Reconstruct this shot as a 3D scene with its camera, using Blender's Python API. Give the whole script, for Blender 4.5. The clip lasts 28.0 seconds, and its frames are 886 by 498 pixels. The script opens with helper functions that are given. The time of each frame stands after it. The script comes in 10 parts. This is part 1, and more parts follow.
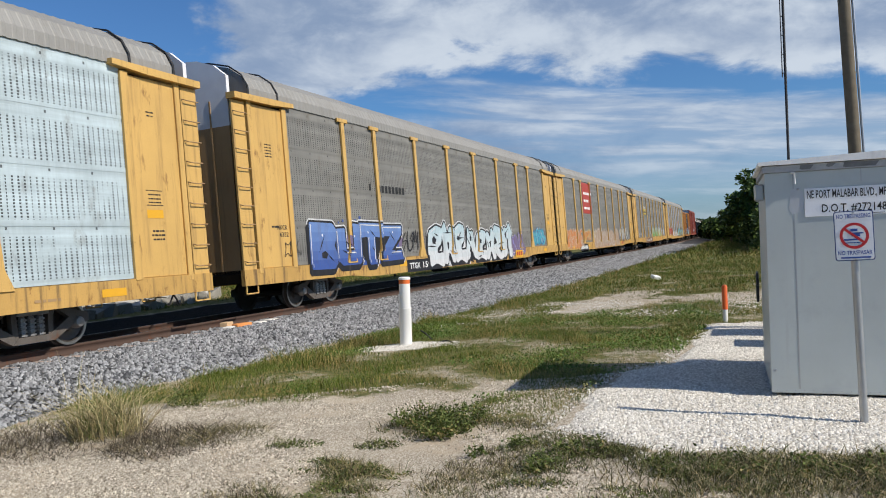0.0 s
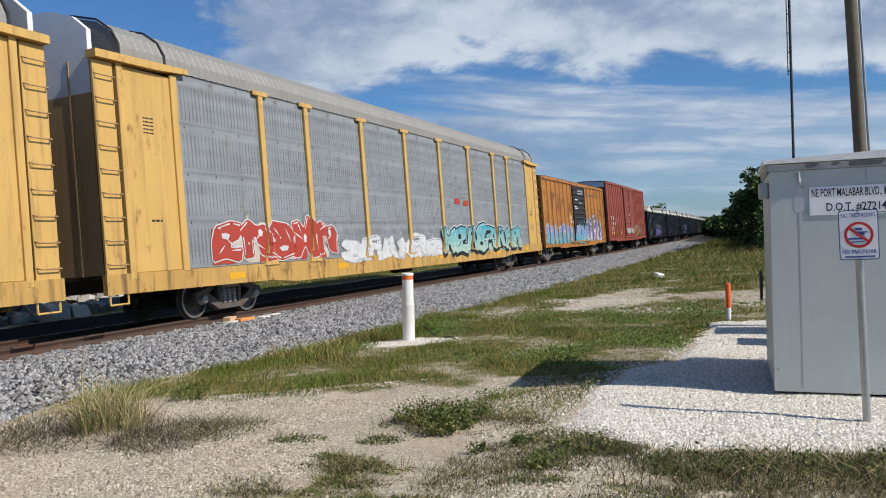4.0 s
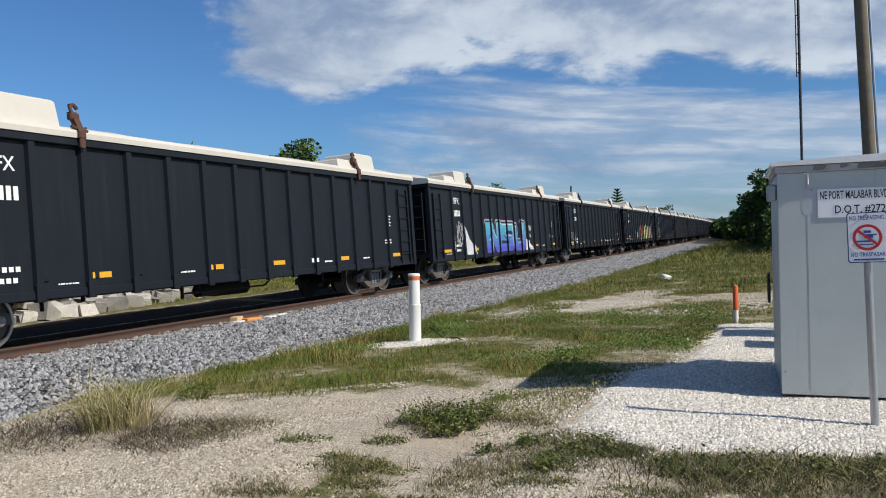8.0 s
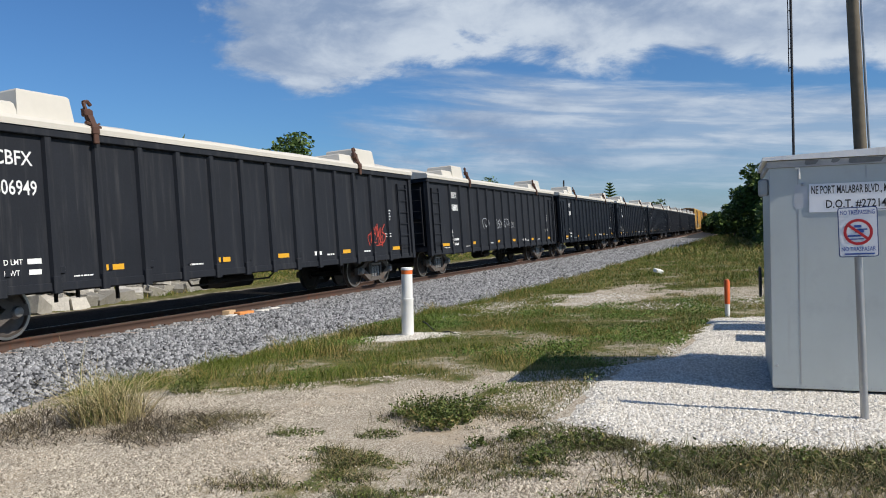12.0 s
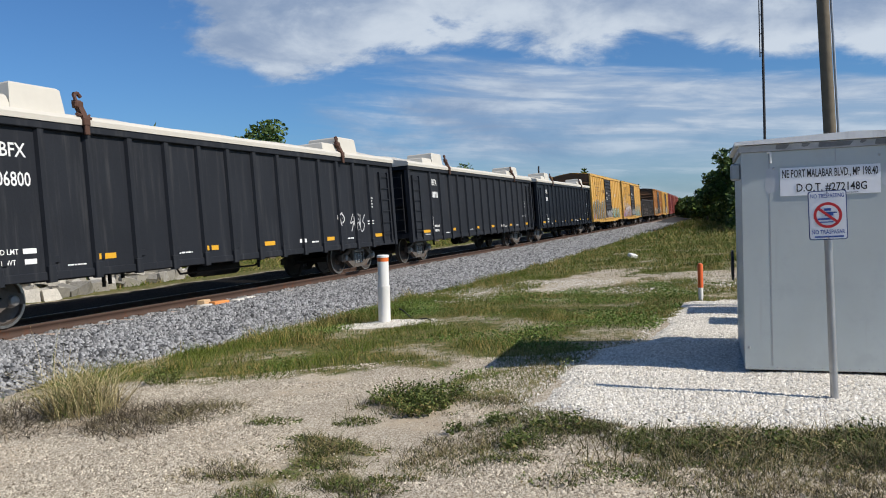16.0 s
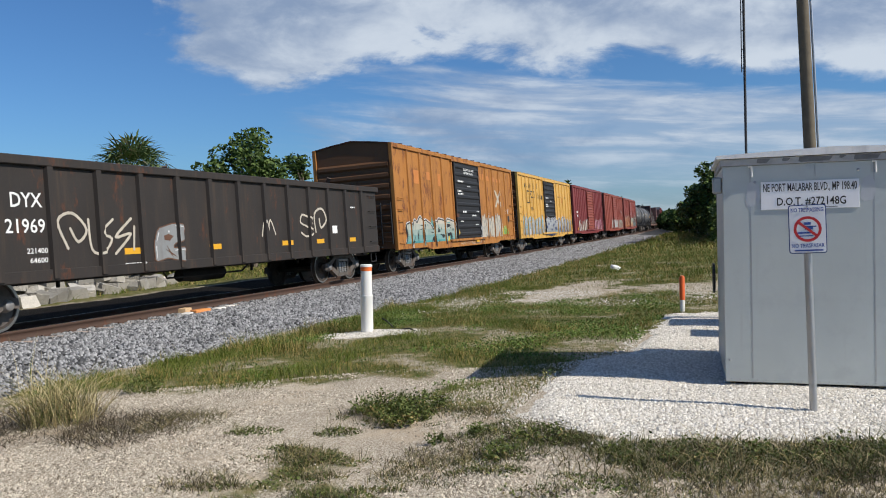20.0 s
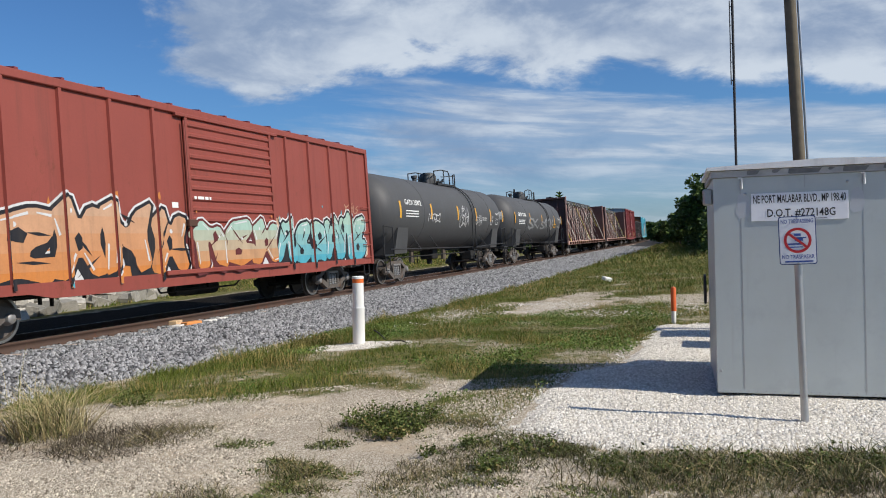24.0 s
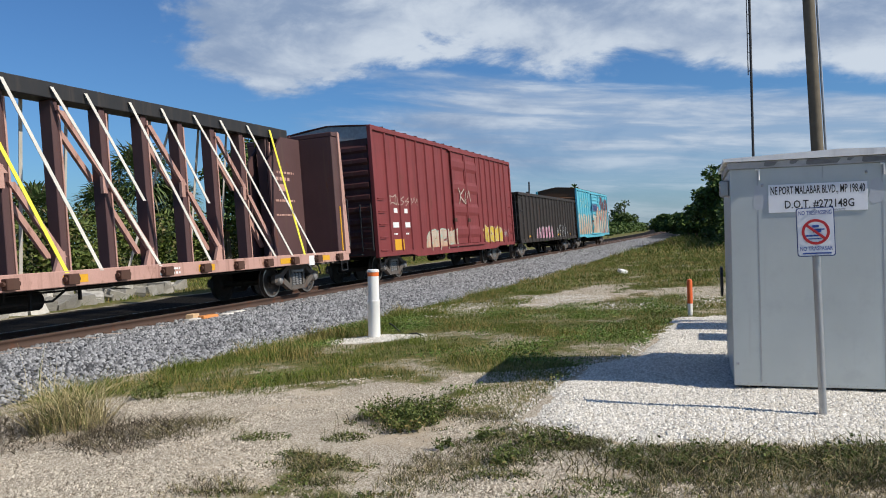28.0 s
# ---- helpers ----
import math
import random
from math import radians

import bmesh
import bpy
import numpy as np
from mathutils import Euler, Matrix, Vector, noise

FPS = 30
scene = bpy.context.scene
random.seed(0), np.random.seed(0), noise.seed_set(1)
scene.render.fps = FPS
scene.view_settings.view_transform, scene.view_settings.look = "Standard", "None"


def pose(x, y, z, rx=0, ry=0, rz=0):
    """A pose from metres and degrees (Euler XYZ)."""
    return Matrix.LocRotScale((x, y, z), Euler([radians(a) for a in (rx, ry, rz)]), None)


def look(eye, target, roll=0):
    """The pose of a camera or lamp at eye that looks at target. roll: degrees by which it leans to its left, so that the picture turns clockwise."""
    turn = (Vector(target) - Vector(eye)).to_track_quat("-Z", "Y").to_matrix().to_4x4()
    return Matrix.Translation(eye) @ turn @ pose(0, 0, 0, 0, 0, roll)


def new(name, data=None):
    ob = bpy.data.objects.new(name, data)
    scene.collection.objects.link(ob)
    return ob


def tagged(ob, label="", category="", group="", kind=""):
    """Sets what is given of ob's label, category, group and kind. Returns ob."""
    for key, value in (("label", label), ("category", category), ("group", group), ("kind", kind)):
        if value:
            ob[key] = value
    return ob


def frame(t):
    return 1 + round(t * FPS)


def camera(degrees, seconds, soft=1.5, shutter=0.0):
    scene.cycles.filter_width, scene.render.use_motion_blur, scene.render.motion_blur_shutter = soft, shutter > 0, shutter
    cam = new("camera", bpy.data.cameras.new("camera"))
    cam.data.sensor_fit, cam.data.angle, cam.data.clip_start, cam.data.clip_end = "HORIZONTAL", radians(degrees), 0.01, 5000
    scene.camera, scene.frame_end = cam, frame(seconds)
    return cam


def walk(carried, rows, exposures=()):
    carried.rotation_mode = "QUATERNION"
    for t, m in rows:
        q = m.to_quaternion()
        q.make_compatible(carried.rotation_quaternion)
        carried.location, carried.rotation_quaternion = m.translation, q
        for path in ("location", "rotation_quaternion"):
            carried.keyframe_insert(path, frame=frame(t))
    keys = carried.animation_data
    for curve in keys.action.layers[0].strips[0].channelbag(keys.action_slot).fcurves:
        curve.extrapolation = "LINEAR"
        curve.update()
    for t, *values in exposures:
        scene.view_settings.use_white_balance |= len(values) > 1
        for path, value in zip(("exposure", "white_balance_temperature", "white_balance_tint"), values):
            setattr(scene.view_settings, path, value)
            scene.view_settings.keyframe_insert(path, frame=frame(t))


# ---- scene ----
# ======== camera: held by hand beside a level crossing, almost still ========
cam = camera(59.2, 28.0, soft=1.0)
EYE = 1.605
PATH = [
    (0, pose(0, 0, EYE, 89.384, 2.285, 2.225)), (0.5, pose(0, 0, EYE, 89.341, 2.223, 2.037)), (1, pose(0, 0, EYE, 89.273, 2.196, 1.980)),
    (1.5, pose(0, 0, EYE, 89.167, 2.078, 2.027)), (2, pose(0, 0, EYE, 89.137, 2.028, 2.088)), (2.5, pose(0, 0, EYE, 89.129, 2.054, 2.170)),
    (3, pose(0, 0, EYE, 89.086, 1.932, 2.264)), (3.5, pose(0, 0, EYE, 89.087, 1.887, 2.375)), (5.5, pose(0, 0, EYE, 89.219, 1.773, 2.800)),
    (6, pose(0, 0, EYE, 89.213, 1.724, 2.909)), (6.5, pose(0, 0, EYE, 89.209, 1.760, 2.989)), (7, pose(0, 0, EYE, 89.209, 1.754, 3.026)),
    (7.5, pose(0, 0, EYE, 89.206, 1.692, 3.033)), (8, pose(0, 0, EYE, 89.188, 1.636, 2.975)), (8.5, pose(0, 0, EYE, 89.155, 1.593, 2.878)),
    (9, pose(0, 0, EYE, 89.103, 1.527, 2.778)), (9.5, pose(0, 0, EYE, 89.055, 1.545, 2.659)), (10, pose(0, 0, EYE, 88.962, 1.528, 2.569)),
    (10.5, pose(0, 0, EYE, 88.860, 1.531, 2.512)), (11, pose(0, 0, EYE, 88.784, 1.581, 2.469)), (11.5, pose(0, 0, EYE, 88.722, 1.549, 2.444)),
    (12, pose(0, 0, EYE, 88.728, 1.550, 2.444)), (12.5, pose(0, 0, EYE, 88.758, 1.742, 2.465)), (14.5, pose(0, 0, EYE, 88.069, 2.139, 1.353)),
    (15, pose(0, 0, EYE, 87.826, 2.178, 1.054)), (15.5, pose(0, 0, EYE, 87.674, 2.102, 0.879)), (16, pose(0, 0, EYE, 87.707, 2.084, 0.663)),
    (16.5, pose(0, 0, EYE, 87.782, 2.011, 0.324)), (17, pose(0, 0, EYE, 87.818, 1.808, -0.080)), (17.5, pose(0, 0, EYE, 87.879, 1.737, -0.443)),
    (18, pose(0, 0, EYE, 87.903, 1.618, -0.603)), (18.5, pose(0, 0, EYE, 87.975, 1.518, -0.537)), (19, pose(0, 0, EYE, 88.076, 1.503, -0.437)),
    (19.5, pose(0, 0, EYE, 88.238, 1.542, -0.421)), (20, pose(0, 0, EYE, 88.413, 1.506, -0.529)), (20.5, pose(0, 0, EYE, 88.597, 1.464, -0.673)),
    (21, pose(0, 0, EYE, 88.789, 1.537, -0.691)), (21.5, pose(0, 0, EYE, 88.948, 1.597, -0.617)), (23.5, pose(0, 0, EYE, 89.233, 1.544, -0.879)),
    (24, pose(0, 0, EYE, 89.255, 1.571, -1.128)), (24.5, pose(0, 0, EYE, 89.189, 1.593, -1.255)), (25, pose(0, 0, EYE, 89.006, 1.574, -1.172)),
    (25.5, pose(0, 0, EYE, 88.855, 1.644, -0.901)), (26, pose(0, 0, EYE, 88.766, 1.683, -0.567)), (26.5, pose(0, 0, EYE, 88.764, 1.777, -0.266)),
    (27, pose(0, 0, EYE, 88.757, 1.677, -0.083)), (27.5, pose(0, 0, EYE, 88.763, 1.684, -0.138)), (28, pose(0, 0, EYE, 88.775, 1.805, -0.039)),
]
walk(cam, PATH)

# ======== daylight: afternoon sun from the right, blue sky with a deck of cloud ========
SUN_FROM = Vector((0.903, -0.430, 0.0)).normalized()
SUN_HIGH = 40.5
SUN_POWER, SKY_POWER, CLOUD_POWER = 4.9, 0.063, 0.86
scene.view_settings.exposure = 0.0

sun = new("sun", bpy.data.lights.new("sun", "SUN"))
sun.data.energy, sun.data.angle, sun.data.color = SUN_POWER, radians(0.5), (1.0, 0.935, 0.84)
sun.matrix_basis = look(SUN_FROM * 60 + Vector((0, 0, 60 * math.tan(radians(SUN_HIGH)))), (0, 0, 0))


def make_sky():
    world = bpy.data.worlds.new("sky")
    scene.world = world
    world.use_nodes = True
    t = world.node_tree
    t.nodes.clear()

    def calc(op, a, b=None, c=None, clamp=False):
        n = t.nodes.new("ShaderNodeMath")
        n.operation, n.use_clamp = op, clamp
        for i, x in enumerate((a, b, c)):
            if x is None:
                continue
            if isinstance(x, (int, float)):
                n.inputs[i].default_value = x
            else:
                t.links.new(x, n.inputs[i])
        return n.outputs[0]

    def ramp(x, a, b):
        n = t.nodes.new("ShaderNodeMapRange")
        n.interpolation_type = "SMOOTHSTEP"
        for i, v in ((1, a), (2, b)):
            if isinstance(v, (int, float)):
                n.inputs[i].default_value = v
            else:
                t.links.new(v, n.inputs[i])
        t.links.new(x, n.inputs[0])
        return n.outputs[0]

    def clouds(vector, scale, detail, rough, distort=0.0):
        n = t.nodes.new("ShaderNodeTexNoise")
        n.inputs["Scale"].default_value, n.inputs["Detail"].default_value = scale, detail
        n.inputs["Roughness"].default_value, n.inputs["Distortion"].default_value = rough, distort
        t.links.new(vector, n.inputs["Vector"])
        return n.outputs["Fac"]

    sky = t.nodes.new("ShaderNodeTexSky")
    sky.sky_type, sky.sun_disc = "NISHITA", False
    sky.sun_elevation, sky.sun_rotation = radians(SUN_HIGH), math.atan2(SUN_FROM.x, SUN_FROM.y)
    sky.air_density, sky.dust_density, sky.ozone_density = 1.0, 0.6, 2.0
    way = t.nodes.new("ShaderNodeTexCoord").outputs["Generated"]
    split = t.nodes.new("ShaderNodeSeparateXYZ")
    t.links.new(way, split.inputs[0])
    x, y, z = split.outputs
    high = calc("ARCSINE", z)
    side = calc("ARCTAN2", x, y)
    # the deck seen in perspective: stretched towards the horizon
    low = calc("ADD", calc("MAXIMUM", z, 0.0), 0.24)
    place = t.nodes.new("ShaderNodeCombineXYZ")
    t.links.new(calc("DIVIDE", x, low), place.inputs[0])
    t.links.new(calc("DIVIDE", y, low), place.inputs[1])
    place.inputs[2].default_value = 3.1
    big = clouds(place.outputs[0], 1.15, 6.0, 0.55, 0.5)
    fine = clouds(place.outputs[0], 3.2, 10.0, 0.60, 0.4)
    shade = clouds(place.outputs[0], 1.9, 6.0, 0.55, 0.6)
    # broken cloud over most of the sky
    edge = t.nodes.new("ShaderNodeMapRange")
    edge.inputs[1].default_value, edge.inputs[2].default_value = 0.10, 0.24
    edge.inputs[3].default_value, edge.inputs[4].default_value = 0.02, -0.40
    t.links.new(high, edge.inputs[0])
    deck = ramp(side, edge.outputs[0], calc("ADD", edge.outputs[0], 0.22))
    deck = calc("MULTIPLY", deck, ramp(side, 1.9, 1.1))
    body = calc("ADD", calc("MULTIPLY", big, 0.5), calc("MULTIPLY", fine, 0.5))
    broken = calc("MULTIPLY", ramp(calc("ADD", body, calc("MULTIPLY", deck, 0.32)), 0.62, 0.86), 0.84)

    def angles(kx, kz, slant=0.0, shift=0.0):
        n = t.nodes.new("ShaderNodeCombineXYZ")
        t.links.new(calc("MULTIPLY", side, kx), n.inputs[0])
        t.links.new(calc("ADD", calc("MULTIPLY", high, kz), calc("MULTIPLY", side, slant)), n.inputs[1])
        n.inputs[2].default_value = shift
        return n.outputs[0]

    def off(x, k):
        return calc("MULTIPLY", calc("SUBTRACT", x, 0.5), k)
    puff = clouds(angles(9.0, 17.0), 1.0, 9.0, 0.60, 0.25)
    swirl = clouds(angles(6.0, 22.0, 2.0, 4.0), 1.0, 8.0, 0.58, 0.4)
    wisp = clouds(angles(5.0, 40.0, 3.0, 8.0), 1.0, 8.0, 0.60, 0.3)
    # the thick bank above: its ragged left end and its sagging lower side
    sag = calc("POWER", 2.718, calc("MULTIPLY", calc("POWER", calc("ABSOLUTE", calc("DIVIDE", calc("ADD", side, 0.21), 0.10)), 2.0), -1.0))
    foot = calc("SUBTRACT", calc("SUBTRACT", 0.212, calc("MULTIPLY", calc("MAXIMUM", side, 0.0), 0.12)), calc("MULTIPLY", sag, 0.042))
    rise = calc("DIVIDE", calc("SUBTRACT", high, foot), 0.020)
    inward = calc("DIVIDE", calc("ADD", side, 0.335), 0.035)
    depth = calc("ADD", calc("MINIMUM", rise, inward), calc("ADD", off(puff, 5.5), off(swirl, 3.0)))
    bank = calc("MULTIPLY", ramp(depth, -0.2, 1.3), ramp(side, 1.9, 1.1))
    # the thin layer below it, in streaks
    left = calc("ADD", calc("MULTIPLY", calc("ABSOLUTE", calc("SUBTRACT", high, 0.120)), 2.0), -0.20)
    under = calc("MINIMUM", calc("DIVIDE", calc("SUBTRACT", calc("SUBTRACT", foot, 0.008), high), 0.012), calc("DIVIDE", calc("SUBTRACT", side, left), 0.09))
    veil = calc("MULTIPLY", ramp(calc("ADD", under, calc("ADD", off(swirl, 4.5), off(wisp, 3.5))), -0.6, 1.8), ramp(side, 1.9, 1.1))
    veil = calc("MULTIPLY", veil, calc("ADD", 0.50, calc("MULTIPLY", ramp(wisp, 0.35, 0.62), 0.36)))
    veil = calc("MULTIPLY", veil, calc("ADD", 0.55, calc("MULTIPLY", ramp(high, 0.03, 0.11), 0.45)))
    shown = calc("MAXIMUM", calc("MULTIPLY", bank, 0.93), veil)
    up = ramp(high, 0.33, 0.46)
    cover = calc("ADD", calc("MULTIPLY", shown, calc("SUBTRACT", 1.0, up)), calc("MULTIPLY", broken, up))
    mix = t.nodes.new("ShaderNodeMixRGB")
    mix.inputs[1].default_value, mix.inputs[2].default_value = (0.30, 0.40, 0.58, 1), (0.74, 0.82, 0.92, 1)
    lit = calc("ADD", calc("MULTIPLY", puff, 0.5), calc("MULTIPLY", shade, 0.5))
    lit = calc("SUBTRACT", calc("ADD", lit, calc("SUBTRACT", calc("MULTIPLY", ramp(side, -0.30, 0.42), 0.14), 0.045)), calc("MULTIPLY", ramp(depth, 0.6, 4.0), 0.085))
    t.links.new(calc("MULTIPLY", ramp(lit, 0.375, 0.59), calc("SUBTRACT", 1.0, calc("MULTIPLY", calc("SUBTRACT", 1.0, bank), calc("SUBTRACT", 0.62, calc("MULTIPLY", ramp(wisp, 0.40, 0.66), 0.5))))), mix.inputs[0])
    blue, white = t.nodes.new("ShaderNodeBackground"), t.nodes.new("ShaderNodeBackground")
    tint = t.nodes.new("ShaderNodeMixRGB")
    tint.blend_type = "MULTIPLY"
    tint.inputs[0].default_value, tint.inputs[2].default_value = 1.0, (0.69, 1.14, 1.66, 1)
    t.links.new(sky.outputs[0], tint.inputs[1])
    t.links.new(tint.outputs[0], blue.inputs[0])
    t.links.new(mix.outputs[0], white.inputs[0])
    blue.inputs[1].default_value, white.inputs[1].default_value = SKY_POWER, CLOUD_POWER
    both = t.nodes.new("ShaderNodeMixShader")
    t.links.new(cover, both.inputs[0])
    t.links.new(blue.outputs[0], both.inputs[1])
    t.links.new(white.outputs[0], both.inputs[2])
    t.links.new(both.outputs[0], t.nodes.new("ShaderNodeOutputWorld").inputs[0])


make_sky()
# ======== small mesh kit ========
class Kit:
    """Collects faces of one mesh."""

    def __init__(self):
        self.v, self.f = [], []

    def face(self, pts):
        n = len(self.v)
        self.v.extend(pts)
        self.f.append(tuple(range(n, n + len(pts))))
        return self

    def hexa(self, p):
        """Eight corners: four below, four above, each anticlockwise from above."""
        n = len(self.v)
        self.v.extend(p)
        for q in ((3, 2, 1, 0), (4, 5, 6, 7), (0, 1, 5, 4), (1, 2, 6, 5), (2, 3, 7, 6), (3, 0, 4, 7)):
            self.f.append(tuple(n + i for i in q))
        return self

    def box(self, x0, x1, y0, y1, z0, z1, c=0.0):
        """A box; c chamfers its edges."""
        x0, x1, y0, y1, z0, z1 = min(x0, x1), max(x0, x1), min(y0, y1), max(y0, y1), min(z0, z1), max(z0, z1)
        if c <= 0:
            return self.hexa([(x0, y0, z0), (x1, y0, z0), (x1, y1, z0), (x0, y1, z0), (x0, y0, z1), (x1, y0, z1), (x1, y1, z1), (x0, y1, z1)])
        c = min(c, (x1 - x0) * 0.45, (y1 - y0) * 0.45, (z1 - z0) * 0.45)
        n, ids = len(self.v), {}
        for i, x in enumerate((x0, x1)):
            for j, y in enumerate((y0, y1)):
                for k, z in enumerate((z0, z1)):
                    sx, sy, sz = (1, -1)[i], (1, -1)[j], (1, -1)[k]
                    for a, q in enumerate(((x, y + sy * c, z + sz * c), (x + sx * c, y, z + sz * c), (x + sx * c, y + sy * c, z))):
                        ids[i, j, k, a] = len(self.v)
                        self.v.append(q)
        I = ids
        for i in (0, 1):
            q = [I[i, 0, 0, 0], I[i, 1, 0, 0], I[i, 1, 1, 0], I[i, 0, 1, 0]]
            self.f.append(tuple(q if i else q[::-1]))
            q = [I[0, i, 0, 1], I[1, i, 0, 1], I[1, i, 1, 1], I[0, i, 1, 1]]
            self.f.append(tuple(q[::-1] if i else q))
            q = [I[0, 0, i, 2], I[1, 0, i, 2], I[1, 1, i, 2], I[0, 1, i, 2]]
            self.f.append(tuple(q if i else q[::-1]))
        for j in (0, 1):
            for k in (0, 1):
                self.f.append((I[0, j, k, 1], I[1, j, k, 1], I[1, j, k, 2], I[0, j, k, 2]))
                self.f.append((I[j, 0, k, 0], I[j, 1, k, 0], I[j, 1, k, 2], I[j, 0, k, 2]))
                self.f.append((I[j, k, 0, 0], I[j, k, 1, 0], I[j, k, 1, 1], I[j, k, 0, 1]))
        for i in (0, 1):
            for j in (0, 1):
                for k in (0, 1):
                    self.f.append((I[i, j, k, 0], I[i, j, k, 1], I[i, j, k, 2]))
        return self

    def tube(self, p, q, r, n=8, r2=None, caps=True):
        p, q = Vector(p), Vector(q)
        r2 = r if r2 is None else r2
        w = (q - p).normalized()
        u = w.orthogonal().normalized()
        v = w.cross(u)
        b = len(self.v)
        for c, rr in ((p, r), (q, r2)):
            for i in range(n):
                a = 2 * math.pi * i / n
                self.v.append(tuple(c + rr * (math.cos(a) * u + math.sin(a) * v)))
        for i in range(n):
            j = (i + 1) % n
            self.f.append((b + i, b + j, b + n + j, b + n + i))
        if caps:
            self.f.append(tuple(b + i for i in range(n))[::-1])
            self.f.append(tuple(b + n + i for i in range(n)))
        return self

    def pipe(self, pts, r, n=6):
        for a, b in zip(pts, pts[1:]):
            self.tube(a, b, r, n)
        return self

    def prism(self, outline, axis, a, b):
        """A flat outline pushed along x, y or z from a to b."""
        def at(p, t):
            return {"x": (t, p[0], p[1]), "y": (p[0], t, p[1]), "z": (p[0], p[1], t)}[axis]
        n, m = len(self.v), len(outline)
        self.v.extend([at(p, a) for p in outline] + [at(p, b) for p in outline])
        for i in range(m):
            j = (i + 1) % m
            self.f.append((n + i, n + j, n + m + j, n + m + i))
        self.f.append(tuple(range(n, n + m))[::-1])
        self.f.append(tuple(range(n + m, n + 2 * m)))
        return self

    def lathe(self, profile, centre, axis="y", n=20):
        """profile: (along, radius) pairs, turned round an axis through centre."""
        b, m = len(self.v), len(profile)
        for i in range(n):
            c, s = math.cos(2 * math.pi * i / n), math.sin(2 * math.pi * i / n)
            for t, r in profile:
                o = {"x": (t, r * c, r * s), "y": (r * c, t, r * s), "z": (r * c, r * s, t)}[axis]
                self.v.append((centre[0] + o[0], centre[1] + o[1], centre[2] + o[2]))
        for i in range(n):
            j = (i + 1) % n
            for k in range(m - 1):
                self.f.append((b + i * m + k, b + j * m + k, b + j * m + k + 1, b + i * m + k + 1))
        return self

    def mesh(self, name, smooth=False):
        me = bpy.data.meshes.new(name)
        me.from_pydata([tuple(p) for p in self.v], [], self.f)
        bm = bmesh.new()
        bm.from_mesh(me)
        if smooth:
            bmesh.ops.remove_doubles(bm, verts=bm.verts, dist=0.0005)
        bmesh.ops.recalc_face_normals(bm, faces=bm.faces)
        if smooth:
            for f in bm.faces:
                f.smooth = True
            for e in bm.edges:
                if len(e.link_faces) == 2 and e.calc_face_angle(0) > 0.6:
                    e.smooth = False
        bm.to_mesh(me)
        bm.free()
        return me


def part(name, kit, material, parent=None, label="", smooth=False, at=None):
    """Links a kit, or a mesh that other parts share, as one mesh object under a thing or a part."""
    me = kit.mesh(name, smooth) if isinstance(kit, Kit) else kit
    if material and not me.materials:
        me.materials.append(material)
    ob = new(name, me)
    ob.parent = parent
    if at:
        ob.matrix_basis = at
    if label:
        ob["label"] = label
    return ob


SHARED = {}


def shared(key, build, smooth=False):
    if key not in SHARED:
        SHARED[key] = build().mesh(key, smooth)
    return SHARED[key]


def thing(name, label, category, group="", kind="", at=None):
    ob = new(name)
    ob.empty_display_size = 0.3
    if at:
        ob.matrix_basis = at
    return tagged(ob, label, category, group, kind)


# ======== the line of the track: one long left-hand curve, banked inwards ========
HEADING, FROM_EYE, BEND, BANK = 0.36287, 12.244, 1 / 3612.0, 0.0472
ALONG0 = Vector((math.sin(HEADING), math.cos(HEADING), 0))
LEFT0 = Vector((-math.cos(HEADING), math.sin(HEADING), 0))


def on_line(s, u=0.0, z=0.0):
    """A point s metres along the track, u metres to its right (towards the eye), at height z."""
    a = BEND * s
    left = LEFT0 * math.cos(a) - ALONG0 * math.sin(a)
    p = LEFT0 * FROM_EYE + ALONG0 * (math.sin(a) / BEND) + LEFT0 * ((1 - math.cos(a)) / BEND) - left * u
    return Vector((p.x, p.y, z))


def line_pose(s):
    """Where a vehicle's middle stands s metres along: x ahead along the track, y to the left, leaning with the bank."""
    a = BEND * s
    tangent = ALONG0 * math.cos(a) + LEFT0 * math.sin(a)
    turn = math.atan2(tangent.y, tangent.x)
    return Matrix.Translation(on_line(s)) @ Matrix.Rotation(turn, 4, "Z") @ Matrix.Rotation(-BANK, 4, "X")


def banked(s, u, w):
    return line_pose(s) @ Vector((0, -u, w))


def beside(x, y):
    """How far right of the track, and how far along it, a place lies."""
    c = LEFT0 * (FROM_EYE + 1 / BEND)
    v = Vector((x, y, 0)) - c
    return v.length - 1 / BEND, math.atan2(v.dot(ALONG0), -v.dot(LEFT0)) / BEND


def step(a, b, x):
    t = min(1.0, max(0.0, (x - a) / (b - a)))
    return t * t * (3 - 2 * t)


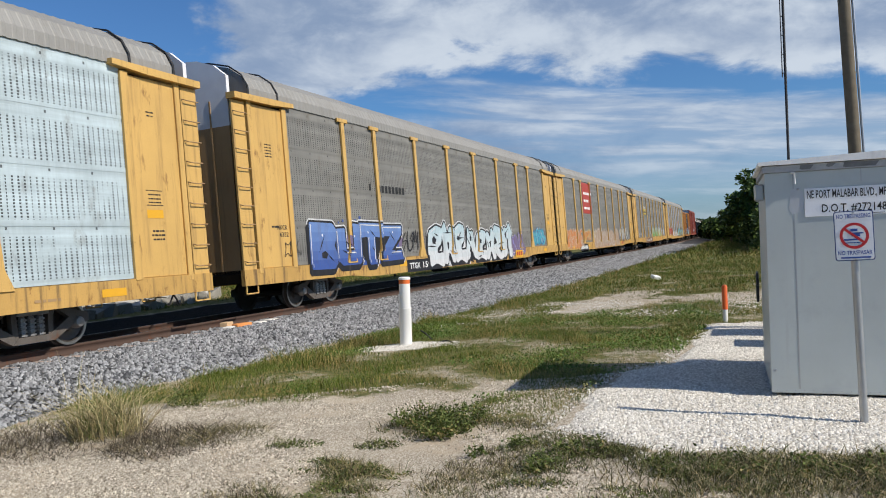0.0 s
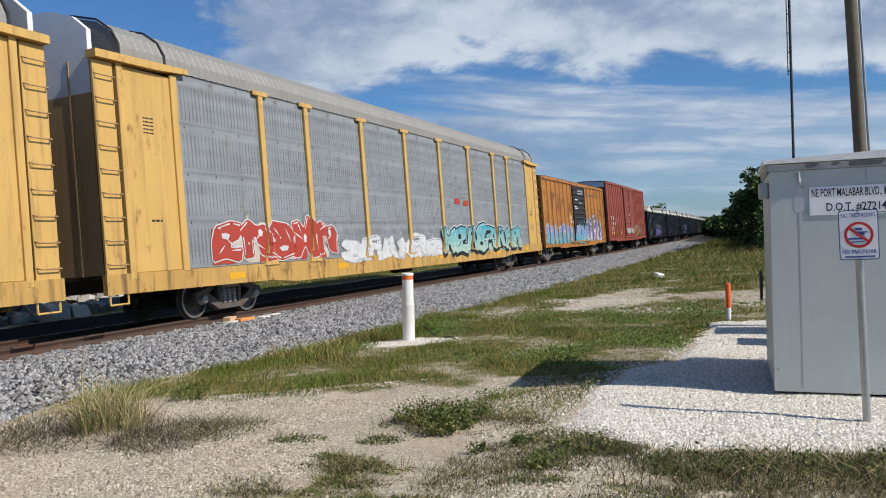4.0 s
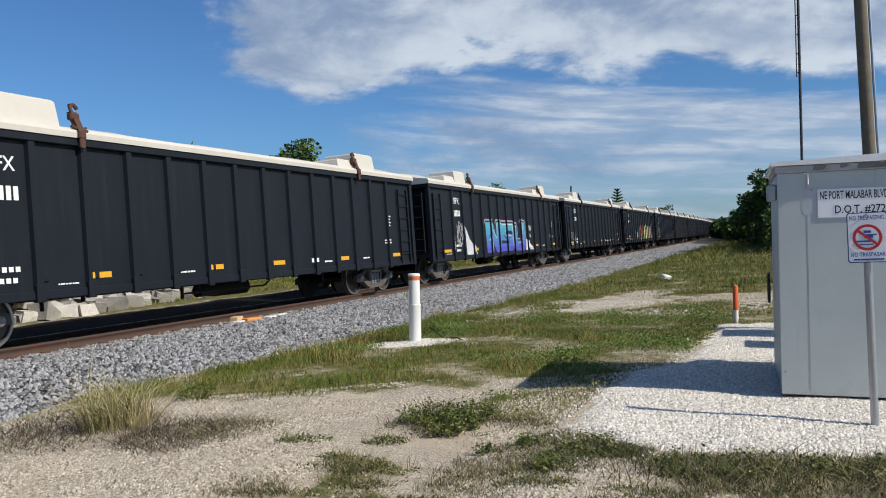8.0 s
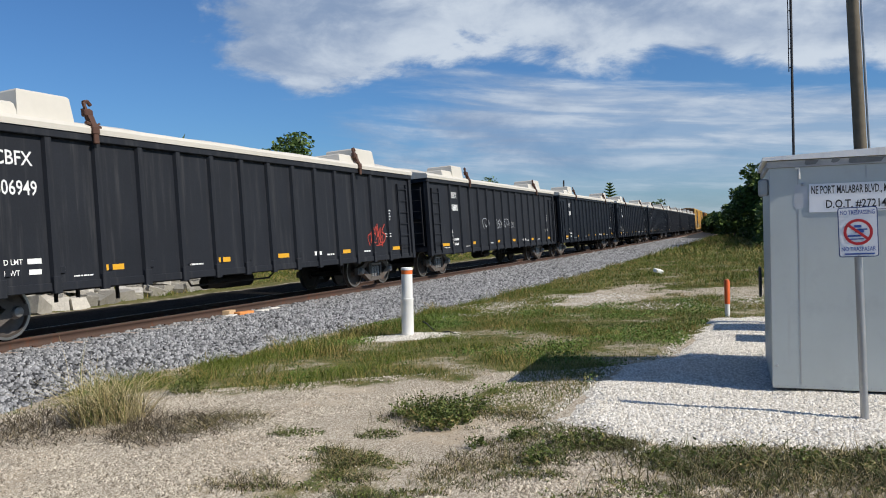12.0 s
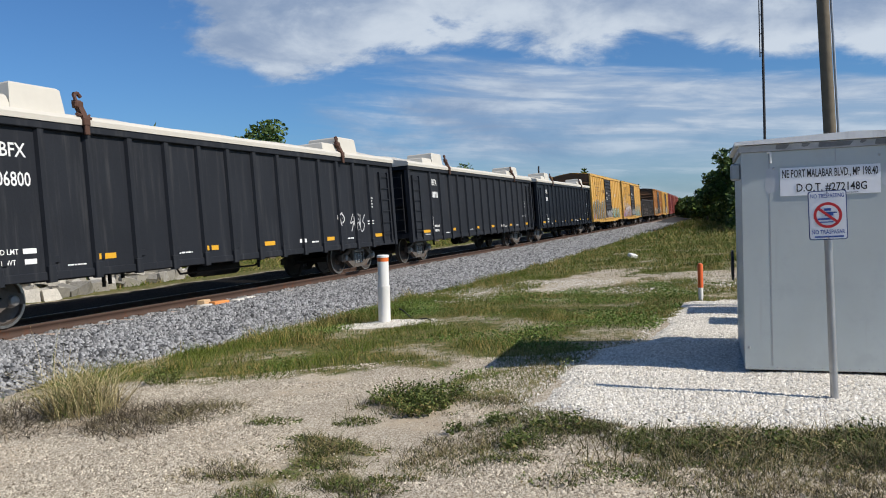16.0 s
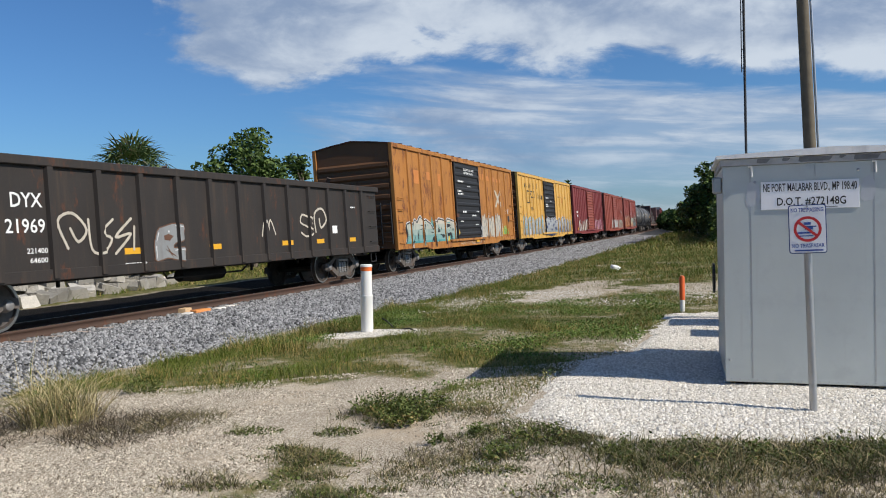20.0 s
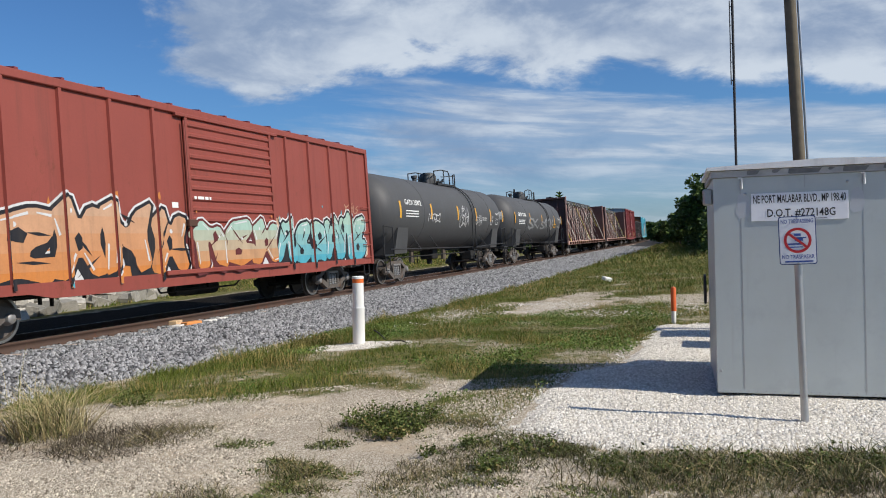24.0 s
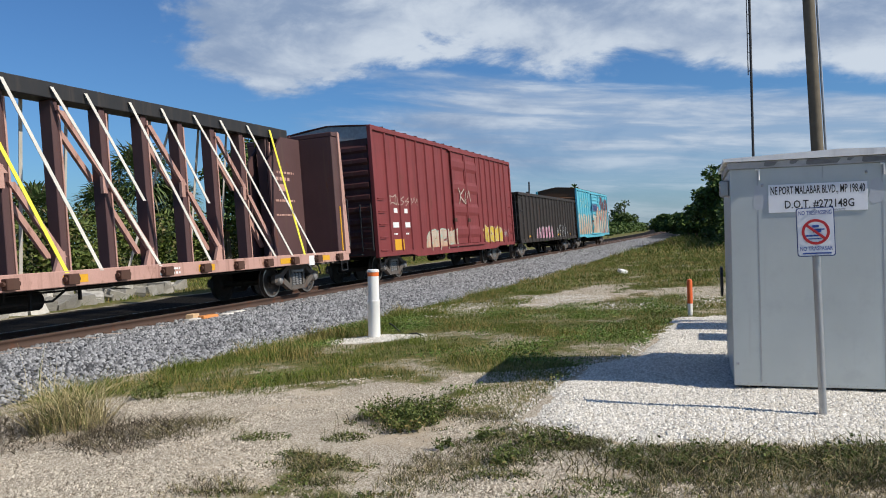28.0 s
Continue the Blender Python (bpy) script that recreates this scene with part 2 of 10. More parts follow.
# ======== materials ========
class Shade:
    """A small helper to write node materials."""

    def __init__(self, name):
        self.m = bpy.data.materials.new(name)
        self.m.use_nodes = True
        self.t = self.m.node_tree
        self.out = self.t.nodes["Principled BSDF"]
        self.place = self.t.nodes.new("ShaderNodeTexCoord").outputs["Object"]

    def plug(self, x, socket):
        if isinstance(x, (int, float)):
            socket.default_value = x
        elif isinstance(x, tuple):
            socket.default_value = (*x, 1) if len(x) == 3 and socket.type == "RGBA" else x
        else:
            self.t.links.new(x, socket)

    def calc(self, op, a, b=None, clamp=False):
        n = self.t.nodes.new("ShaderNodeMath")
        n.operation, n.use_clamp = op, clamp
        self.plug(a, n.inputs[0])
        if b is not None:
            self.plug(b, n.inputs[1])
        return n.outputs[0]

    def stretch(self, sx, sy, sz):
        n = self.t.nodes.new("ShaderNodeMapping")
        n.inputs["Scale"].default_value = (sx, sy, sz)
        self.t.links.new(self.place, n.inputs["Vector"])
        return n.outputs[0]

    def wander(self):
        """Shifts the pattern from object to object."""
        info = self.t.nodes.new("ShaderNodeObjectInfo").outputs["Random"]
        n = self.t.nodes.new("ShaderNodeVectorMath")
        c = self.t.nodes.new("ShaderNodeCombineXYZ")
        k = self.calc("MULTIPLY", info, 37.0)
        for i in range(3):
            self.t.links.new(k, c.inputs[i])
        self.t.links.new(self.place, n.inputs[0])
        self.t.links.new(c.outputs[0], n.inputs[1])
        self.place = n.outputs[0]
        return self

    def grain(self, scale, detail=4.0, rough=0.55, vector=None, distort=0.0):
        n = self.t.nodes.new("ShaderNodeTexNoise")
        n.inputs["Scale"].default_value, n.inputs["Detail"].default_value = scale, detail
        n.inputs["Roughness"].default_value, n.inputs["Distortion"].default_value = rough, distort
        self.plug(vector or self.place, n.inputs["Vector"])
        return n.outputs["Fac"]

    def cells(self, scale, what="Color", vector=None):
        n = self.t.nodes.new("ShaderNodeTexVoronoi")
        n.inputs["Scale"].default_value = scale
        self.plug(vector or self.place, n.inputs["Vector"])
        return n.outputs[what]

    def ramp(self, x, a, b):
        n = self.t.nodes.new("ShaderNodeMapRange")
        n.interpolation_type = "SMOOTHSTEP"
        n.inputs[1].default_value, n.inputs[2].default_value = a, b
        self.plug(x, n.inputs[0])
        return n.outputs[0]

    def mix(self, k, a, b, how="MIX"):
        n = self.t.nodes.new("ShaderNodeMixRGB")
        n.blend_type = how
        self.plug(k, n.inputs[0])
        self.plug(a, n.inputs[1])
        self.plug(b, n.inputs[2])
        return n.outputs[0]

    def vary(self, colour, x, amount):
        """Lighter and darker by a pattern that runs from 0 to 1."""
        k = self.calc("ADD", self.calc("MULTIPLY", x, 2 * amount), 1 - amount)
        c = self.t.nodes.new("ShaderNodeCombineXYZ")
        for i in range(3):
            self.t.links.new(k, c.inputs[i])
        return self.mix(1.0, colour, c.outputs[0], "MULTIPLY")

    def bump(self, x, depth, strength=1.0):
        n = self.t.nodes.new("ShaderNodeBump")
        n.inputs["Strength"].default_value, n.inputs["Distance"].default_value = strength, depth
        self.plug(x, n.inputs["Height"])
        self.t.links.new(n.outputs[0], self.out.inputs["Normal"])

    def done(self, colour, rough=0.6, metal=0.0, spec=0.5):
        self.plug(colour, self.out.inputs["Base Color"])
        self.plug(rough, self.out.inputs["Roughness"])
        self.plug(metal, self.out.inputs["Metallic"])
        self.out.inputs["Specular IOR Level"].default_value = spec
        return self.m


def paint(name, colour, rough=0.5, fade=0.14, dirt=(0.12, 0.085, 0.06), dirty=0.30, rust=(0.11, 0.035, 0.012), rusty=0.0, metal=0.0, spec=0.4):
    """Weathered paint on steel: faded patches, streaks of grime that run down, spots of rust."""
    s = Shade(name)
    c = s.vary(colour, s.grain(0.9, 5, 0.6), fade)
    c = s.vary(c, s.grain(35, 3), fade * 0.6)
    streak = s.grain(1.0, 6, 0.65, s.stretch(7, 7, 0.45))
    c = s.mix(s.calc("MULTIPLY", s.ramp(streak, 0.48, 0.78), dirty), c, dirt)
    if rusty:
        spots = s.calc("MULTIPLY", s.ramp(s.grain(2.2, 8, 0.72, s.stretch(1.6, 1.6, 0.7)), 0.60 - 0.18 * rusty, 0.72 - 0.14 * rusty), min(1.0, 0.5 + rusty))
        c = s.mix(spots, c, rust)
    s.bump(s.grain(60, 3), 0.004, 0.25)
    return s.done(c, s.calc("ADD", s.calc("MULTIPLY", streak, 0.25), rough - 0.1), metal, spec)


def plain(name, colour, rough=0.6, metal=0.0, scale=20.0, amount=0.12, depth=0.003, spec=0.4):
    s = Shade(name)
    c = s.vary(s.vary(colour, s.grain(scale, 5), amount), s.grain(scale * 0.12, 3), amount)
    s.bump(s.grain(scale * 3, 3), depth, 0.4)
    return s.done(c, rough, metal, spec)


def perforated(name, colour, holes=0.75):
    """Galvanised steel sheet with clusters of small punched holes and a dull, uneven bloom."""
    s = Shade(name)
    split = s.t.nodes.new("ShaderNodeSeparateXYZ")
    s.t.links.new(s.place, split.inputs[0])
    x, z = split.outputs[0], split.outputs[2]

    def rows(v, k, width):
        return s.calc("LESS_THAN", s.calc("FRACT", s.calc("MULTIPLY", v, k)), width)
    tier = s.calc("FRACT", s.calc("MULTIPLY", s.calc("SUBTRACT", z, 1.07), 1.0363))  # 0 to 1 up each panel
    zone = s.calc("MULTIPLY", s.calc("GREATER_THAN", tier, 0.10), s.calc("LESS_THAN", tier, 0.82))
    dots = s.calc("MULTIPLY", rows(x, 9.0, 0.32), rows(z, 19.0, 0.60))
    groups = rows(s.calc("ADD", x, 0.11), 2.25, 0.80)
    worn = s.ramp(s.grain(1.3, 4, 0.6), 0.34, 0.52)
    dots = s.calc("MULTIPLY", s.calc("MULTIPLY", s.calc("MULTIPLY", dots, groups), s.calc("MULTIPLY", zone, holes)), worn)
    bolts = s.calc("MULTIPLY", s.calc("MULTIPLY", rows(s.calc("ADD", x, 0.3), 1.15, 0.045), s.calc("LESS_THAN", s.calc("ABSOLUTE", s.calc("SUBTRACT", tier, 0.95)), 0.025)), 0.8)
    dots = s.calc("MAXIMUM", dots, bolts)
    c = s.vary(colour, s.grain(0.8, 6, 0.65), 0.24)
    c = s.vary(c, s.grain(1.0, 5, 0.6, s.stretch(0.35, 0.35, 6.5)), 0.42)
    c = s.vary(c, s.grain(1.0, 5, 0.6, s.stretch(9, 9, 0.5)), 0.20)
    c = s.mix(s.calc("MULTIPLY", s.ramp(s.grain(1.6, 7, 0.7, s.stretch(1, 1, 0.5)), 0.55, 0.73), 0.6), c, (0.13, 0.10, 0.07))
    c = s.mix(dots, c, (0.012, 0.012, 0.013))
    s.bump(s.grain(50, 3), 0.003, 0.3)
    return s.done(c, 0.55, 0.15, 0.4)


def shell_ground():
    """Sand and crushed shell; brown thatch where grass roots; near-black where the train's shade is coloured in."""
    s = Shade("sandy_ground")
    grass = s.t.nodes.new("ShaderNodeAttribute")
    grass.attribute_name = "turf"
    turf = grass.outputs["Fac"]
    sand = s.mix(s.ramp(s.grain(1.3, 6, 0.6), 0.38, 0.62), (0.43, 0.345, 0.245), (0.56, 0.475, 0.36))
    bits = s.cells(120, "Color")
    bw = s.t.nodes.new("ShaderNodeRGBToBW")
    s.t.links.new(bits, bw.inputs[0])
    peb = bw.outputs[0]
    where = s.ramp(s.grain(0.8, 5, 0.65), 0.36, 0.52)
    grit = s.mix(s.ramp(peb, 0.25, 0.75), (0.20, 0.155, 0.105), (0.60, 0.54, 0.44))
    c = s.mix(s.calc("MULTIPLY", where, 0.85), sand, grit)
    c = s.vary(c, s.grain(120, 3), 0.22)
    c = s.mix(s.calc("MULTIPLY", s.ramp(s.grain(4, 7, 0.72), 0.58, 0.72), 0.5), c, (0.17, 0.13, 0.085))
    thatch = s.mix(s.ramp(s.grain(5, 6, 0.65), 0.35, 0.65), (0.085, 0.098, 0.028), (0.20, 0.17, 0.075))
    c = s.mix(s.ramp(s.calc("ADD", turf, s.calc("MULTIPLY", s.calc("SUBTRACT", s.grain(3.5, 6, 0.7), 0.5), 1.1)), 0.25, 0.62), c, thatch)
    # the near-black mix stands for the train's shade over oily soil
    oil_shade = s.t.nodes.new("ShaderNodeAttribute")
    oil_shade.attribute_name = "oil_shade"
    c = s.mix(s.ramp(s.calc("ADD", oil_shade.outputs["Fac"], s.calc("MULTIPLY", s.calc("SUBTRACT", s.grain(2.5, 6, 0.7), 0.5), 0.8)), 0.3, 0.7), c, (0.012, 0.011, 0.010))
    s.bump(s.calc("ADD", peb, s.grain(14, 5)), 0.02, 0.6)
    return s.done(c, 0.95, 0.0, 0.06)


def stones(name, dark, light, rough=0.85):
    """Loose stones, each of its own tone."""
    s = Shade(name)
    tone = s.t.nodes.new("ShaderNodeNewGeometry").outputs["Random Per Island"]
    c = s.mix(tone, dark, light)
    c = s.vary(c, s.grain(45, 4), 0.2)
    return s.done(c, rough, 0.0, 0.3)


def leaves(name, dark, light, dry=None, share=0.2):
    s = Shade(name)
    tone = s.t.nodes.new("ShaderNodeNewGeometry").outputs["Random Per Island"]
    c = s.mix(tone, dark, light)
    if dry:
        c = s.mix(s.ramp(s.calc("ADD", tone, s.calc("MULTIPLY", s.calc("SUBTRACT", s.grain(0.7, 5, 0.6), 0.5), 2.2)), 0.95 - share, 1.05 - share), c, dry)
    c = s.vary(c, s.grain(1.2, 4), 0.25)
    s.out.inputs["Subsurface Weight"].default_value = 0.0
    return s.done(c, 0.6, 0.0, 0.25)


def rubble_stone():
    s = Shade("broken_concrete")
    tone = s.t.nodes.new("ShaderNodeObjectInfo").outputs["Random"]
    c = s.mix(tone, (0.20, 0.19, 0.165), (0.56, 0.53, 0.47))
    c = s.vary(c, s.grain(6, 6, 0.7), 0.4)
    s.bump(s.grain(14, 5, 0.65), 0.05, 0.8)
    return s.done(c, 0.9, 0.0, 0.2)


def sheet_metal():
    """Painted aluminium sheet with cloudy oxide stains and a few faint runs."""
    s = Shade("aluminium_shelter_wall")
    c = s.vary((0.49, 0.53, 0.52), s.grain(1.4, 5, 0.6, s.stretch(1.0, 1.0, 0.7)), 0.16)
    c = s.mix(s.calc("MULTIPLY", s.ramp(s.grain(3.2, 7, 0.68), 0.50, 0.68), 0.35), c, (0.40, 0.43, 0.44))
    c = s.mix(s.calc("MULTIPLY", s.ramp(s.grain(1.0, 6, 0.6, s.stretch(11, 11, 0.5)), 0.60, 0.76), 0.35), c, (0.42, 0.43, 0.42))
    s.bump(s.grain(2.0, 3), 0.01, 0.25)
    return s.done(c, 0.5, 0.15, 0.35)


M = {
    "ground": shell_ground(),
    "ballast_bed": plain("ballast_bed", (0.040, 0.040, 0.041), 0.9, scale=26, amount=0.45, depth=0.03, spec=0.2),
    "ballast": stones("granite_ballast", (0.040, 0.042, 0.046), (0.43, 0.43, 0.43)),
    # oily ballast, blackened further to hold the shade under the cars
    "fouled_shade": plain("shade_black_oily_ballast", (0.009, 0.0085, 0.008), 0.95, scale=20, amount=0.4, depth=0.03, spec=0.03),
    "sand_grit": stones("sand_grit", (0.12, 0.092, 0.060), (0.78, 0.70, 0.565)),
    "gravel_bed": plain("shell_gravel_bed", (0.40, 0.37, 0.32), 0.95, scale=30, amount=0.35, depth=0.02, spec=0.1),
    "gravel": stones("shell_gravel", (0.44, 0.40, 0.33), (0.86, 0.82, 0.74)),
    "rail": paint("rusty_rail", (0.066, 0.038, 0.027), 0.75, 0.25, dirty=0.3, rusty=0.3),
    "rail_top": plain("worn_rail_top", (0.42, 0.40, 0.38), 0.3, 1.0),
    "tie": plain("concrete_sleeper", (0.42, 0.33, 0.27), 0.9, scale=14, amount=0.25),
    "rubble": rubble_stone(),
    "grass": leaves("grass_blades", (0.036, 0.066, 0.006), (0.172, 0.205, 0.026), (0.33, 0.25, 0.085), 0.24),
    "dry_grass": leaves("dry_grass_blades", (0.065, 0.060, 0.022), (0.22, 0.185, 0.085), (0.40, 0.33, 0.18), 0.25),
    "straw": leaves("straw_blades", (0.28, 0.22, 0.10), (0.60, 0.51, 0.28), (0.13, 0.15, 0.04), 0.18),
    "dead_grass": leaves("dead_grass_blades", (0.040, 0.031, 0.019), (0.125, 0.098, 0.058), (0.26, 0.21, 0.12), 0.12),
    "tuft": leaves("tuft_blades", (0.030, 0.046, 0.009), (0.140, 0.155, 0.038), (0.30, 0.24, 0.10), 0.2),
    "clover": leaves("clover_leaves", (0.05, 0.10, 0.015), (0.20, 0.29, 0.06), (0.30, 0.28, 0.10), 0.1),
    "weed": leaves("weed_leaves", (0.045, 0.070, 0.014), (0.175, 0.205, 0.050), (0.24, 0.19, 0.07), 0.15),
    "leaf": leaves("tree_leaves", (0.022, 0.048, 0.010), (0.115, 0.170, 0.036)),
    "brush": leaves("brush_leaves", (0.030, 0.052, 0.010), (0.150, 0.185, 0.040), (0.20, 0.17, 0.07), 0.12),
    "palm": leaves("palm_fronds", (0.040, 0.075, 0.020), (0.19, 0.24, 0.085), (0.16, 0.14, 0.07), 0.10),
    "bark": plain("bark", (0.13, 0.105, 0.08), 0.9, scale=8, amount=0.35, depth=0.03),
    "pole": plain("weathered_pole_wood", (0.135, 0.112, 0.078), 0.85, scale=10, amount=0.35, depth=0.01),
    "galv": plain("galvanised_steel", (0.42, 0.43, 0.44), 0.42, 0.75, scale=12, amount=0.15),
    "shelter": sheet_metal(),
    "shelter_roof": paint("white_roof_coating", (0.82, 0.82, 0.80), 0.6, 0.12, dirt=(0.3, 0.3, 0.29), dirty=0.35),
    "tar": plain("dark_roof_tar", (0.16, 0.165, 0.17), 0.75, scale=22, amount=0.4),
    "caulk": plain("grey_sealant", (0.36, 0.37, 0.38), 0.6, scale=9, amount=0.45),
    "smear": plain("thin_sealant_smear", (0.50, 0.52, 0.54), 0.5, 0.2, scale=6, amount=0.16),
    "black": plain("black_rubber", (0.022, 0.022, 0.024), 0.6),
    "white_paint": paint("white_plastic", (0.80, 0.79, 0.75), 0.45, 0.06, dirty=0.12),
    "orange_paint": plain("orange_band", (0.75, 0.16, 0.03), 0.5),
    "orange_tube": plain("orange_plastic", (0.72, 0.13, 0.03), 0.5),
    "letter_black": plain("black_lettering", (0.02, 0.02, 0.02), 0.6),
    "letter_white": plain("white_lettering", (0.72, 0.72, 0.70), 0.6, amount=0.08),
    "letter_blue": plain("blue_lettering", (0.04, 0.09, 0.33), 0.5),
    "sign_white": plain("sign_white", (0.84, 0.85, 0.87), 0.4, amount=0.05),
    "sign_red": plain("sign_red", (0.55, 0.03, 0.035), 0.45),
    "sign_blue": plain("sign_blue", (0.025, 0.05, 0.18), 0.45),
    "wood": plain("new_timber", (0.62, 0.42, 0.24), 0.8, scale=9, amount=0.2),
    "wood_orange": plain("orange_painted_timber", (0.70, 0.27, 0.08), 0.75, scale=9, amount=0.2),
    "wood_white": plain("white_painted_timber", (0.72, 0.68, 0.62), 0.75, scale=9, amount=0.15),
    "yellow": plain("safety_yellow", (0.72, 0.42, 0.02), 0.55, amount=0.08),
    "bogie": paint("oily_cast_steel", (0.105, 0.09, 0.078), 0.7, 0.35, dirt=(0.03, 0.025, 0.02), dirty=0.5, rust=(0.10, 0.045, 0.022), rusty=0.35),
    "wheel": plain("wheel_steel", (0.10, 0.085, 0.075), 0.55, 0.6, scale=14, amount=0.3),
    "tread": plain("polished_tread", (0.40, 0.38, 0.36), 0.3, 0.9),
    "bearing": plain("bearing_cap", (0.26, 0.25, 0.24), 0.5, 0.5, scale=14, amount=0.25),
    "under": paint("underframe_black", (0.013, 0.0125, 0.0125), 0.75, 0.25, dirty=0.2, rusty=0.05),
    "iron": plain("black_ironwork", (0.03, 0.03, 0.032), 0.6, 0.2),
    "rack_yellow": paint("rack_yellow_paint", (0.56, 0.345, 0.105), 0.5, 0.16, dirt=(0.16, 0.09, 0.04), dirty=0.6, rusty=0.14),
    "rack_sill": paint("rack_sill_grimy_paint", (0.47, 0.28, 0.08), 0.55, 0.25, dirt=(0.07, 0.045, 0.03), dirty=0.85, rusty=0.35),
    "rack_brown": paint("end_door_brown_paint", (0.34, 0.215, 0.10), 0.6, 0.2, dirt=(0.10, 0.06, 0.035), dirty=0.6),
    "rack_white": plain("white_end_panel", (0.68, 0.68, 0.70), 0.5, scale=4, amount=0.1),
    "sheet": perforated("weathered_perforated_sheet", (0.200, 0.192, 0.172), 0.95),
    "sheet_mid": perforated("grey_blue_perforated_sheet", (0.24, 0.255, 0.27)),
    "sheet_bright": perforated("bright_perforated_sheet", (0.43, 0.505, 0.525), 0.9),
    "rack_roof": paint("galvanised_roof", (0.27, 0.26, 0.24), 0.55, 0.16, dirt=(0.15, 0.12, 0.09), dirty=0.3, metal=0.2),
    "gon_black": paint("gondola_black_paint", (0.0085, 0.0112, 0.0165), 0.5, 0.25, dirt=(0.026, 0.027, 0.030), dirty=0.40, spec=0.22),
    "gon_dusty": paint("gondola_dusty_black_paint", (0.0155, 0.0175, 0.0225), 0.6, 0.3, dirt=(0.062, 0.062, 0.064), dirty=0.55, spec=0.2),
    "gon_old": paint("old_gondola_paint", (0.026, 0.021, 0.018), 0.6, 0.35, dirt=(0.075, 0.05, 0.033), dirty=0.55, rusty=0.18),
    "lid": plain("fibreglass_lid", (0.56, 0.525, 0.455), 0.5, scale=6, amount=0.07),
    "latch": paint("rusty_latch", (0.075, 0.034, 0.022), 0.75, 0.25, rusty=0.4),
    "mark_yellow": plain("yellow_reflector", (0.66, 0.34, 0.02), 0.45, amount=0.06),
    "box_yellow": paint("boxcar_yellow_paint", (0.60, 0.345, 0.080), 0.5, 0.18, dirt=(0.20, 0.095, 0.035), dirty=0.62, rust=(0.13, 0.045, 0.018), rusty=0.22),
    # rusty brown, darkened to include the end walls' shade; some roofs share it
    "box_yellow_end": paint("boxcar_shade_dark_rusty_paint", (0.13, 0.06, 0.025), 0.65, 0.25, dirty=0.5, rusty=0.35),
    "box_orange": paint("boxcar_rusted_orange_paint", (0.37, 0.152, 0.032), 0.6, 0.28, dirt=(0.12, 0.04, 0.016), dirty=0.70, rust=(0.15, 0.045, 0.016), rusty=0.50),
    "box_red": paint("boxcar_oxide_red_paint", (0.250, 0.056, 0.036), 0.55, 0.25, dirt=(0.085, 0.03, 0.025), dirty=0.5, rusty=0.14),
    "box_bright": paint("boxcar_bright_red_paint", (0.245, 0.055, 0.040), 0.5, 0.15, dirt=(0.10, 0.04, 0.03), dirty=0.35, rusty=0.05),
    "box_maroon": paint("boxcar_maroon_paint", (0.19, 0.034, 0.034), 0.55, 0.25, dirt=(0.07, 0.025, 0.024), dirty=0.55, rusty=0.14),
    "box_teal": paint("boxcar_teal_mural", (0.09, 0.40, 0.50), 0.5, 0.2, dirt=(0.5, 0.5, 0.48), dirty=0.5),
    "door_black": paint("boxcar_black_door", (0.017, 0.0175, 0.020), 0.55, 0.25, dirt=(0.07, 0.062, 0.055), dirty=0.4, spec=0.3),
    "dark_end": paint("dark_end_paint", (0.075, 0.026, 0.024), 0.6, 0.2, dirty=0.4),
    "tank": paint("tank_black_paint", (0.062, 0.062, 0.064), 0.55, 0.15, dirt=(0.11, 0.10, 0.09), dirty=0.45),
    "beam_brown": paint("flatcar_brown_paint", (0.085, 0.043, 0.042), 0.65, 0.25, dirty=0.4, rusty=0.10),
    "beam_pink": paint("faded_flatcar_paint", (0.46, 0.27, 0.22), 0.7, 0.22, dirt=(0.16, 0.07, 0.05), dirty=0.65, rust=(0.18, 0.08, 0.04), rusty=0.25),
    "beam_black": paint("black_wear_strip", (0.020, 0.020, 0.021), 0.55, 0.2),
    "strap_white": plain("worn_cargo_strap", (0.58, 0.55, 0.48), 0.8, scale=9, amount=0.2),
    "strap_yellow": plain("yellow_cargo_strap", (0.75, 0.66, 0.06), 0.7),
    "scrap": paint("scrap_steel", (0.10, 0.075, 0.06), 0.7, 0.3, rusty=0.3),
}


def tint(name, r, g, b):
    """A spray-can colour, made once."""
    key = "spray_" + name
    if key not in M:
        s = Shade(key)
        c = s.vary(s.vary((r * 0.78, g * 0.78, b * 0.78), s.grain(2.5, 5, 0.65), 0.25), s.grain(30, 3), 0.1)
        streak = s.ramp(s.grain(1.0, 6, 0.65, s.stretch(7, 7, 0.45)), 0.45, 0.8)
        c = s.mix(s.calc("MULTIPLY", streak, 0.35), c, (0.11, 0.085, 0.065))
        M[key] = s.done(c, 0.5, 0.0, 0.3)
    return M[key]


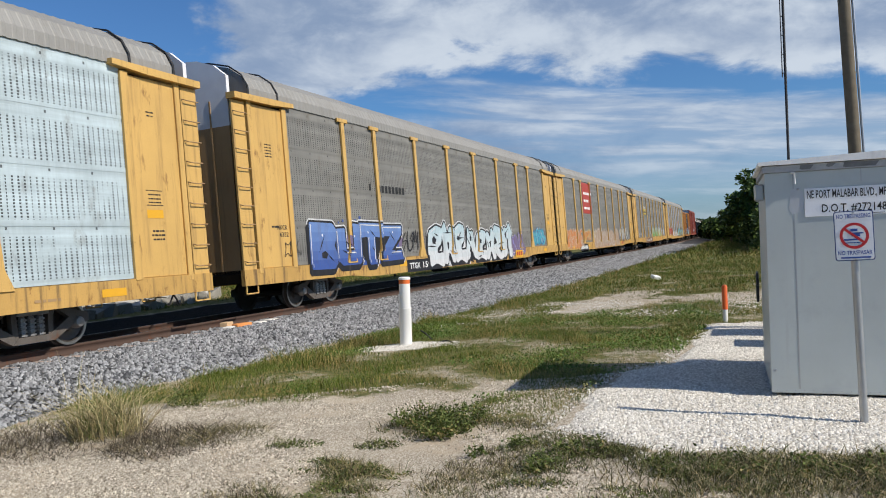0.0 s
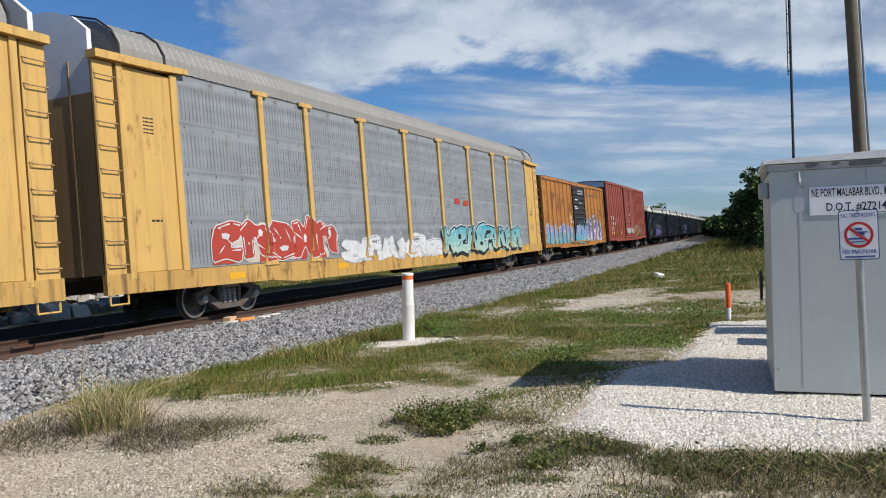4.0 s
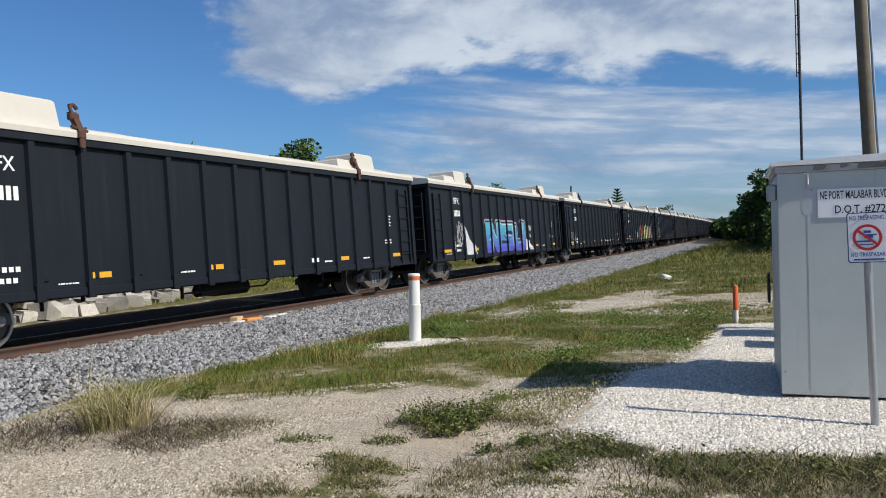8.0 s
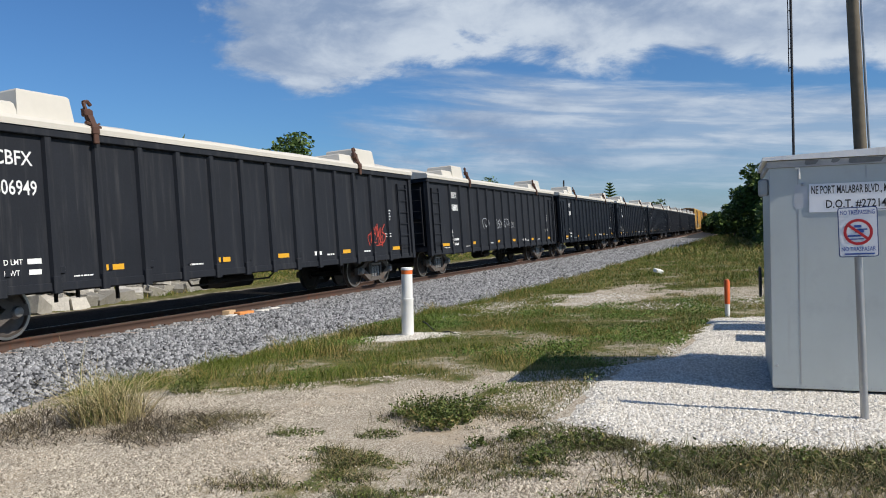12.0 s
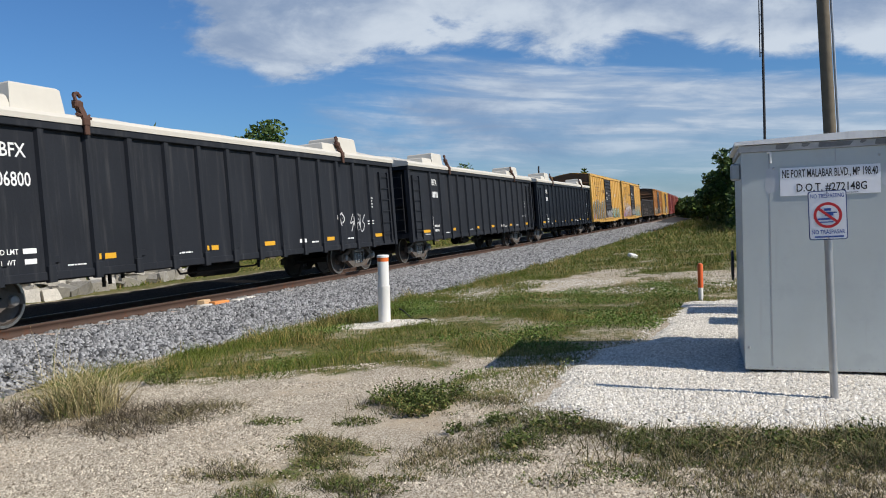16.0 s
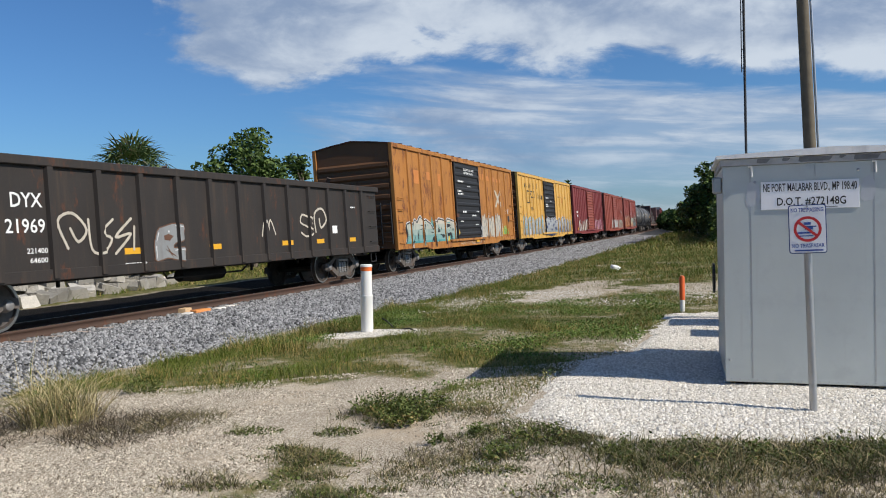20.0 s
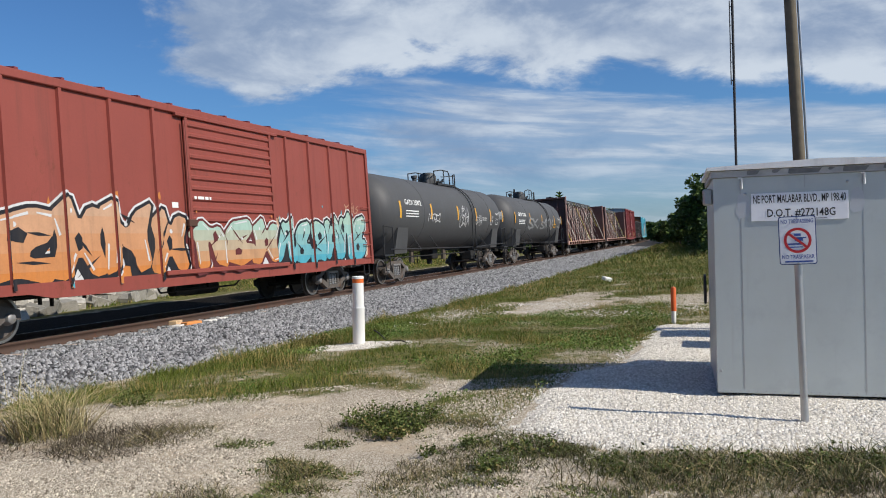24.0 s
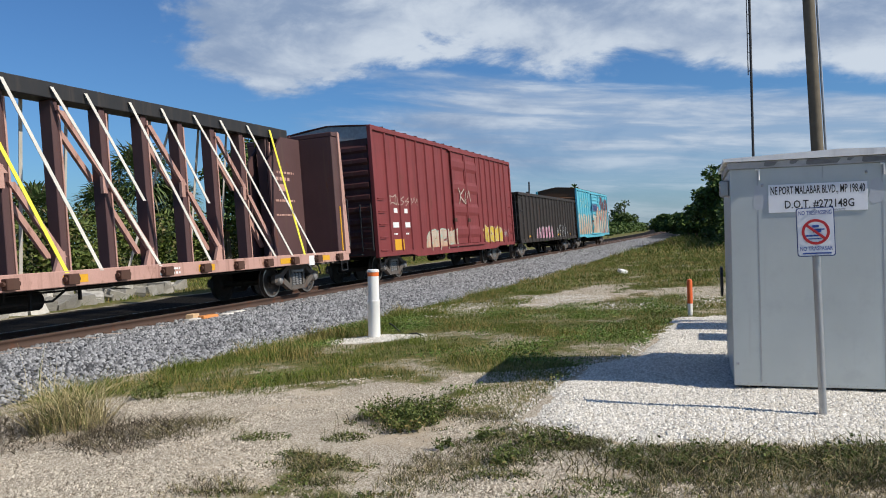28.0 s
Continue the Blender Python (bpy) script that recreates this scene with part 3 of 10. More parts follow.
COLOURS = {
    "tan": (0.46, 0.33, 0.24), "ice": (0.50, 0.64, 0.68), "plum": (0.20, 0.15, 0.25), "white": (0.72, 0.72, 0.72),
    "black": (0.02, 0.02, 0.025), "blue": (0.055, 0.11, 0.36), "lilac": (0.30, 0.28, 0.62), "violet": (0.20, 0.17, 0.55),
    "pink": (0.62, 0.30, 0.40), "cyan": (0.09, 0.42, 0.52), "teal": (0.10, 0.36, 0.36), "mint": (0.42, 0.60, 0.50),
    "green": (0.20, 0.42, 0.10), "lime": (0.55, 0.62, 0.24), "yellow": (0.70, 0.50, 0.06), "orange": (0.66, 0.24, 0.06),
    "peach": (0.62, 0.38, 0.24), "red": (0.48, 0.06, 0.04), "grey": (0.30, 0.31, 0.31), "silver": (0.50, 0.52, 0.53),
    "cream": (0.62, 0.56, 0.46), "sage": (0.17, 0.19, 0.18), "rose": (0.60, 0.36, 0.38), "orchid": (0.42, 0.24, 0.50), "indigo": (0.09, 0.10, 0.55), "pale_plum": (0.42, 0.32, 0.42), "sky": (0.16, 0.27, 0.55), "maroon": (0.14, 0.03, 0.03), "brown": (0.16, 0.08, 0.05), "navy": (0.03, 0.05, 0.16),
}
SPRAY = {name: tint(name, *rgb) for name, rgb in COLOURS.items()}


# ======== the ground and the line ========
PAD = [(0.58, 6.61), (1.13, 7.87), (1.64, 9.09), (2.38, 9.77), (3.01, 11.17), (3.92, 13.27), (4.9, 13.5), (7.6, 12.6), (7.9, 6.2), (5.2, 5.0), (3.36, 5.36), (2.25, 5.52), (1.26, 5.58)]


def inside(x, y, ring):
    hit = False
    for (x0, y0), (x1, y1) in zip(ring, ring[1:] + ring[:1]):
        if (y0 > y) != (y1 > y) and x < (x1 - x0) * (y - y0) / (y1 - y0) + x0:
            hit = not hit
    return hit


def toe(s):
    """Where the stones end on the near side."""
    return 3.35 + 1.5 * step(5, 26, s) + 0.14 * math.sin(s * 1.3) + 0.1 * math.sin(s * 3.1 + 1)


def ground_z(u, s):
    if u > 0:
        z = -0.44 + 0.24 * step(3.2, 6.2, u) + 0.12 * step(6.0, 9.0, u) + 0.08 * step(9.0, 11.5, u)
        z += 0.5 * step(40, 90, s) * step(9, 16, u)
    else:
        z = -0.50 + 0.1 * step(4, 9, -u)
    if abs(u) < 60 and -30 < s < 120:
        z += 0.045 * noise.noise((u * 0.55, s * 0.55, 0)) + 0.018 * noise.noise((u * 2.3, s * 2.3, 4))
    if abs(u) < 3.0:
        z = min(z, -0.75)
    return z


BUMPS = [  # tufts on the open sand: place, radius, how dense
    (-3.85, 7.5, 0.62, 0.9), (-2.84, 7.15, 0.6, 0.8), (-3.42, 8.95, 0.35, 1.0), (-0.48, 7.0, 0.36, 1.0), (-0.16, 7.08, 0.32, 0.9), (-0.30, 6.72, 0.32, 0.9),
    (-1.57, 6.52, 0.20, 0.8), (-1.10, 5.80, 0.30, 0.9), (-1.25, 5.92, 0.16, 0.8), (-0.86, 6.45, 0.16, 0.9), (-0.85, 5.66, 0.28, 0.9), (-1.08, 5.25, 0.34, 0.9), (-0.90, 5.42, 0.26, 0.8),
    (-1.14, 4.72, 0.34, 0.9), (-0.72, 4.78, 0.36, 0.9), (-0.55, 4.88, 0.26, 0.8), (-1.5, 5.05, 0.2, 0.5),
    (-0.05, 6.0, 0.12, 0.7), (0.31, 6.13, 0.16, 0.8), (0.42, 5.45, 0.26, 0.6), (0.30, 5.10, 0.24, 0.5), (0.66, 6.35, 0.22, 0.5), (0.80, 5.85, 0.32, 1.0), (0.95, 5.72, 0.22, 0.9),
    (1.3, 5.32, 0.32, 0.6), (1.65, 5.28, 0.34, 0.6), (2.0, 5.22, 0.36, 0.6), (2.35, 5.18, 0.32, 0.5), (2.75, 5.20, 0.34, 0.6), (3.1, 5.10, 0.34, 0.5), (0.75, 4.75, 0.35, 0.6), (1.4, 4.70, 0.40, 0.6), (2.1, 4.65, 0.4, 0.7), (2.6, 4.85, 0.35, 0.8)]


def broken_up(x, y):
    """Where weeds on the sand really stand: ragged islands with bare ground between."""
    return noise.noise((x * 2.6, y * 3.8, 9)) + 0.5 * noise.noise((x * 7.0, y * 9.0, 3)) > -0.02


def turf(x, y, u, s, tufts=True):
    """How thickly grass grows here, 0 to 1."""
    if u > 0:
        wob = 0.9 * noise.noise((x * 0.5, y * 0.5, 7)) + 0.35 * noise.noise((x * 1.8, y * 1.8, 2))
        belt = step(-0.5, 0.5, s - (6.9 + 0.33 * (u - 5.2)) + wob) * step(0.0, 0.35, u - toe(s))
        belt *= 1 - 0.85 * step(1.0, 0.55, math.hypot((u - 8.3) / 1.7, (s - 19.5) / 3.6) + 0.55 * wob + 0.5 * noise.noise((x * 2.6, y * 2.6, 23)))
        belt *= 1 - 0.8 * step(1.0, 0.4, math.hypot((u - 6.3) / 0.9, (s - 12.0) / 0.8))
        belt *= 1 - 0.75 * step(1.0, 0.5, math.hypot((u - 11.5) / 1.9, (s - 19.8) / 2.4) + 0.6 * wob + 0.5 * noise.noise((x * 2.6, y * 2.6, 27)))
        belt *= 0.45 + 0.55 * step(-0.35, 0.25, noise.noise((x * 0.8, y * 0.8, 11)))
        belt = max(belt, 0.9 * step(1.15, 0.75, math.hypot((x - 0.62) / 0.75, (y - 7.65) / 1.0) + 0.35 * wob))  # grass that creeps along the pad
        if s < -2 or u > 30:
            belt = max(belt, 0.6 * step(-2, -8, s))
    else:
        belt = step(6.3, 7.6, -u) * 0.95
    t = belt
    if tufts and s < 14:
        for bx, by, r, k in BUMPS:
            d = math.hypot(x - bx, y - by)
            if d < r:
                t = max(t, k * (1 - (d / r) ** 2) * (0.85 if broken_up(x, y) else 0.25))
    return 0.0 if inside(x, y, PAD) and 2 < s < 16 else t


def mass(name, verts, faces, material, parent=None):
    """One big mesh from arrays; all faces have the same number of corners."""
    me = bpy.data.meshes.new(name)
    n, k = faces.shape
    me.vertices.add(len(verts))
    me.vertices.foreach_set("co", np.asarray(verts, np.float32).ravel())
    me.loops.add(n * k)
    me.loops.foreach_set("vertex_index", faces.astype(np.int32).ravel())
    me.polygons.add(n)
    me.polygons.foreach_set("loop_start", np.arange(0, n * k, k, dtype=np.int32))
    me.update(calc_edges=True)
    me.validate()
    me.materials.append(material)
    ob = new(name, me)
    ob.parent = parent
    return ob


def ground_sheet():
    us = [-1500, -700, -350, -180, -110, -70, -50, -40, -32, -26, -21, -17, -14, -11.5] + [-10 + 0.5 * i for i in range(20)] + [0.3 * i for i in range(50)]
    us += [15 + 0.8 * i for i in range(20)] + [32, 36, 42, 50, 65, 90, 130, 200, 350, 700, 1500]
    ss = [-1200, -700, -400, -220, -120, -70, -45, -30, -20, -14, -10, -7] + [-5 + 0.3 * i for i in range(110)] + [28.2 + 0.8 * i for i in range(50)]
    ss += [70, 75, 80, 88, 97, 110, 130, 160, 200, 260, 350, 500, 700, 1000, 1500, 2200, 3000]
    verts, cover = [], []
    for s in ss:
        for u in us:
            p = on_line(s, u)
            verts.append((p.x, p.y, ground_z(u, s)))
            cover.append(turf(p.x, p.y, u, s))
    n = len(us)
    faces = np.array([(j * n + i, (j + 1) * n + i, (j + 1) * n + i + 1, j * n + i + 1) for j in range(len(ss) - 1) for i in range(n - 1)])[:, ::-1]
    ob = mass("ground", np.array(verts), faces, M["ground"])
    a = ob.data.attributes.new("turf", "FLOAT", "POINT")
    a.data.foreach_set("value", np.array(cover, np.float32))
    a = ob.data.attributes.new("oil_shade", "FLOAT", "POINT")  # oily soil with the train's shade put into its colour, past the far rail
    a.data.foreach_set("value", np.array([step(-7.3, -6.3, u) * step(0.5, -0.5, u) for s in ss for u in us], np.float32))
    return tagged(ob, "sandy ground of crushed shell with patches of grass", "ground", kind="structure")


def pebbles(rng, places, sizes, flat=0.75):
    """Angular stones, sunk into what they lie on: a crooked four- or five-sided cap with a cut-off top."""
    n = len(places)
    base = np.array([(1, 0, -0.4), (0, 1, -0.4), (-1, 0, -0.4), (0, -1, -0.4), (0.38, 0.30, 0.62), (-0.36, -0.24, 0.62)], float)
    tri = np.array([(0, 1, 4), (1, 2, 4), (2, 5, 4), (2, 3, 5), (3, 0, 5), (0, 4, 5)])
    v = base[None] * rng.uniform(0.75, 1.2, (n, 6, 1)) + rng.normal(0, 0.17, (n, 6, 3))
    a = rng.uniform(0, 2 * np.pi, n)
    c, s = np.cos(a)[:, None], np.sin(a)[:, None]
    x, y = v[:, :, 0] * c - v[:, :, 1] * s, v[:, :, 0] * s + v[:, :, 1] * c
    v = np.stack([x, y, v[:, :, 2] * flat], 2) * sizes[:, None, None] + places[:, None, :]
    return v.reshape(-1, 3), (tri[None] + 6 * np.arange(n)[:, None, None]).reshape(-1, 3)


def grains(rng, places, sizes):
    """Small bits of shell: low crooked pyramids."""
    n = len(places)
    base = np.array([(1, 0, -0.2), (-0.5, 0.87, -0.2), (-0.5, -0.87, -0.2), (0, 0, 0.75)], float)
    tri = np.array([(0, 1, 3), (1, 2, 3), (2, 0, 3)])
    v = base[None] * rng.uniform(0.7, 1.25, (n, 4, 1)) + rng.normal(0, 0.22, (n, 4, 3))
    a = rng.uniform(0, 2 * np.pi, n)
    c, s = np.cos(a)[:, None], np.sin(a)[:, None]
    v = np.stack([v[:, :, 0] * c - v[:, :, 1] * s, v[:, :, 0] * s + v[:, :, 1] * c, v[:, :, 2]], 2) * sizes[:, None, None] + places[:, None, :]
    return v.reshape(-1, 3), (tri[None] + 4 * np.arange(n)[:, None, None]).reshape(-1, 3)


BED = [(-4.4, -0.62), (-2.3, -0.27), (-1.45, -0.20), (-0.9, -0.18), (-0.6, -0.20), (0.0, -0.21), (0.6, -0.20), (0.9, -0.18), (1.45, -0.20), (2.1, -0.25)]


def bed_z(u):
    for (u0, z0), (u1, z1) in zip(BED, BED[1:]):
        if u0 <= u <= u1:
            return z0 + (z1 - z0) * (u - u0) / (u1 - u0)
    return -0.25


def railway():
    line = thing("railway_track", "single railway track of rusty rails on grey stone ballast", "track", kind="structure")
    ss = [-700, -500, -350, -250, -180, -120, -80, -50, -30] + [-20 + 2 * i for i in range(60)] + [100 + 8 * i for i in range(40)] + [420 + 20 * i for i in range(30)]
    verts = []
    for s in ss:
        for u, z in BED:
            verts.append(tuple(banked(s, u, z)))
        t = toe(s)
        g = ground_z(t, s) - 0.01
        a = banked(s, 2.1, -0.25)
        for k in (0.35, 0.7):
            p = on_line(s, 2.1 + (t - 2.1) * k)
            verts.append((p.x, p.y, a.z + (g - a.z) * k))
        p = on_line(s, t + 0.12, g - 0.06)
        verts.append(tuple(p))
    n = len(BED) + 3
    faces = np.array([(j * n + i, (j + 1) * n + i, (j + 1) * n + i + 1, j * n + i + 1) for j in range(len(ss) - 1) for i in range(n - 1)])[:, ::-1]
    # inner faces get the ballast colour with the train's shade in it
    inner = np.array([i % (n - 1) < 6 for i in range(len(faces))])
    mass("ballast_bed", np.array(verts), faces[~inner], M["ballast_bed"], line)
    mass("fouled_ballast", np.array(verts), faces[inner], M["fouled_shade"], line)["label"] = "oily ballast with train shade in its black colour, between and beyond the rails"
    outline = [(-0.075, -0.186), (0.075, -0.186), (0.075, -0.174), (0.014, -0.150), (0.010, -0.060), (0.036, -0.044), (0.036, -0.006), (0.028, 0.0), (-0.028, 0.0), (-0.036, -0.006), (-0.036, -0.044), (-0.010, -0.060), (-0.014, -0.150), (-0.075, -0.174)]
    m = len(outline)
    for side in (0.753, -0.753):
        v = np.array([tuple(banked(s, side + du, z)) for s in ss for du, z in outline])
        f = np.array([(j * m + i, j * m + (i + 1) % m, (j + 1) * m + (i + 1) % m, (j + 1) * m + i) for j in range(len(ss) - 1) for i in range(m)])
        mass("rail", v, f, M["rail"], line)
        v = np.array([tuple(banked(s, side + du, 0.0015)) for s in ss for du in (-0.024, 0.024)])
        f = np.array([(j * 2, j * 2 + 1, j * 2 + 3, j * 2 + 2) for j in range(len(ss) - 1)])
        mass("running_surface", v, f, M["rail_top"], line)["label"] = "wheel-polished top of the rail"
    block = Kit().box(-0.12, 0.12, -1.30, 1.30, -0.40, -0.178, 0.015).mesh("sleeper")
    clip = Kit().box(-0.07, 0.07, -0.10, 0.10, -0.182, -0.168, 0.004)
    for k in (-0.09, 0.09):
        clip.box(-0.03, 0.03, k - 0.02, k + 0.02, -0.168, -0.140, 0.006)
    clip = clip.mesh("rail_fastening")
    for i in range(240):
        at = line_pose(-14 + 0.61 * i)
        part("sleeper", block, M["tie"], line, at=at)
        if i < 75:
            for y in (0.753, -0.753):
                part("rail_fastening", clip, M["rail"], line, at=at @ Matrix.Translation((0, y, 0)))
    rng = np.random.default_rng(5)
    rows, inner_rows = [], []
    for s0, s1, dense in ((-4, 24, 560), (24, 50, 230), (50, 110, 50)):
        n = int((s1 - s0) * 3.6 * dense)
        for s, u in zip(rng.uniform(s0, s1, n), rng.uniform(0.85, 5.0, n)):
            t = toe(s) + 0.12
            if u < 1.33 and abs((s + 14) / 0.61 - round((s + 14) / 0.61)) < 0.2:  # sleeper ends lie bare
                continue
            if u > t:
                continue
            a = banked(s, min(u, 2.1), bed_z(min(u, 2.1)))
            z = a.z if u <= 2.1 else a.z + (ground_z(t, s) - a.z) * (u - 2.1) / (t - 2.1)
            p = on_line(s, u)
            rows.append((p.x, p.y, z + 0.006 + 0.014 * rng.random(), 1.0 if s < 24 else 1.4 if s < 50 else 2.2))
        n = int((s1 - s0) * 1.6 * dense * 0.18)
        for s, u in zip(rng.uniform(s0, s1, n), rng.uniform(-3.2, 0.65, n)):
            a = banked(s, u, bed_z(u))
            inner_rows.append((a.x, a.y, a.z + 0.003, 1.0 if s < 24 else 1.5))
    rows = np.array(rows)
    v, f = pebbles(rng, rows[:, :3], rng.uniform(0.022, 0.046, len(rows)) * rows[:, 3], 0.95)
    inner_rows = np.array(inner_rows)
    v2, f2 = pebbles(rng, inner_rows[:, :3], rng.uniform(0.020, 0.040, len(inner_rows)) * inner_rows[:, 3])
    tagged(mass("fouled_stones", v2, f2, M["fouled_shade"]), "oily stones with train shade in their black colour, between the rails", "gravel", kind="stuff")
    tagged(mass("ballast_stones", v, f, M["ballast"]), "loose grey granite ballast stones beside the rails", "gravel", kind="stuff")


def pad_z(x, y):
    """The pad's surface: nearly level, with a ragged edge that sinks into the ground."""
    near = min((math.hypot(x - x0 - t * (x1 - x0), y - y0 - t * (y1 - y0)) for (x0, y0), (x1, y1) in zip(PAD, PAD[1:] + PAD[:1])
                for t in (max(0.0, min(1.0, ((x - x0) * (x1 - x0) + (y - y0) * (y1 - y0)) / ((x1 - x0) ** 2 + (y1 - y0) ** 2))),)))
    d = near if inside(x, y, PAD) else -near
    d += 0.16 * noise.noise((x * 1.7, y * 1.7, 3)) + 0.08 * noise.noise((x * 5, y * 5, 6))
    u, s = beside(x, y)
    g = ground_z(u, s)
    top = 0.022 + 0.022 * noise.noise((x * 1.1, y * 1.1, 9))
    return g - 0.05 + (max(top, g + 0.01) - g + 0.05) * step(-0.16, 0.22, d)


def bare_sand(x, y):
    """How thickly bits of shell strew the sand: full on the open ground, thin on the blown patches."""
    smooth = step(0.02, 0.30, noise.noise((x * 0.75 + 3.0, y * 1.1, 5)) + 0.30 * step(-2.0, -1.0, x) * step(0.9, 0.2, x) - 0.10)
    return 1.0 - 0.93 * smooth


def gravel_pad():
    rng = np.random.default_rng(8)
    nx, ny, verts = 66, 74, []
    for j in range(ny):
        for i in range(nx):
            x, y = 0.2 + 0.12 * i, 4.8 + 0.12 * j
            verts.append((x, y, pad_z(x, y)))
    faces = np.array([(j * nx + i, j * nx + i + 1, (j + 1) * nx + i + 1, (j + 1) * nx + i) for j in range(ny - 1) for i in range(nx - 1)])
    tagged(mass("gravel_pad", np.array(verts), faces, M["gravel_bed"]), "pad of pale crushed shell round the equipment shelter", "gravel", kind="structure")
    rows = []
    while len(rows) < 60000:
        x, y = rng.uniform(0.3, 6.2), rng.uniform(4.9, 13.6)
        if (y > 7.9 and x > 0.41 * y) or x > 0.66 * y + 0.3 or (y > 9 and rng.random() < 0.4):
            continue
        z = pad_z(x, y)
        u, s = beside(x, y)
        if z > ground_z(u, s) - 0.012:
            rows.append((x, y, z + 0.003))
    for _ in range(1600):  # spilt over the edge
        i = rng.integers(len(PAD))
        (x0, y0), (x1, y1) = PAD[i], PAD[(i + 1) % len(PAD)]
        k = rng.random()
        x, y = x0 + (x1 - x0) * k + rng.normal(0, 0.10), y0 + (y1 - y0) * k + rng.normal(0, 0.10)
        u, s = beside(x, y)
        if not inside(x, y, PAD):
            rows.append((x, y, ground_z(u, s) + 0.008))
    for cx, cy, r, n in ((-1.12, 13.45, 0.62, 2600), (-1.5, 13.5, 0.5, 900), (4.9, 16.2, 1.5, 900), (1.6, 19.0, 1.9, 1500), (0.4, 17.5, 1.6, 500)):
        for _ in range(n):
            a, d = rng.uniform(0, 6.28), r * math.sqrt(rng.random())
            x, y = cx + 1.3 * d * math.cos(a), cy + 0.8 * d * math.sin(a)
            u, s = beside(x, y)
            if not inside(x, y, PAD):
                rows.append((x, y, ground_z(u, s) + 0.006))
    grit = []
    while len(grit) < 120000:
        x, y = rng.uniform(-6.5, 3.0), 4.0 + 5.2 * rng.random() ** 1.5
        if abs(x) > 0.62 * y + 0.3 or rng.random() > bare_sand(x, y):
            continue
        u, s = beside(x, y)
        if u > toe(s) and not inside(x, y, PAD):
            grit.append((x, y, ground_z(u, s) + 0.001))
    grit = np.array(grit)
    v, f = grains(rng, grit, 0.0052 + 0.0095 * rng.random(len(grit)) ** 2.6)
    tagged(mass("shell_grit", v, f, M["sand_grit"]), "small shells and stones strewn over the sand", "gravel", kind="stuff")
    rows = np.array(rows)
    v, f = pebbles(rng, rows, rng.uniform(0.010, 0.022, len(rows)), 0.7)
    tagged(mass("shell_gravel", v, f, M["gravel"]), "pale crushed shell and limestone gravel", "gravel", kind="stuff")


def blades(rng, places, heights, widths, lean=0.5):
    """Bent grass blades of three triangles each."""
    n = len(places)
    a = rng.uniform(0, 2 * np.pi, n)
    b = rng.uniform(0, 2 * np.pi, n)
    side = np.stack([np.cos(a), np.sin(a), np.zeros(n)], 1) * widths[:, None]
    fall = np.stack([np.cos(b), np.sin(b), np.zeros(n)], 1) * (heights * rng.uniform(0.05, lean, n) * 1.6)[:, None]
    up = np.stack([np.zeros(n), np.zeros(n), heights], 1)
    v = np.stack([places - side, places + side, places + 0.55 * up + 0.3 * fall - 0.7 * side, places + 0.55 * up + 0.3 * fall + 0.7 * side, places + up + fall], 1)
    tri = np.array([(0, 1, 3), (0, 3, 2), (2, 3, 4)])
    return v.reshape(-1, 3), (tri[None] + 5 * np.arange(n)[:, None, None]).reshape(-1, 3)


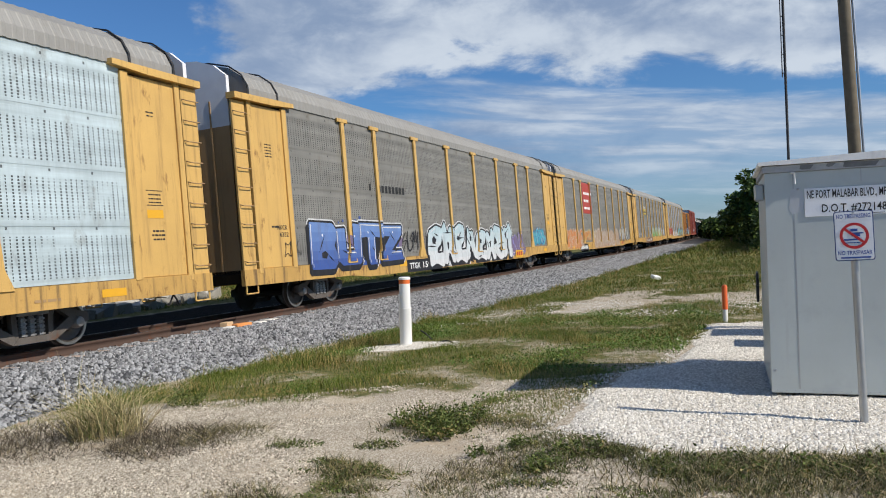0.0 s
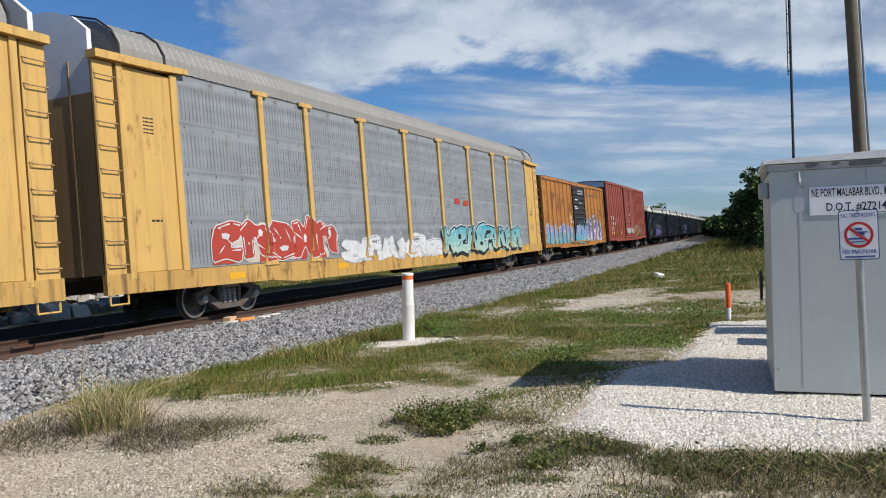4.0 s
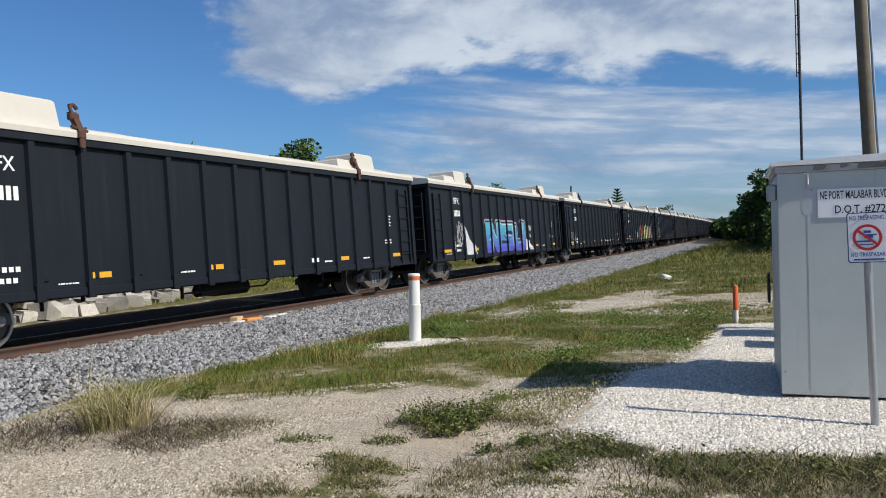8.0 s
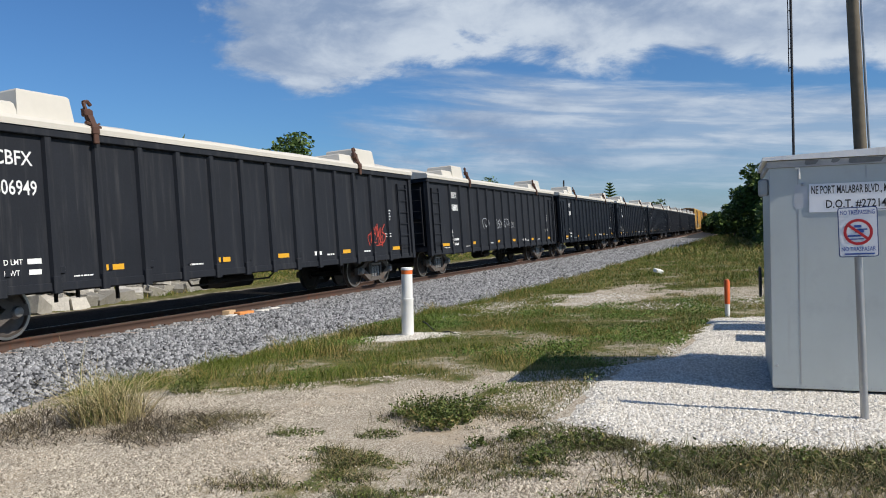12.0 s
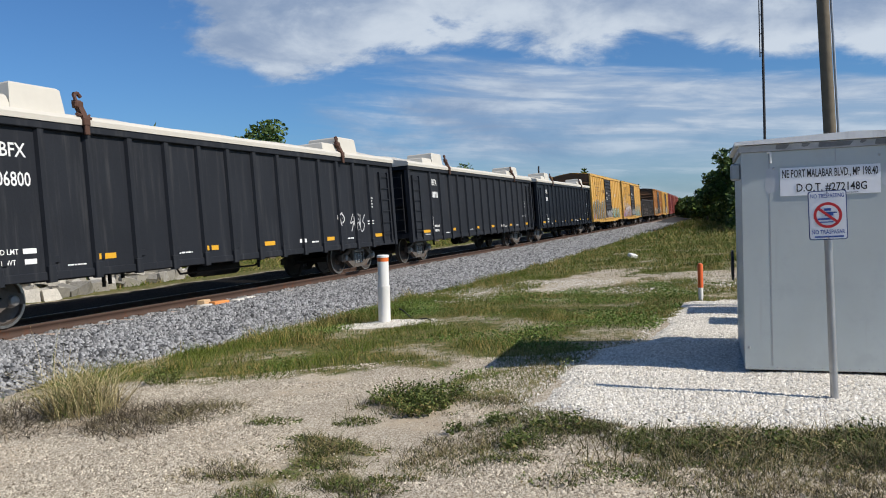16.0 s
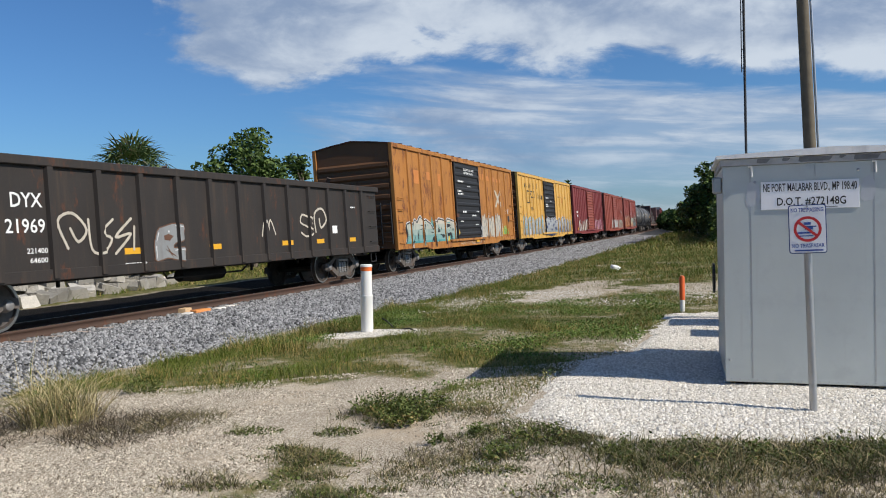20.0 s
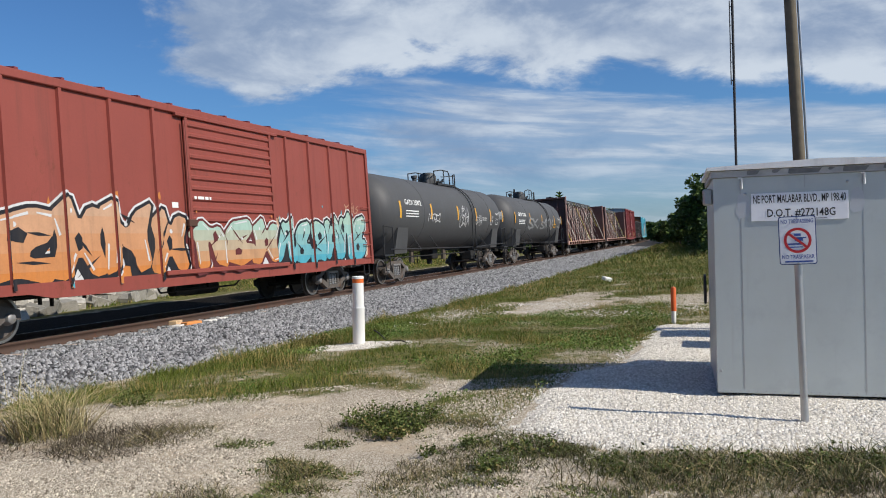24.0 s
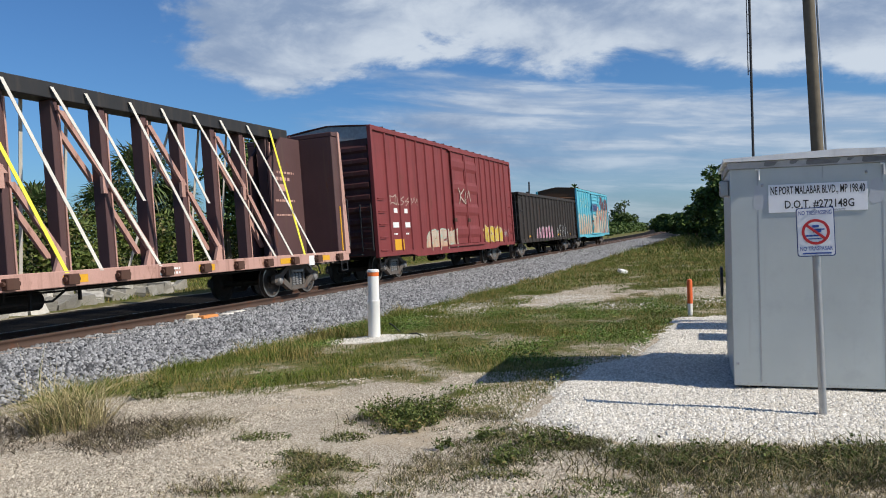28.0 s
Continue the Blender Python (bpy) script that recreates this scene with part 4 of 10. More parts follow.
def meadow():
    rng = np.random.default_rng(21)

    def sow(tries, u0, u1, s0, s1, tall, wide, power=1.0):
        rows = []
        for u, s, r, h in zip(rng.uniform(u0, u1, tries), rng.uniform(s0, s1, tries), rng.random(tries), rng.random(tries)):
            p = on_line(s, u)
            t = turf(p.x, p.y, u, s, False)
            if r < t ** power:
                rows.append((p.x, p.y, ground_z(u, s) - 0.01, tall * (0.35 + 0.65 * h) * (0.5 + 0.5 * t) * (0.55 + 1.0 * step(-0.3, 0.45, noise.noise((p.x * 1.1, p.y * 1.1, 19)))), wide))
        return rows
    near = sow(250000, 3.3, 15.0, 3.0, 22, 0.11, 0.0032)
    near += sow(26000, 3.4, 6.2, 6.0, 24.0, 0.24, 0.0036, 2.0)
    mid = sow(105000, 3.6, 20.0, 22, 48, 0.17, 0.007)
    far = sow(90000, 3.8, 36.0, 46, 125, 0.36, 0.018)
    left = sow(42000, -15.5, -7.6, 4, 75, 0.20, 0.011)
    for name, rows, mat, label in (("short_grass", near, "grass", "short green and straw-coloured grass on sandy ground"), ("meadow_grass", mid, "grass", "green grass growing beside the ballast"), ("tall_grass", far + left, "grass", "tall rough grass along the railway")):
        a = np.array(rows)
        v, f = blades(rng, a[:, :3], a[:, 3], a[:, 4], 0.95)
        tagged(mass(name, v, f, M[mat]), label, "grass", kind="stuff")
    P = []
    while len(P) < 15000:  # clover and other low leaves among the grass
        x, y = rng.uniform(-2.5, 4.5), rng.uniform(8.0, 17.0)
        if inside(x, y, PAD) or noise.noise((x * 0.7, y * 0.7, 31)) + 0.4 * step(0.0, 3.0, x) < 0.12 + 0.25 * rng.random():
            continue
        u, s = beside(x, y)
        if turf(x, y, u, s, False) > 0.25:
            P.append((x, y, ground_z(u, s) + rng.uniform(0.02, 0.09)))
    v, f = cards(rng, np.array(P), rng.uniform(0.010, 0.022, len(P)))
    tagged(mass("clover", v, f, M["clover"]), "low green clover among the short grass", "plants", kind="stuff")
    # small creeping leaves where the sand is weedy
    P = []
    while len(P) < 9000:
        x, y, r, k = BUMPS[rng.integers(len(BUMPS))]
        if y > 8.5 or x < -2 or rng.random() > r * k * 2.4:
            continue
        a, d = rng.uniform(0, 6.28), r * rng.random() ** 0.6
        x, y = x + 1.3 * d * math.cos(a), y + 0.75 * d * math.sin(a)
        u, s = beside(x, y)
        if not inside(x, y, PAD) and broken_up(x, y):
            P.append((x, y, ground_z(u, s) + rng.uniform(0.004, 0.05) * (1.15 - d / r)))
    v, f = cards(rng, np.array(P), rng.uniform(0.006, 0.015, len(P)))
    tagged(mass("creeping_weed", v, f, M["weed"]), "small creeping leaves among the tufts on the sand", "plants", kind="stuff")
    # clumps of wiry, half-dry grass on the sand
    spots = []
    for x, y, r, k in BUMPS:
        if y > 8.5 or (x < -2 and r > 0.5):
            continue
        for _ in range(int(260 * r * r * k) + 5):
            a, d = rng.uniform(0, 6.28), r * math.sqrt(rng.random())
            px, py = x + 1.25 * d * math.cos(a), y + 0.7 * d * math.sin(a)
            if broken_up(px, py):
                spots.append((px, py, rng.uniform(0.45, 1.1) * (1.1 - 0.5 * d / r)))
    while len(spots) < 2300:
        x, y = rng.uniform(-3.2, 3.4), rng.uniform(4.0, 7.0)
        if not inside(x, y, PAD) and noise.noise((x * 0.8, y * 0.8, 15)) + 0.45 * step(-1.6, 0.6, x) - 0.35 * step(5.2, 6.6, y) > 0.20 + 0.25 * rng.random():
            spots.append((x, y, rng.uniform(0.15, 0.5)))
    for name, mat, share, tall, label in (("dry_grass", "dry_grass", 0.40, 0.13, "dry wiry stems and runners of grass on the sand"), ("dead_stalks", "dead_grass", 0.38, 0.11, "dark dead stalks and litter on the sand"), ("green_tufts", "tuft", 0.42, 0.12, "small green tufts of grass on the sand")):
        P, Hs = [], []
        for x, y, k in spots:
            u, s = beside(x, y)
            z = ground_z(u, s) - 0.006
            green = 0.4 + 1.2 * step(-0.25, 0.3, noise.noise((x * 1.3, y * 1.3, 41)))
            n = int(rng.uniform(16, 46) * k * share * (green if mat == "tuft" else 2.0 - green)) + 1
            for _ in range(n):
                P.append((x + rng.normal(0, 0.034 + 0.03 * k), y + rng.normal(0, 0.026 + 0.02 * k), z))
                Hs.append(rng.uniform(0.02, tall) * k + 0.012)
        Hs = np.array(Hs)
        v, f = blades(rng, np.array(P), Hs, np.full(len(Hs), 0.0027), 1.5)
        tagged(mass(name, v, f, M[mat]), label, "grass", kind="stuff")


def tussock(x, y, r, tall, n, seed, label, mat="dry_grass", lean=0.9):
    rng = np.random.default_rng(seed)
    a, d = rng.uniform(0, 2 * np.pi, n), r * 0.45 * np.sqrt(rng.random(n))
    u, s = beside(x, y)
    z = ground_z(u, s) - 0.02
    p = np.stack([x + d * np.cos(a), y + d * np.sin(a), np.full(n, z)], 1)
    v, f = blades(rng, p, tall * rng.uniform(0.4, 1.0, n), np.full(n, 0.0042), lean)
    tagged(mass("grass_tussock", v, f, M[mat]), label, "grass", group="tussocks on the sand")


def herb(x, y, r, tall, n, seed, label):
    """A low leafy weed: stems with small leaves."""
    rng = np.random.default_rng(seed)
    u, s = beside(x, y)
    z = ground_z(u, s) - 0.01
    top = thing("weed", label, "plant", group="weeds on the sand", at=Matrix.Translation((x, y, z)))
    k = Kit()
    pts = []
    for i in range(max(5, n // 14)):
        a, d = rng.uniform(0, 6.28), r * math.sqrt(rng.random())
        e = (d * math.cos(a), d * math.sin(a), tall * rng.uniform(0.5, 1.0) * (1.1 - d / r * 0.5))
        k.tube((e[0] * 0.45, e[1] * 0.45, 0), e, 0.003, 3, 0.0015, False)
        pts += [(np.array(e) * np.array((0.45 + 0.55 * q, 0.45 + 0.55 * q, q))) for q in rng.uniform(0.25, 1.0, 14)]
    part("stem", k, M["weed"], top)
    pts = np.array(pts) + rng.normal(0, 0.018, (len(pts), 3))
    pts[:, 2] = np.abs(pts[:, 2])
    v, f = cards(rng, pts, rng.uniform(0.008, 0.020, len(pts)))
    mass("foliage", v, f, M["weed"], top)


def cards(rng, places, sizes, droop=0.4):
    """Small pointed leaves, turned all ways: two triangles folded along the middle."""
    n = len(places)
    d = rng.normal(0, 1, (n, 3))
    d[:, 2] = d[:, 2] * 0.6 - droop * 0.3
    d /= np.linalg.norm(d, axis=1)[:, None]
    e = np.cross(d, rng.normal(0, 1, (n, 3)))
    e /= np.linalg.norm(e, axis=1)[:, None]
    s = sizes[:, None]
    v = np.stack([places - d * s, places + e * s * 0.55, places + d * s, places - e * s * 0.55], 1)
    tri = np.array([(0, 1, 2), (0, 2, 3)])
    return v.reshape(-1, 3), (tri[None] + 4 * np.arange(n)[:, None, None]).reshape(-1, 3)


def tree(x, y, height, spread, seed, label, leaf=0.16, count=2600, bare=0.25, mat="leaf", name="tree"):
    rng = np.random.default_rng(seed)
    u, s = beside(x, y)
    top = thing(name, label, "tree", at=Matrix.Translation((x, y, ground_z(u, s) - 0.05)))
    k, blobs = Kit(), []
    r0 = 0.035 * height
    bend = rng.normal(0, 0.12, 2)
    knots = [Vector((bend[0] * t * t * 2, bend[1] * t * t * 2, height * 0.82 * t)) for t in (0, 0.25, 0.5, 0.75, 1.0)]
    for i in range(4):
        k.tube(knots[i], knots[i + 1], r0 * (1 - 0.2 * i), 8, r0 * (0.8 - 0.2 * i), False)
    for i in range(11):
        t = rng.uniform(bare, 1.0)
        b = knots[0].lerp(knots[4], t)
        a = i * 2.4 + rng.uniform(-0.4, 0.4)
        reach = spread * rng.uniform(0.45, 1.0) * (1.15 - 0.65 * t)
        e = b + Vector((reach * math.cos(a), reach * math.sin(a), height * rng.uniform(0.05, 0.22)))
        k.tube(b, e, r0 * 0.38, 5, r0 * 0.1, False)
        blobs.append((e, spread * rng.uniform(0.26, 0.46)))
        blobs.append((b.lerp(e, 0.6), spread * rng.uniform(0.22, 0.36)))
    blobs.append((knots[4] + Vector((0, 0, height * 0.06)), spread * 0.36))
    part("trunk", k, M["bark"], top, smooth=True)
    w = np.array([b[1] ** 2 for b in blobs])
    pick = rng.choice(len(blobs), count, p=w / w.sum())
    c = np.array([tuple(b[0]) for b in blobs])[pick]
    r = np.array([b[1] for b in blobs])[pick]
    d = rng.normal(0, 1, (count, 3))
    d /= np.linalg.norm(d, axis=1)[:, None]
    p = c + d * (r * rng.uniform(0.35, 1.0, count) ** 0.5)[:, None] * np.array((1, 1, 0.8))
    v, f = cards(rng, p, rng.uniform(0.6, 1.2, count) * leaf)
    mass("crown", v, f, M[mat], top)
    return top


def palm(x, y, height, seed, label, fans=34, reach=1.5):
    rng = np.random.default_rng(seed)
    u, s = beside(x, y)
    top = thing("cabbage_palm", label, "palm tree", at=Matrix.Translation((x, y, ground_z(u, s) - 0.05)))
    k = Kit()
    for i in range(8):
        z0, z1 = height * 0.8 * i / 8, height * 0.8 * (i + 1) / 8
        k.tube((0, 0, z0), (0, 0, z1), 0.19 + 0.02 * (i % 2), 9, 0.17 + 0.02 * ((i + 1) % 2), False)
    part("trunk", k, M["bark"], top, smooth=True)
    head = np.array((0, 0, height * 0.82))
    leafy, stalk = Kit(), Kit()
    for i in range(fans):
        a, lift = i * 2.4, math.asin(min(1, max(-0.75, 1 - 1.75 * (i + 0.5) / fans)))
        d = Vector((math.cos(a) * math.cos(lift), math.sin(a) * math.cos(lift), math.sin(lift)))
        hub = Vector(head) + d * reach * 0.55
        stalk.tube(Vector(head), hub, 0.025, 4, 0.012, False)
        side = d.cross(Vector((0, 0, 1))).normalized() if abs(d.z) < 0.95 else Vector((1, 0, 0))
        up = side.cross(d)
        for j in range(15):
            q = (j - 7) / 7 * 1.9
            w = (d * math.cos(q) + side * math.sin(q) + up * rng.uniform(-0.1, 0.15)).normalized()
            l = reach * rng.uniform(0.55, 0.8) * (1 - 0.18 * abs(q))
            tip = hub + w * l + Vector((0, 0, -0.25 * l * rng.uniform(0.5, 1.3)))
            mid = hub + w * l * 0.6
            n = w.cross(up).normalized() * 0.055
            leafy.face([tuple(hub), tuple(mid + n), tuple(tip), tuple(mid - n)])
    part("stalk", stalk, M["palm"], top)
    me = bpy.data.meshes.new("fronds")
    me.from_pydata([tuple(p) for p in leafy.v], [], leafy.f)
    part("fronds", me, M["palm"], top)


def at_bearing(b, r):
    """A place r metres from the eye on the bearing x / y = b."""
    k = r / math.sqrt(1 + b * b)
    return b * k, k


def thicket(name, label, rows, leaf, mat, seed):
    """Dense brush: rows of (x, y, z, radius, leaves)."""
    rng = np.random.default_rng(seed)
    P = []
    for x, y, z, r, n in rows:
        d = rng.normal(0, 1, (n, 3))
        d /= np.linalg.norm(d, axis=1)[:, None]
        P.append(np.array((x, y, z)) + d * (r * rng.uniform(0.3, 1.0, n) ** 0.4)[:, None] * np.array((1.1, 1.1, 0.9)))
    P = np.concatenate(P)
    v, f = cards(rng, P, rng.uniform(0.6, 1.3, len(P)) * leaf)
    tagged(mass(name, v, f, M[mat]), label, "shrubs", kind="stuff")


def vegetation():
    meadow()
    tussock(-3.72, 7.62, 0.80, 0.58, 560, 31, "tall arching tussock of pale straw-coloured grass on the sand", "straw", 1.5)
    tussock(-3.72, 7.70, 0.55, 0.46, 130, 35, "tall tussock of green grass on the sand", "tuft", 1.1)
    tussock(-4.05, 7.45, 2.0, 0.15, 1700, 39, "skirt of dead brown grass round the tussock", "dead_grass", 2.4)
    tussock(-4.50, 8.6, 0.3, 0.95, 9, 29, "thin tall dry grass stalks beside the ballast", "straw", 0.22)
    tussock(-2.75, 7.05, 1.45, 0.13, 1500, 32, "flattened mat of dead brown grass on the sand", "dead_grass", 2.6)
    tussock(-2.35, 7.10, 0.9, 0.12, 420, 30, "flattened tuft of straw-coloured grass on the sand", "dry_grass", 2.4)
    herb(-3.42, 8.98, 0.30, 0.26, 700, 33, "low bushy green weed at the edge of the ballast")
    for x, y, r, tall, n, seed in ((-0.50, 7.05, 0.34, 0.24, 1500, 34), (-0.16, 7.08, 0.30, 0.22, 1100, 28), (-0.32, 6.72, 0.30, 0.21, 1200, 27)):
        herb(x, y, r, tall, n, seed, "spreading mat of green clover on the sand")
    herb(0.31, 6.13, 0.15, 0.10, 200, 36, "small dark weed on the sand")
    herb(-0.05, 6.0, 0.12, 0.13, 150, 37, "small dark weed on the sand")
    herb(0.42, 5.48, 0.26, 0.13, 420, 38, "small green weed on the sand")
    herb(0.80, 5.86, 0.28, 0.13, 520, 26, "low green weed at the corner of the gravel")
    for i, (x, y) in enumerate(((1.28, 5.34), (1.66, 5.30), (2.02, 5.22), (2.38, 5.20), (2.78, 5.22), (3.12, 5.12))):
        herb(x, y, 0.30, 0.12, 230 + 60 * (i % 3), 40 + i, "straggling green weed along the gravel's edge")
        tussock(x + (0.1, 0.2, -0.05, 0.15, 0.0, 0.1)[i], y - 0.06 - 0.05 * (i % 2), 0.8 + 0.15 * (i % 3), 0.13 + 0.03 * (i % 2), 230, 50 + i, "clump of green grass along the gravel's edge", "tuft", 1.6)
        tussock(x - 0.1, y - 0.14, 0.95, 0.13, 260, 20 + i, "clump of dry brown grass along the gravel's edge", "dry_grass", 1.8)
    # brush on the far side of the line
    rng = np.random.default_rng(61)
    rows = []
    for i in range(150):
        s = -12 + 120 * (i / 150) ** 1.15
        u = -15.5 + rng.normal(0, 1.2) - 0.05 * max(0, s)
        p = on_line(s, u)
        top = 3.4 + 0.8 * noise.noise((s * 0.12, 0, 3)) - 0.012 * s
        for z in (0.4, 1.5, top - 0.9):
            rows.append((p.x, p.y, z, rng.uniform(0.9, 1.5), 270))
    thicket("far_brush", "dense green brush beyond the railway", rows, 0.125, "brush", 62)
    rows = []
    for i in range(120):
        s = 105 + 330 * (i / 120)
        p = on_line(s, -13 + rng.normal(0, 1.5))
        rows.append((p.x, p.y, 1.2, 2.2, 120))
    thicket("distant_brush", "distant green scrub beyond the railway", rows, 0.4, "leaf", 63)
    # brush on the near side, where the line bends away
    rows = []
    for i in range(170):
        k = i / 170
        s = 52 + 260 * k ** 1.3
        p = on_line(s, 12.0 - 2.5 * k + abs(rng.normal(0, 3.5)) + 5 * (1 - k))
        rows.append((p.x, p.y, 0.7 + rng.uniform(0, 1.2) * (0.6 + k), rng.uniform(0.9, 1.6) * (1 + k), 260))
    thicket("bend_brush", "dense green scrub beside the bend of the line", rows, 0.17, "leaf", 64)
    rows = []
    for i in range(150):
        k = i / 150
        b, r = 0.390 - 0.09 * k, 58 + 130 * k ** 1.4
        x, y = at_bearing(b + rng.normal(0, 0.006), r + rng.normal(0, 4))
        for z in (0.6, 1.4 + rng.uniform(0, 1.2) * (1 - 0.6 * k)):
            rows.append((x, y, z, rng.uniform(0.9, 1.5), 230))
    thicket("scrub", "dense dark green scrub under the trees", rows, 0.2, "leaf", 66)
    for b, r, h, w, seed in ((0.3555, 74, 6.6, 3.0, 71), (0.347, 84, 6.2, 2.6, 72), (0.336, 92, 4.8, 2.6, 73), (0.326, 105, 4.2, 2.6, 74), (0.316, 120, 3.8, 2.6, 75), (0.306, 145, 4.2, 3.0, 76), (0.296, 175, 5.0, 3.4, 77), (0.366, 70, 7.0, 3.0, 78), (0.288, 230, 5.6, 4.6, 79), (0.280, 300, 6.0, 5.6, 80)):
        x, y = at_bearing(b, r)
        tree(x, y, h * 0.84, w * 0.85, seed, "dense dark green tree in the scrub beside the line", 0.16 + 0.0012 * r, 2300)
    x, y = at_bearing(0.361, 72)
    palm(x, y, 5.9, 81, "cabbage palm in the scrub beside the line", 30, 1.3)
    # trees over the far brush
    for b, r, h, seed in ((-0.385, 45, 6.75, 91), (-0.345, 46, 5.0, 92), (-0.52, 42, 4.3, 93), (-0.43, 44, 4.7, 94)):
        x, y = at_bearing(b, r)
        palm(x, y, h, seed, "cabbage palm standing in brush beyond the railway", 64, 2.0 if h > 6 else 1.6)
    for b, r, h, w, seed, n in ((-0.235, 46, 8.1, 3.0, 95, 4800), (-0.275, 46, 6.6, 1.9, 96, 2000), (-0.168, 50, 7.3, 1.7, 97, 1900), (-0.205, 48, 5.9, 2.0, 98, 1900), (-0.0214, 66, 7.3, 1.6, 99, 1500), (0.0195, 75, 7.2, 2.0, 100, 1500), (-0.60, 42, 6.2, 2.2, 101, 2000), (-0.10, 55, 5.5, 2.2, 102, 1600)):
        x, y = at_bearing(b, r)
        tree(x, y, h, w, seed, "broad-leaved green tree beyond the railway", 0.15, n)
    x, y = at_bearing(0.2335, 330)
    tree(x, y, 13.0, 6.0, 103, "distant dark tree beyond the bend", 0.5, 1500)
    x, y = at_bearing(0.226, 330)
    tree(x, y, 10.0, 5.0, 104, "distant dark tree beyond the bend", 0.5, 1200)


def pine(b, r, high):
    """A distant Norfolk pine: whorls of short limbs up a straight stem."""
    x, y = at_bearing(b, r)
    top = thing("norfolk_pine", "distant dark conifer with tiers of branches", "tree", at=Matrix.Translation((x, y, -0.4)))
    part("trunk", Kit().tube((0, 0, 0), (0, 0, high), 0.25, 7, 0.05), M["bark"], top)
    k = Kit()
    for i in range(13):
        z = high * (0.35 + 0.05 * i)
        l = 2.6 * (1 - i / 13.5) + 0.3
        for j in range(7):
            a = j * 0.9 + i
            k.tube((0, 0, z), (l * math.cos(a), l * math.sin(a), z + 0.35), 0.22, 4, 0.05)
    part("foliage", k, M["leaf"], top)


# ======== things beside the line ========
def equipment_shelter():
    top = thing("equipment_shelter", "grey aluminium railway equipment shelter on shell gravel", "shelter", at=Matrix.Translation((2.74, 7.41, 0.0)) @ Matrix.Rotation(radians(-18.0), 4, "Z"))
    W, D = 1.90, 1.75
    part("wall_front", Kit().box(0, W, 0, 0.05, 0.06, 2.11, 0.004), M["shelter"], top)
    part("wall_back", Kit().box(0, W, D - 0.05, D, 0.06, 2.11, 0.004), M["shelter"], top)
    part("wall_side", Kit().box(0, 0.05, 0.052, D - 0.052, 0.06, 2.11, 0.004), M["shelter"], top)
    part("wall_side", Kit().box(W - 0.05, W, 0.052, D - 0.052, 0.06, 2.11, 0.004), M["shelter"], top)
    part("floor", Kit().box(0.05, W - 0.05, 0.05, D - 0.05, 0.06, 0.10), M["galv"], top)
    for x in (0.15, W - 0.35):
        part("skid", Kit().box(x, x + 0.2, 0.12, D - 0.1, -0.02, 0.06, 0.01), M["black"], top, "dark support under the shelter")
    roof = Kit().prism([(-0.055, 2.180), (W + 0.06, 2.180), (W + 0.06, 2.216), (W / 2, 2.250), (-0.055, 2.212)], "y", -0.05, D + 0.05)
    part("roof", roof, M["shelter_roof"], top, "white-coated roof slab")
    fascia = Kit().box(-0.02, W + 0.02, -0.02, D + 0.02, 2.112, 2.174, 0.003)
    part("fascia", fascia, M["caulk"], top, "weathered grey band under the roof")
    for x0, x1, z0 in ((0.30, 0.42, 2.125), (0.52, 0.60, 2.135), (0.66, 0.95, 2.122), (1.0, 1.06, 2.14), (1.12, 1.34, 2.120), (1.45, 1.62, 2.13)):
        part("fascia_patch", Kit().prism([(x0, z0 + 0.008), (x0 + 0.02, z0), (x1 - 0.03, z0 + 0.004), (x1, 2.165), (x0 + 0.01, 2.170)], "y", -0.0235, -0.0205), M["tar"], top, "dark tar patch")
    for x, z1 in ((0.243, 2.10), (1.285, 2.13)):
        part("seam", Kit().box(x - 0.006, x + 0.006, -0.0012, 0.0, 0.10, min(z1, 2.108)), M["galv"], top, "thin joint strip")
        part("conduit_hook", Kit().pipe([(x - 0.018, -0.02, 2.10), (x + 0.012, -0.026, 2.10), (x + 0.012, -0.026, 2.0)], 0.009, 6), M["white_paint"], top)
    part("panel_joint", Kit().box(0.80, 0.806, -0.004, 0.0, 1.99, 2.105), M["galv"], top)
    for x0, x1, z0, z1 in ((0.20, 0.33, 1.72, 1.97), (1.175, 1.30, 1.74, 1.98)):
        ring = [(x0, z0 + 0.04), (x0 + 0.03, z0), (x1 - 0.02, z0 + 0.02), (x1, z0 + 0.09), (x1 - 0.012, z1 - 0.05), (x1 - 0.05, z1), (x0 + 0.02, z1 - 0.03), (x0 + 0.012, z0 + 0.14)]
        part("sealant_patch", Kit().prism(ring, "y", -0.002, 0.0), M["smear"], top, "thin smear of grey sealant")
    for i in range(24):
        part("rivet", shared("rivet", lambda: Kit().lathe([(0.0, 0.006), (-0.005, 0.006), (-0.006, 0.0)], (0, 0, 0), "y", 6)), M["galv"], top, at=Matrix.Translation((0.05 + i * 0.077, 0, 0.085)))
    for x, z in ((0.285, 1.95), (1.16, 2.03), (0.04, 0.27)):
        part("bolt", shared("bolt", lambda: Kit().lathe([(-0.0, 0.014), (-0.012, 0.010), (-0.016, 0.0)], (0, 0, 0), "y", 8)), M["galv"], top, at=Matrix.Translation((x, 0, z)))
    board = part("name_board", Kit().box(0.335, 1.165, -0.008, -0.002, 1.690, 1.950, 0.001), M["sign_white"], top, "white board with black lettering")
    words("NE PORT MALABAR BLVD., MP 198.40", 0.75, 1.843, 0.79, 0.088, -0.0105, M["letter_black"], board)
    words("D.O.T. #272148G", 0.765, 1.717, 0.58, 0.082, -0.0105, M["letter_black"], board)
    part("underline", Kit().box(0.845, 0.985, -0.0115, -0.0085, 1.702, 1.706), M["letter_black"], board)
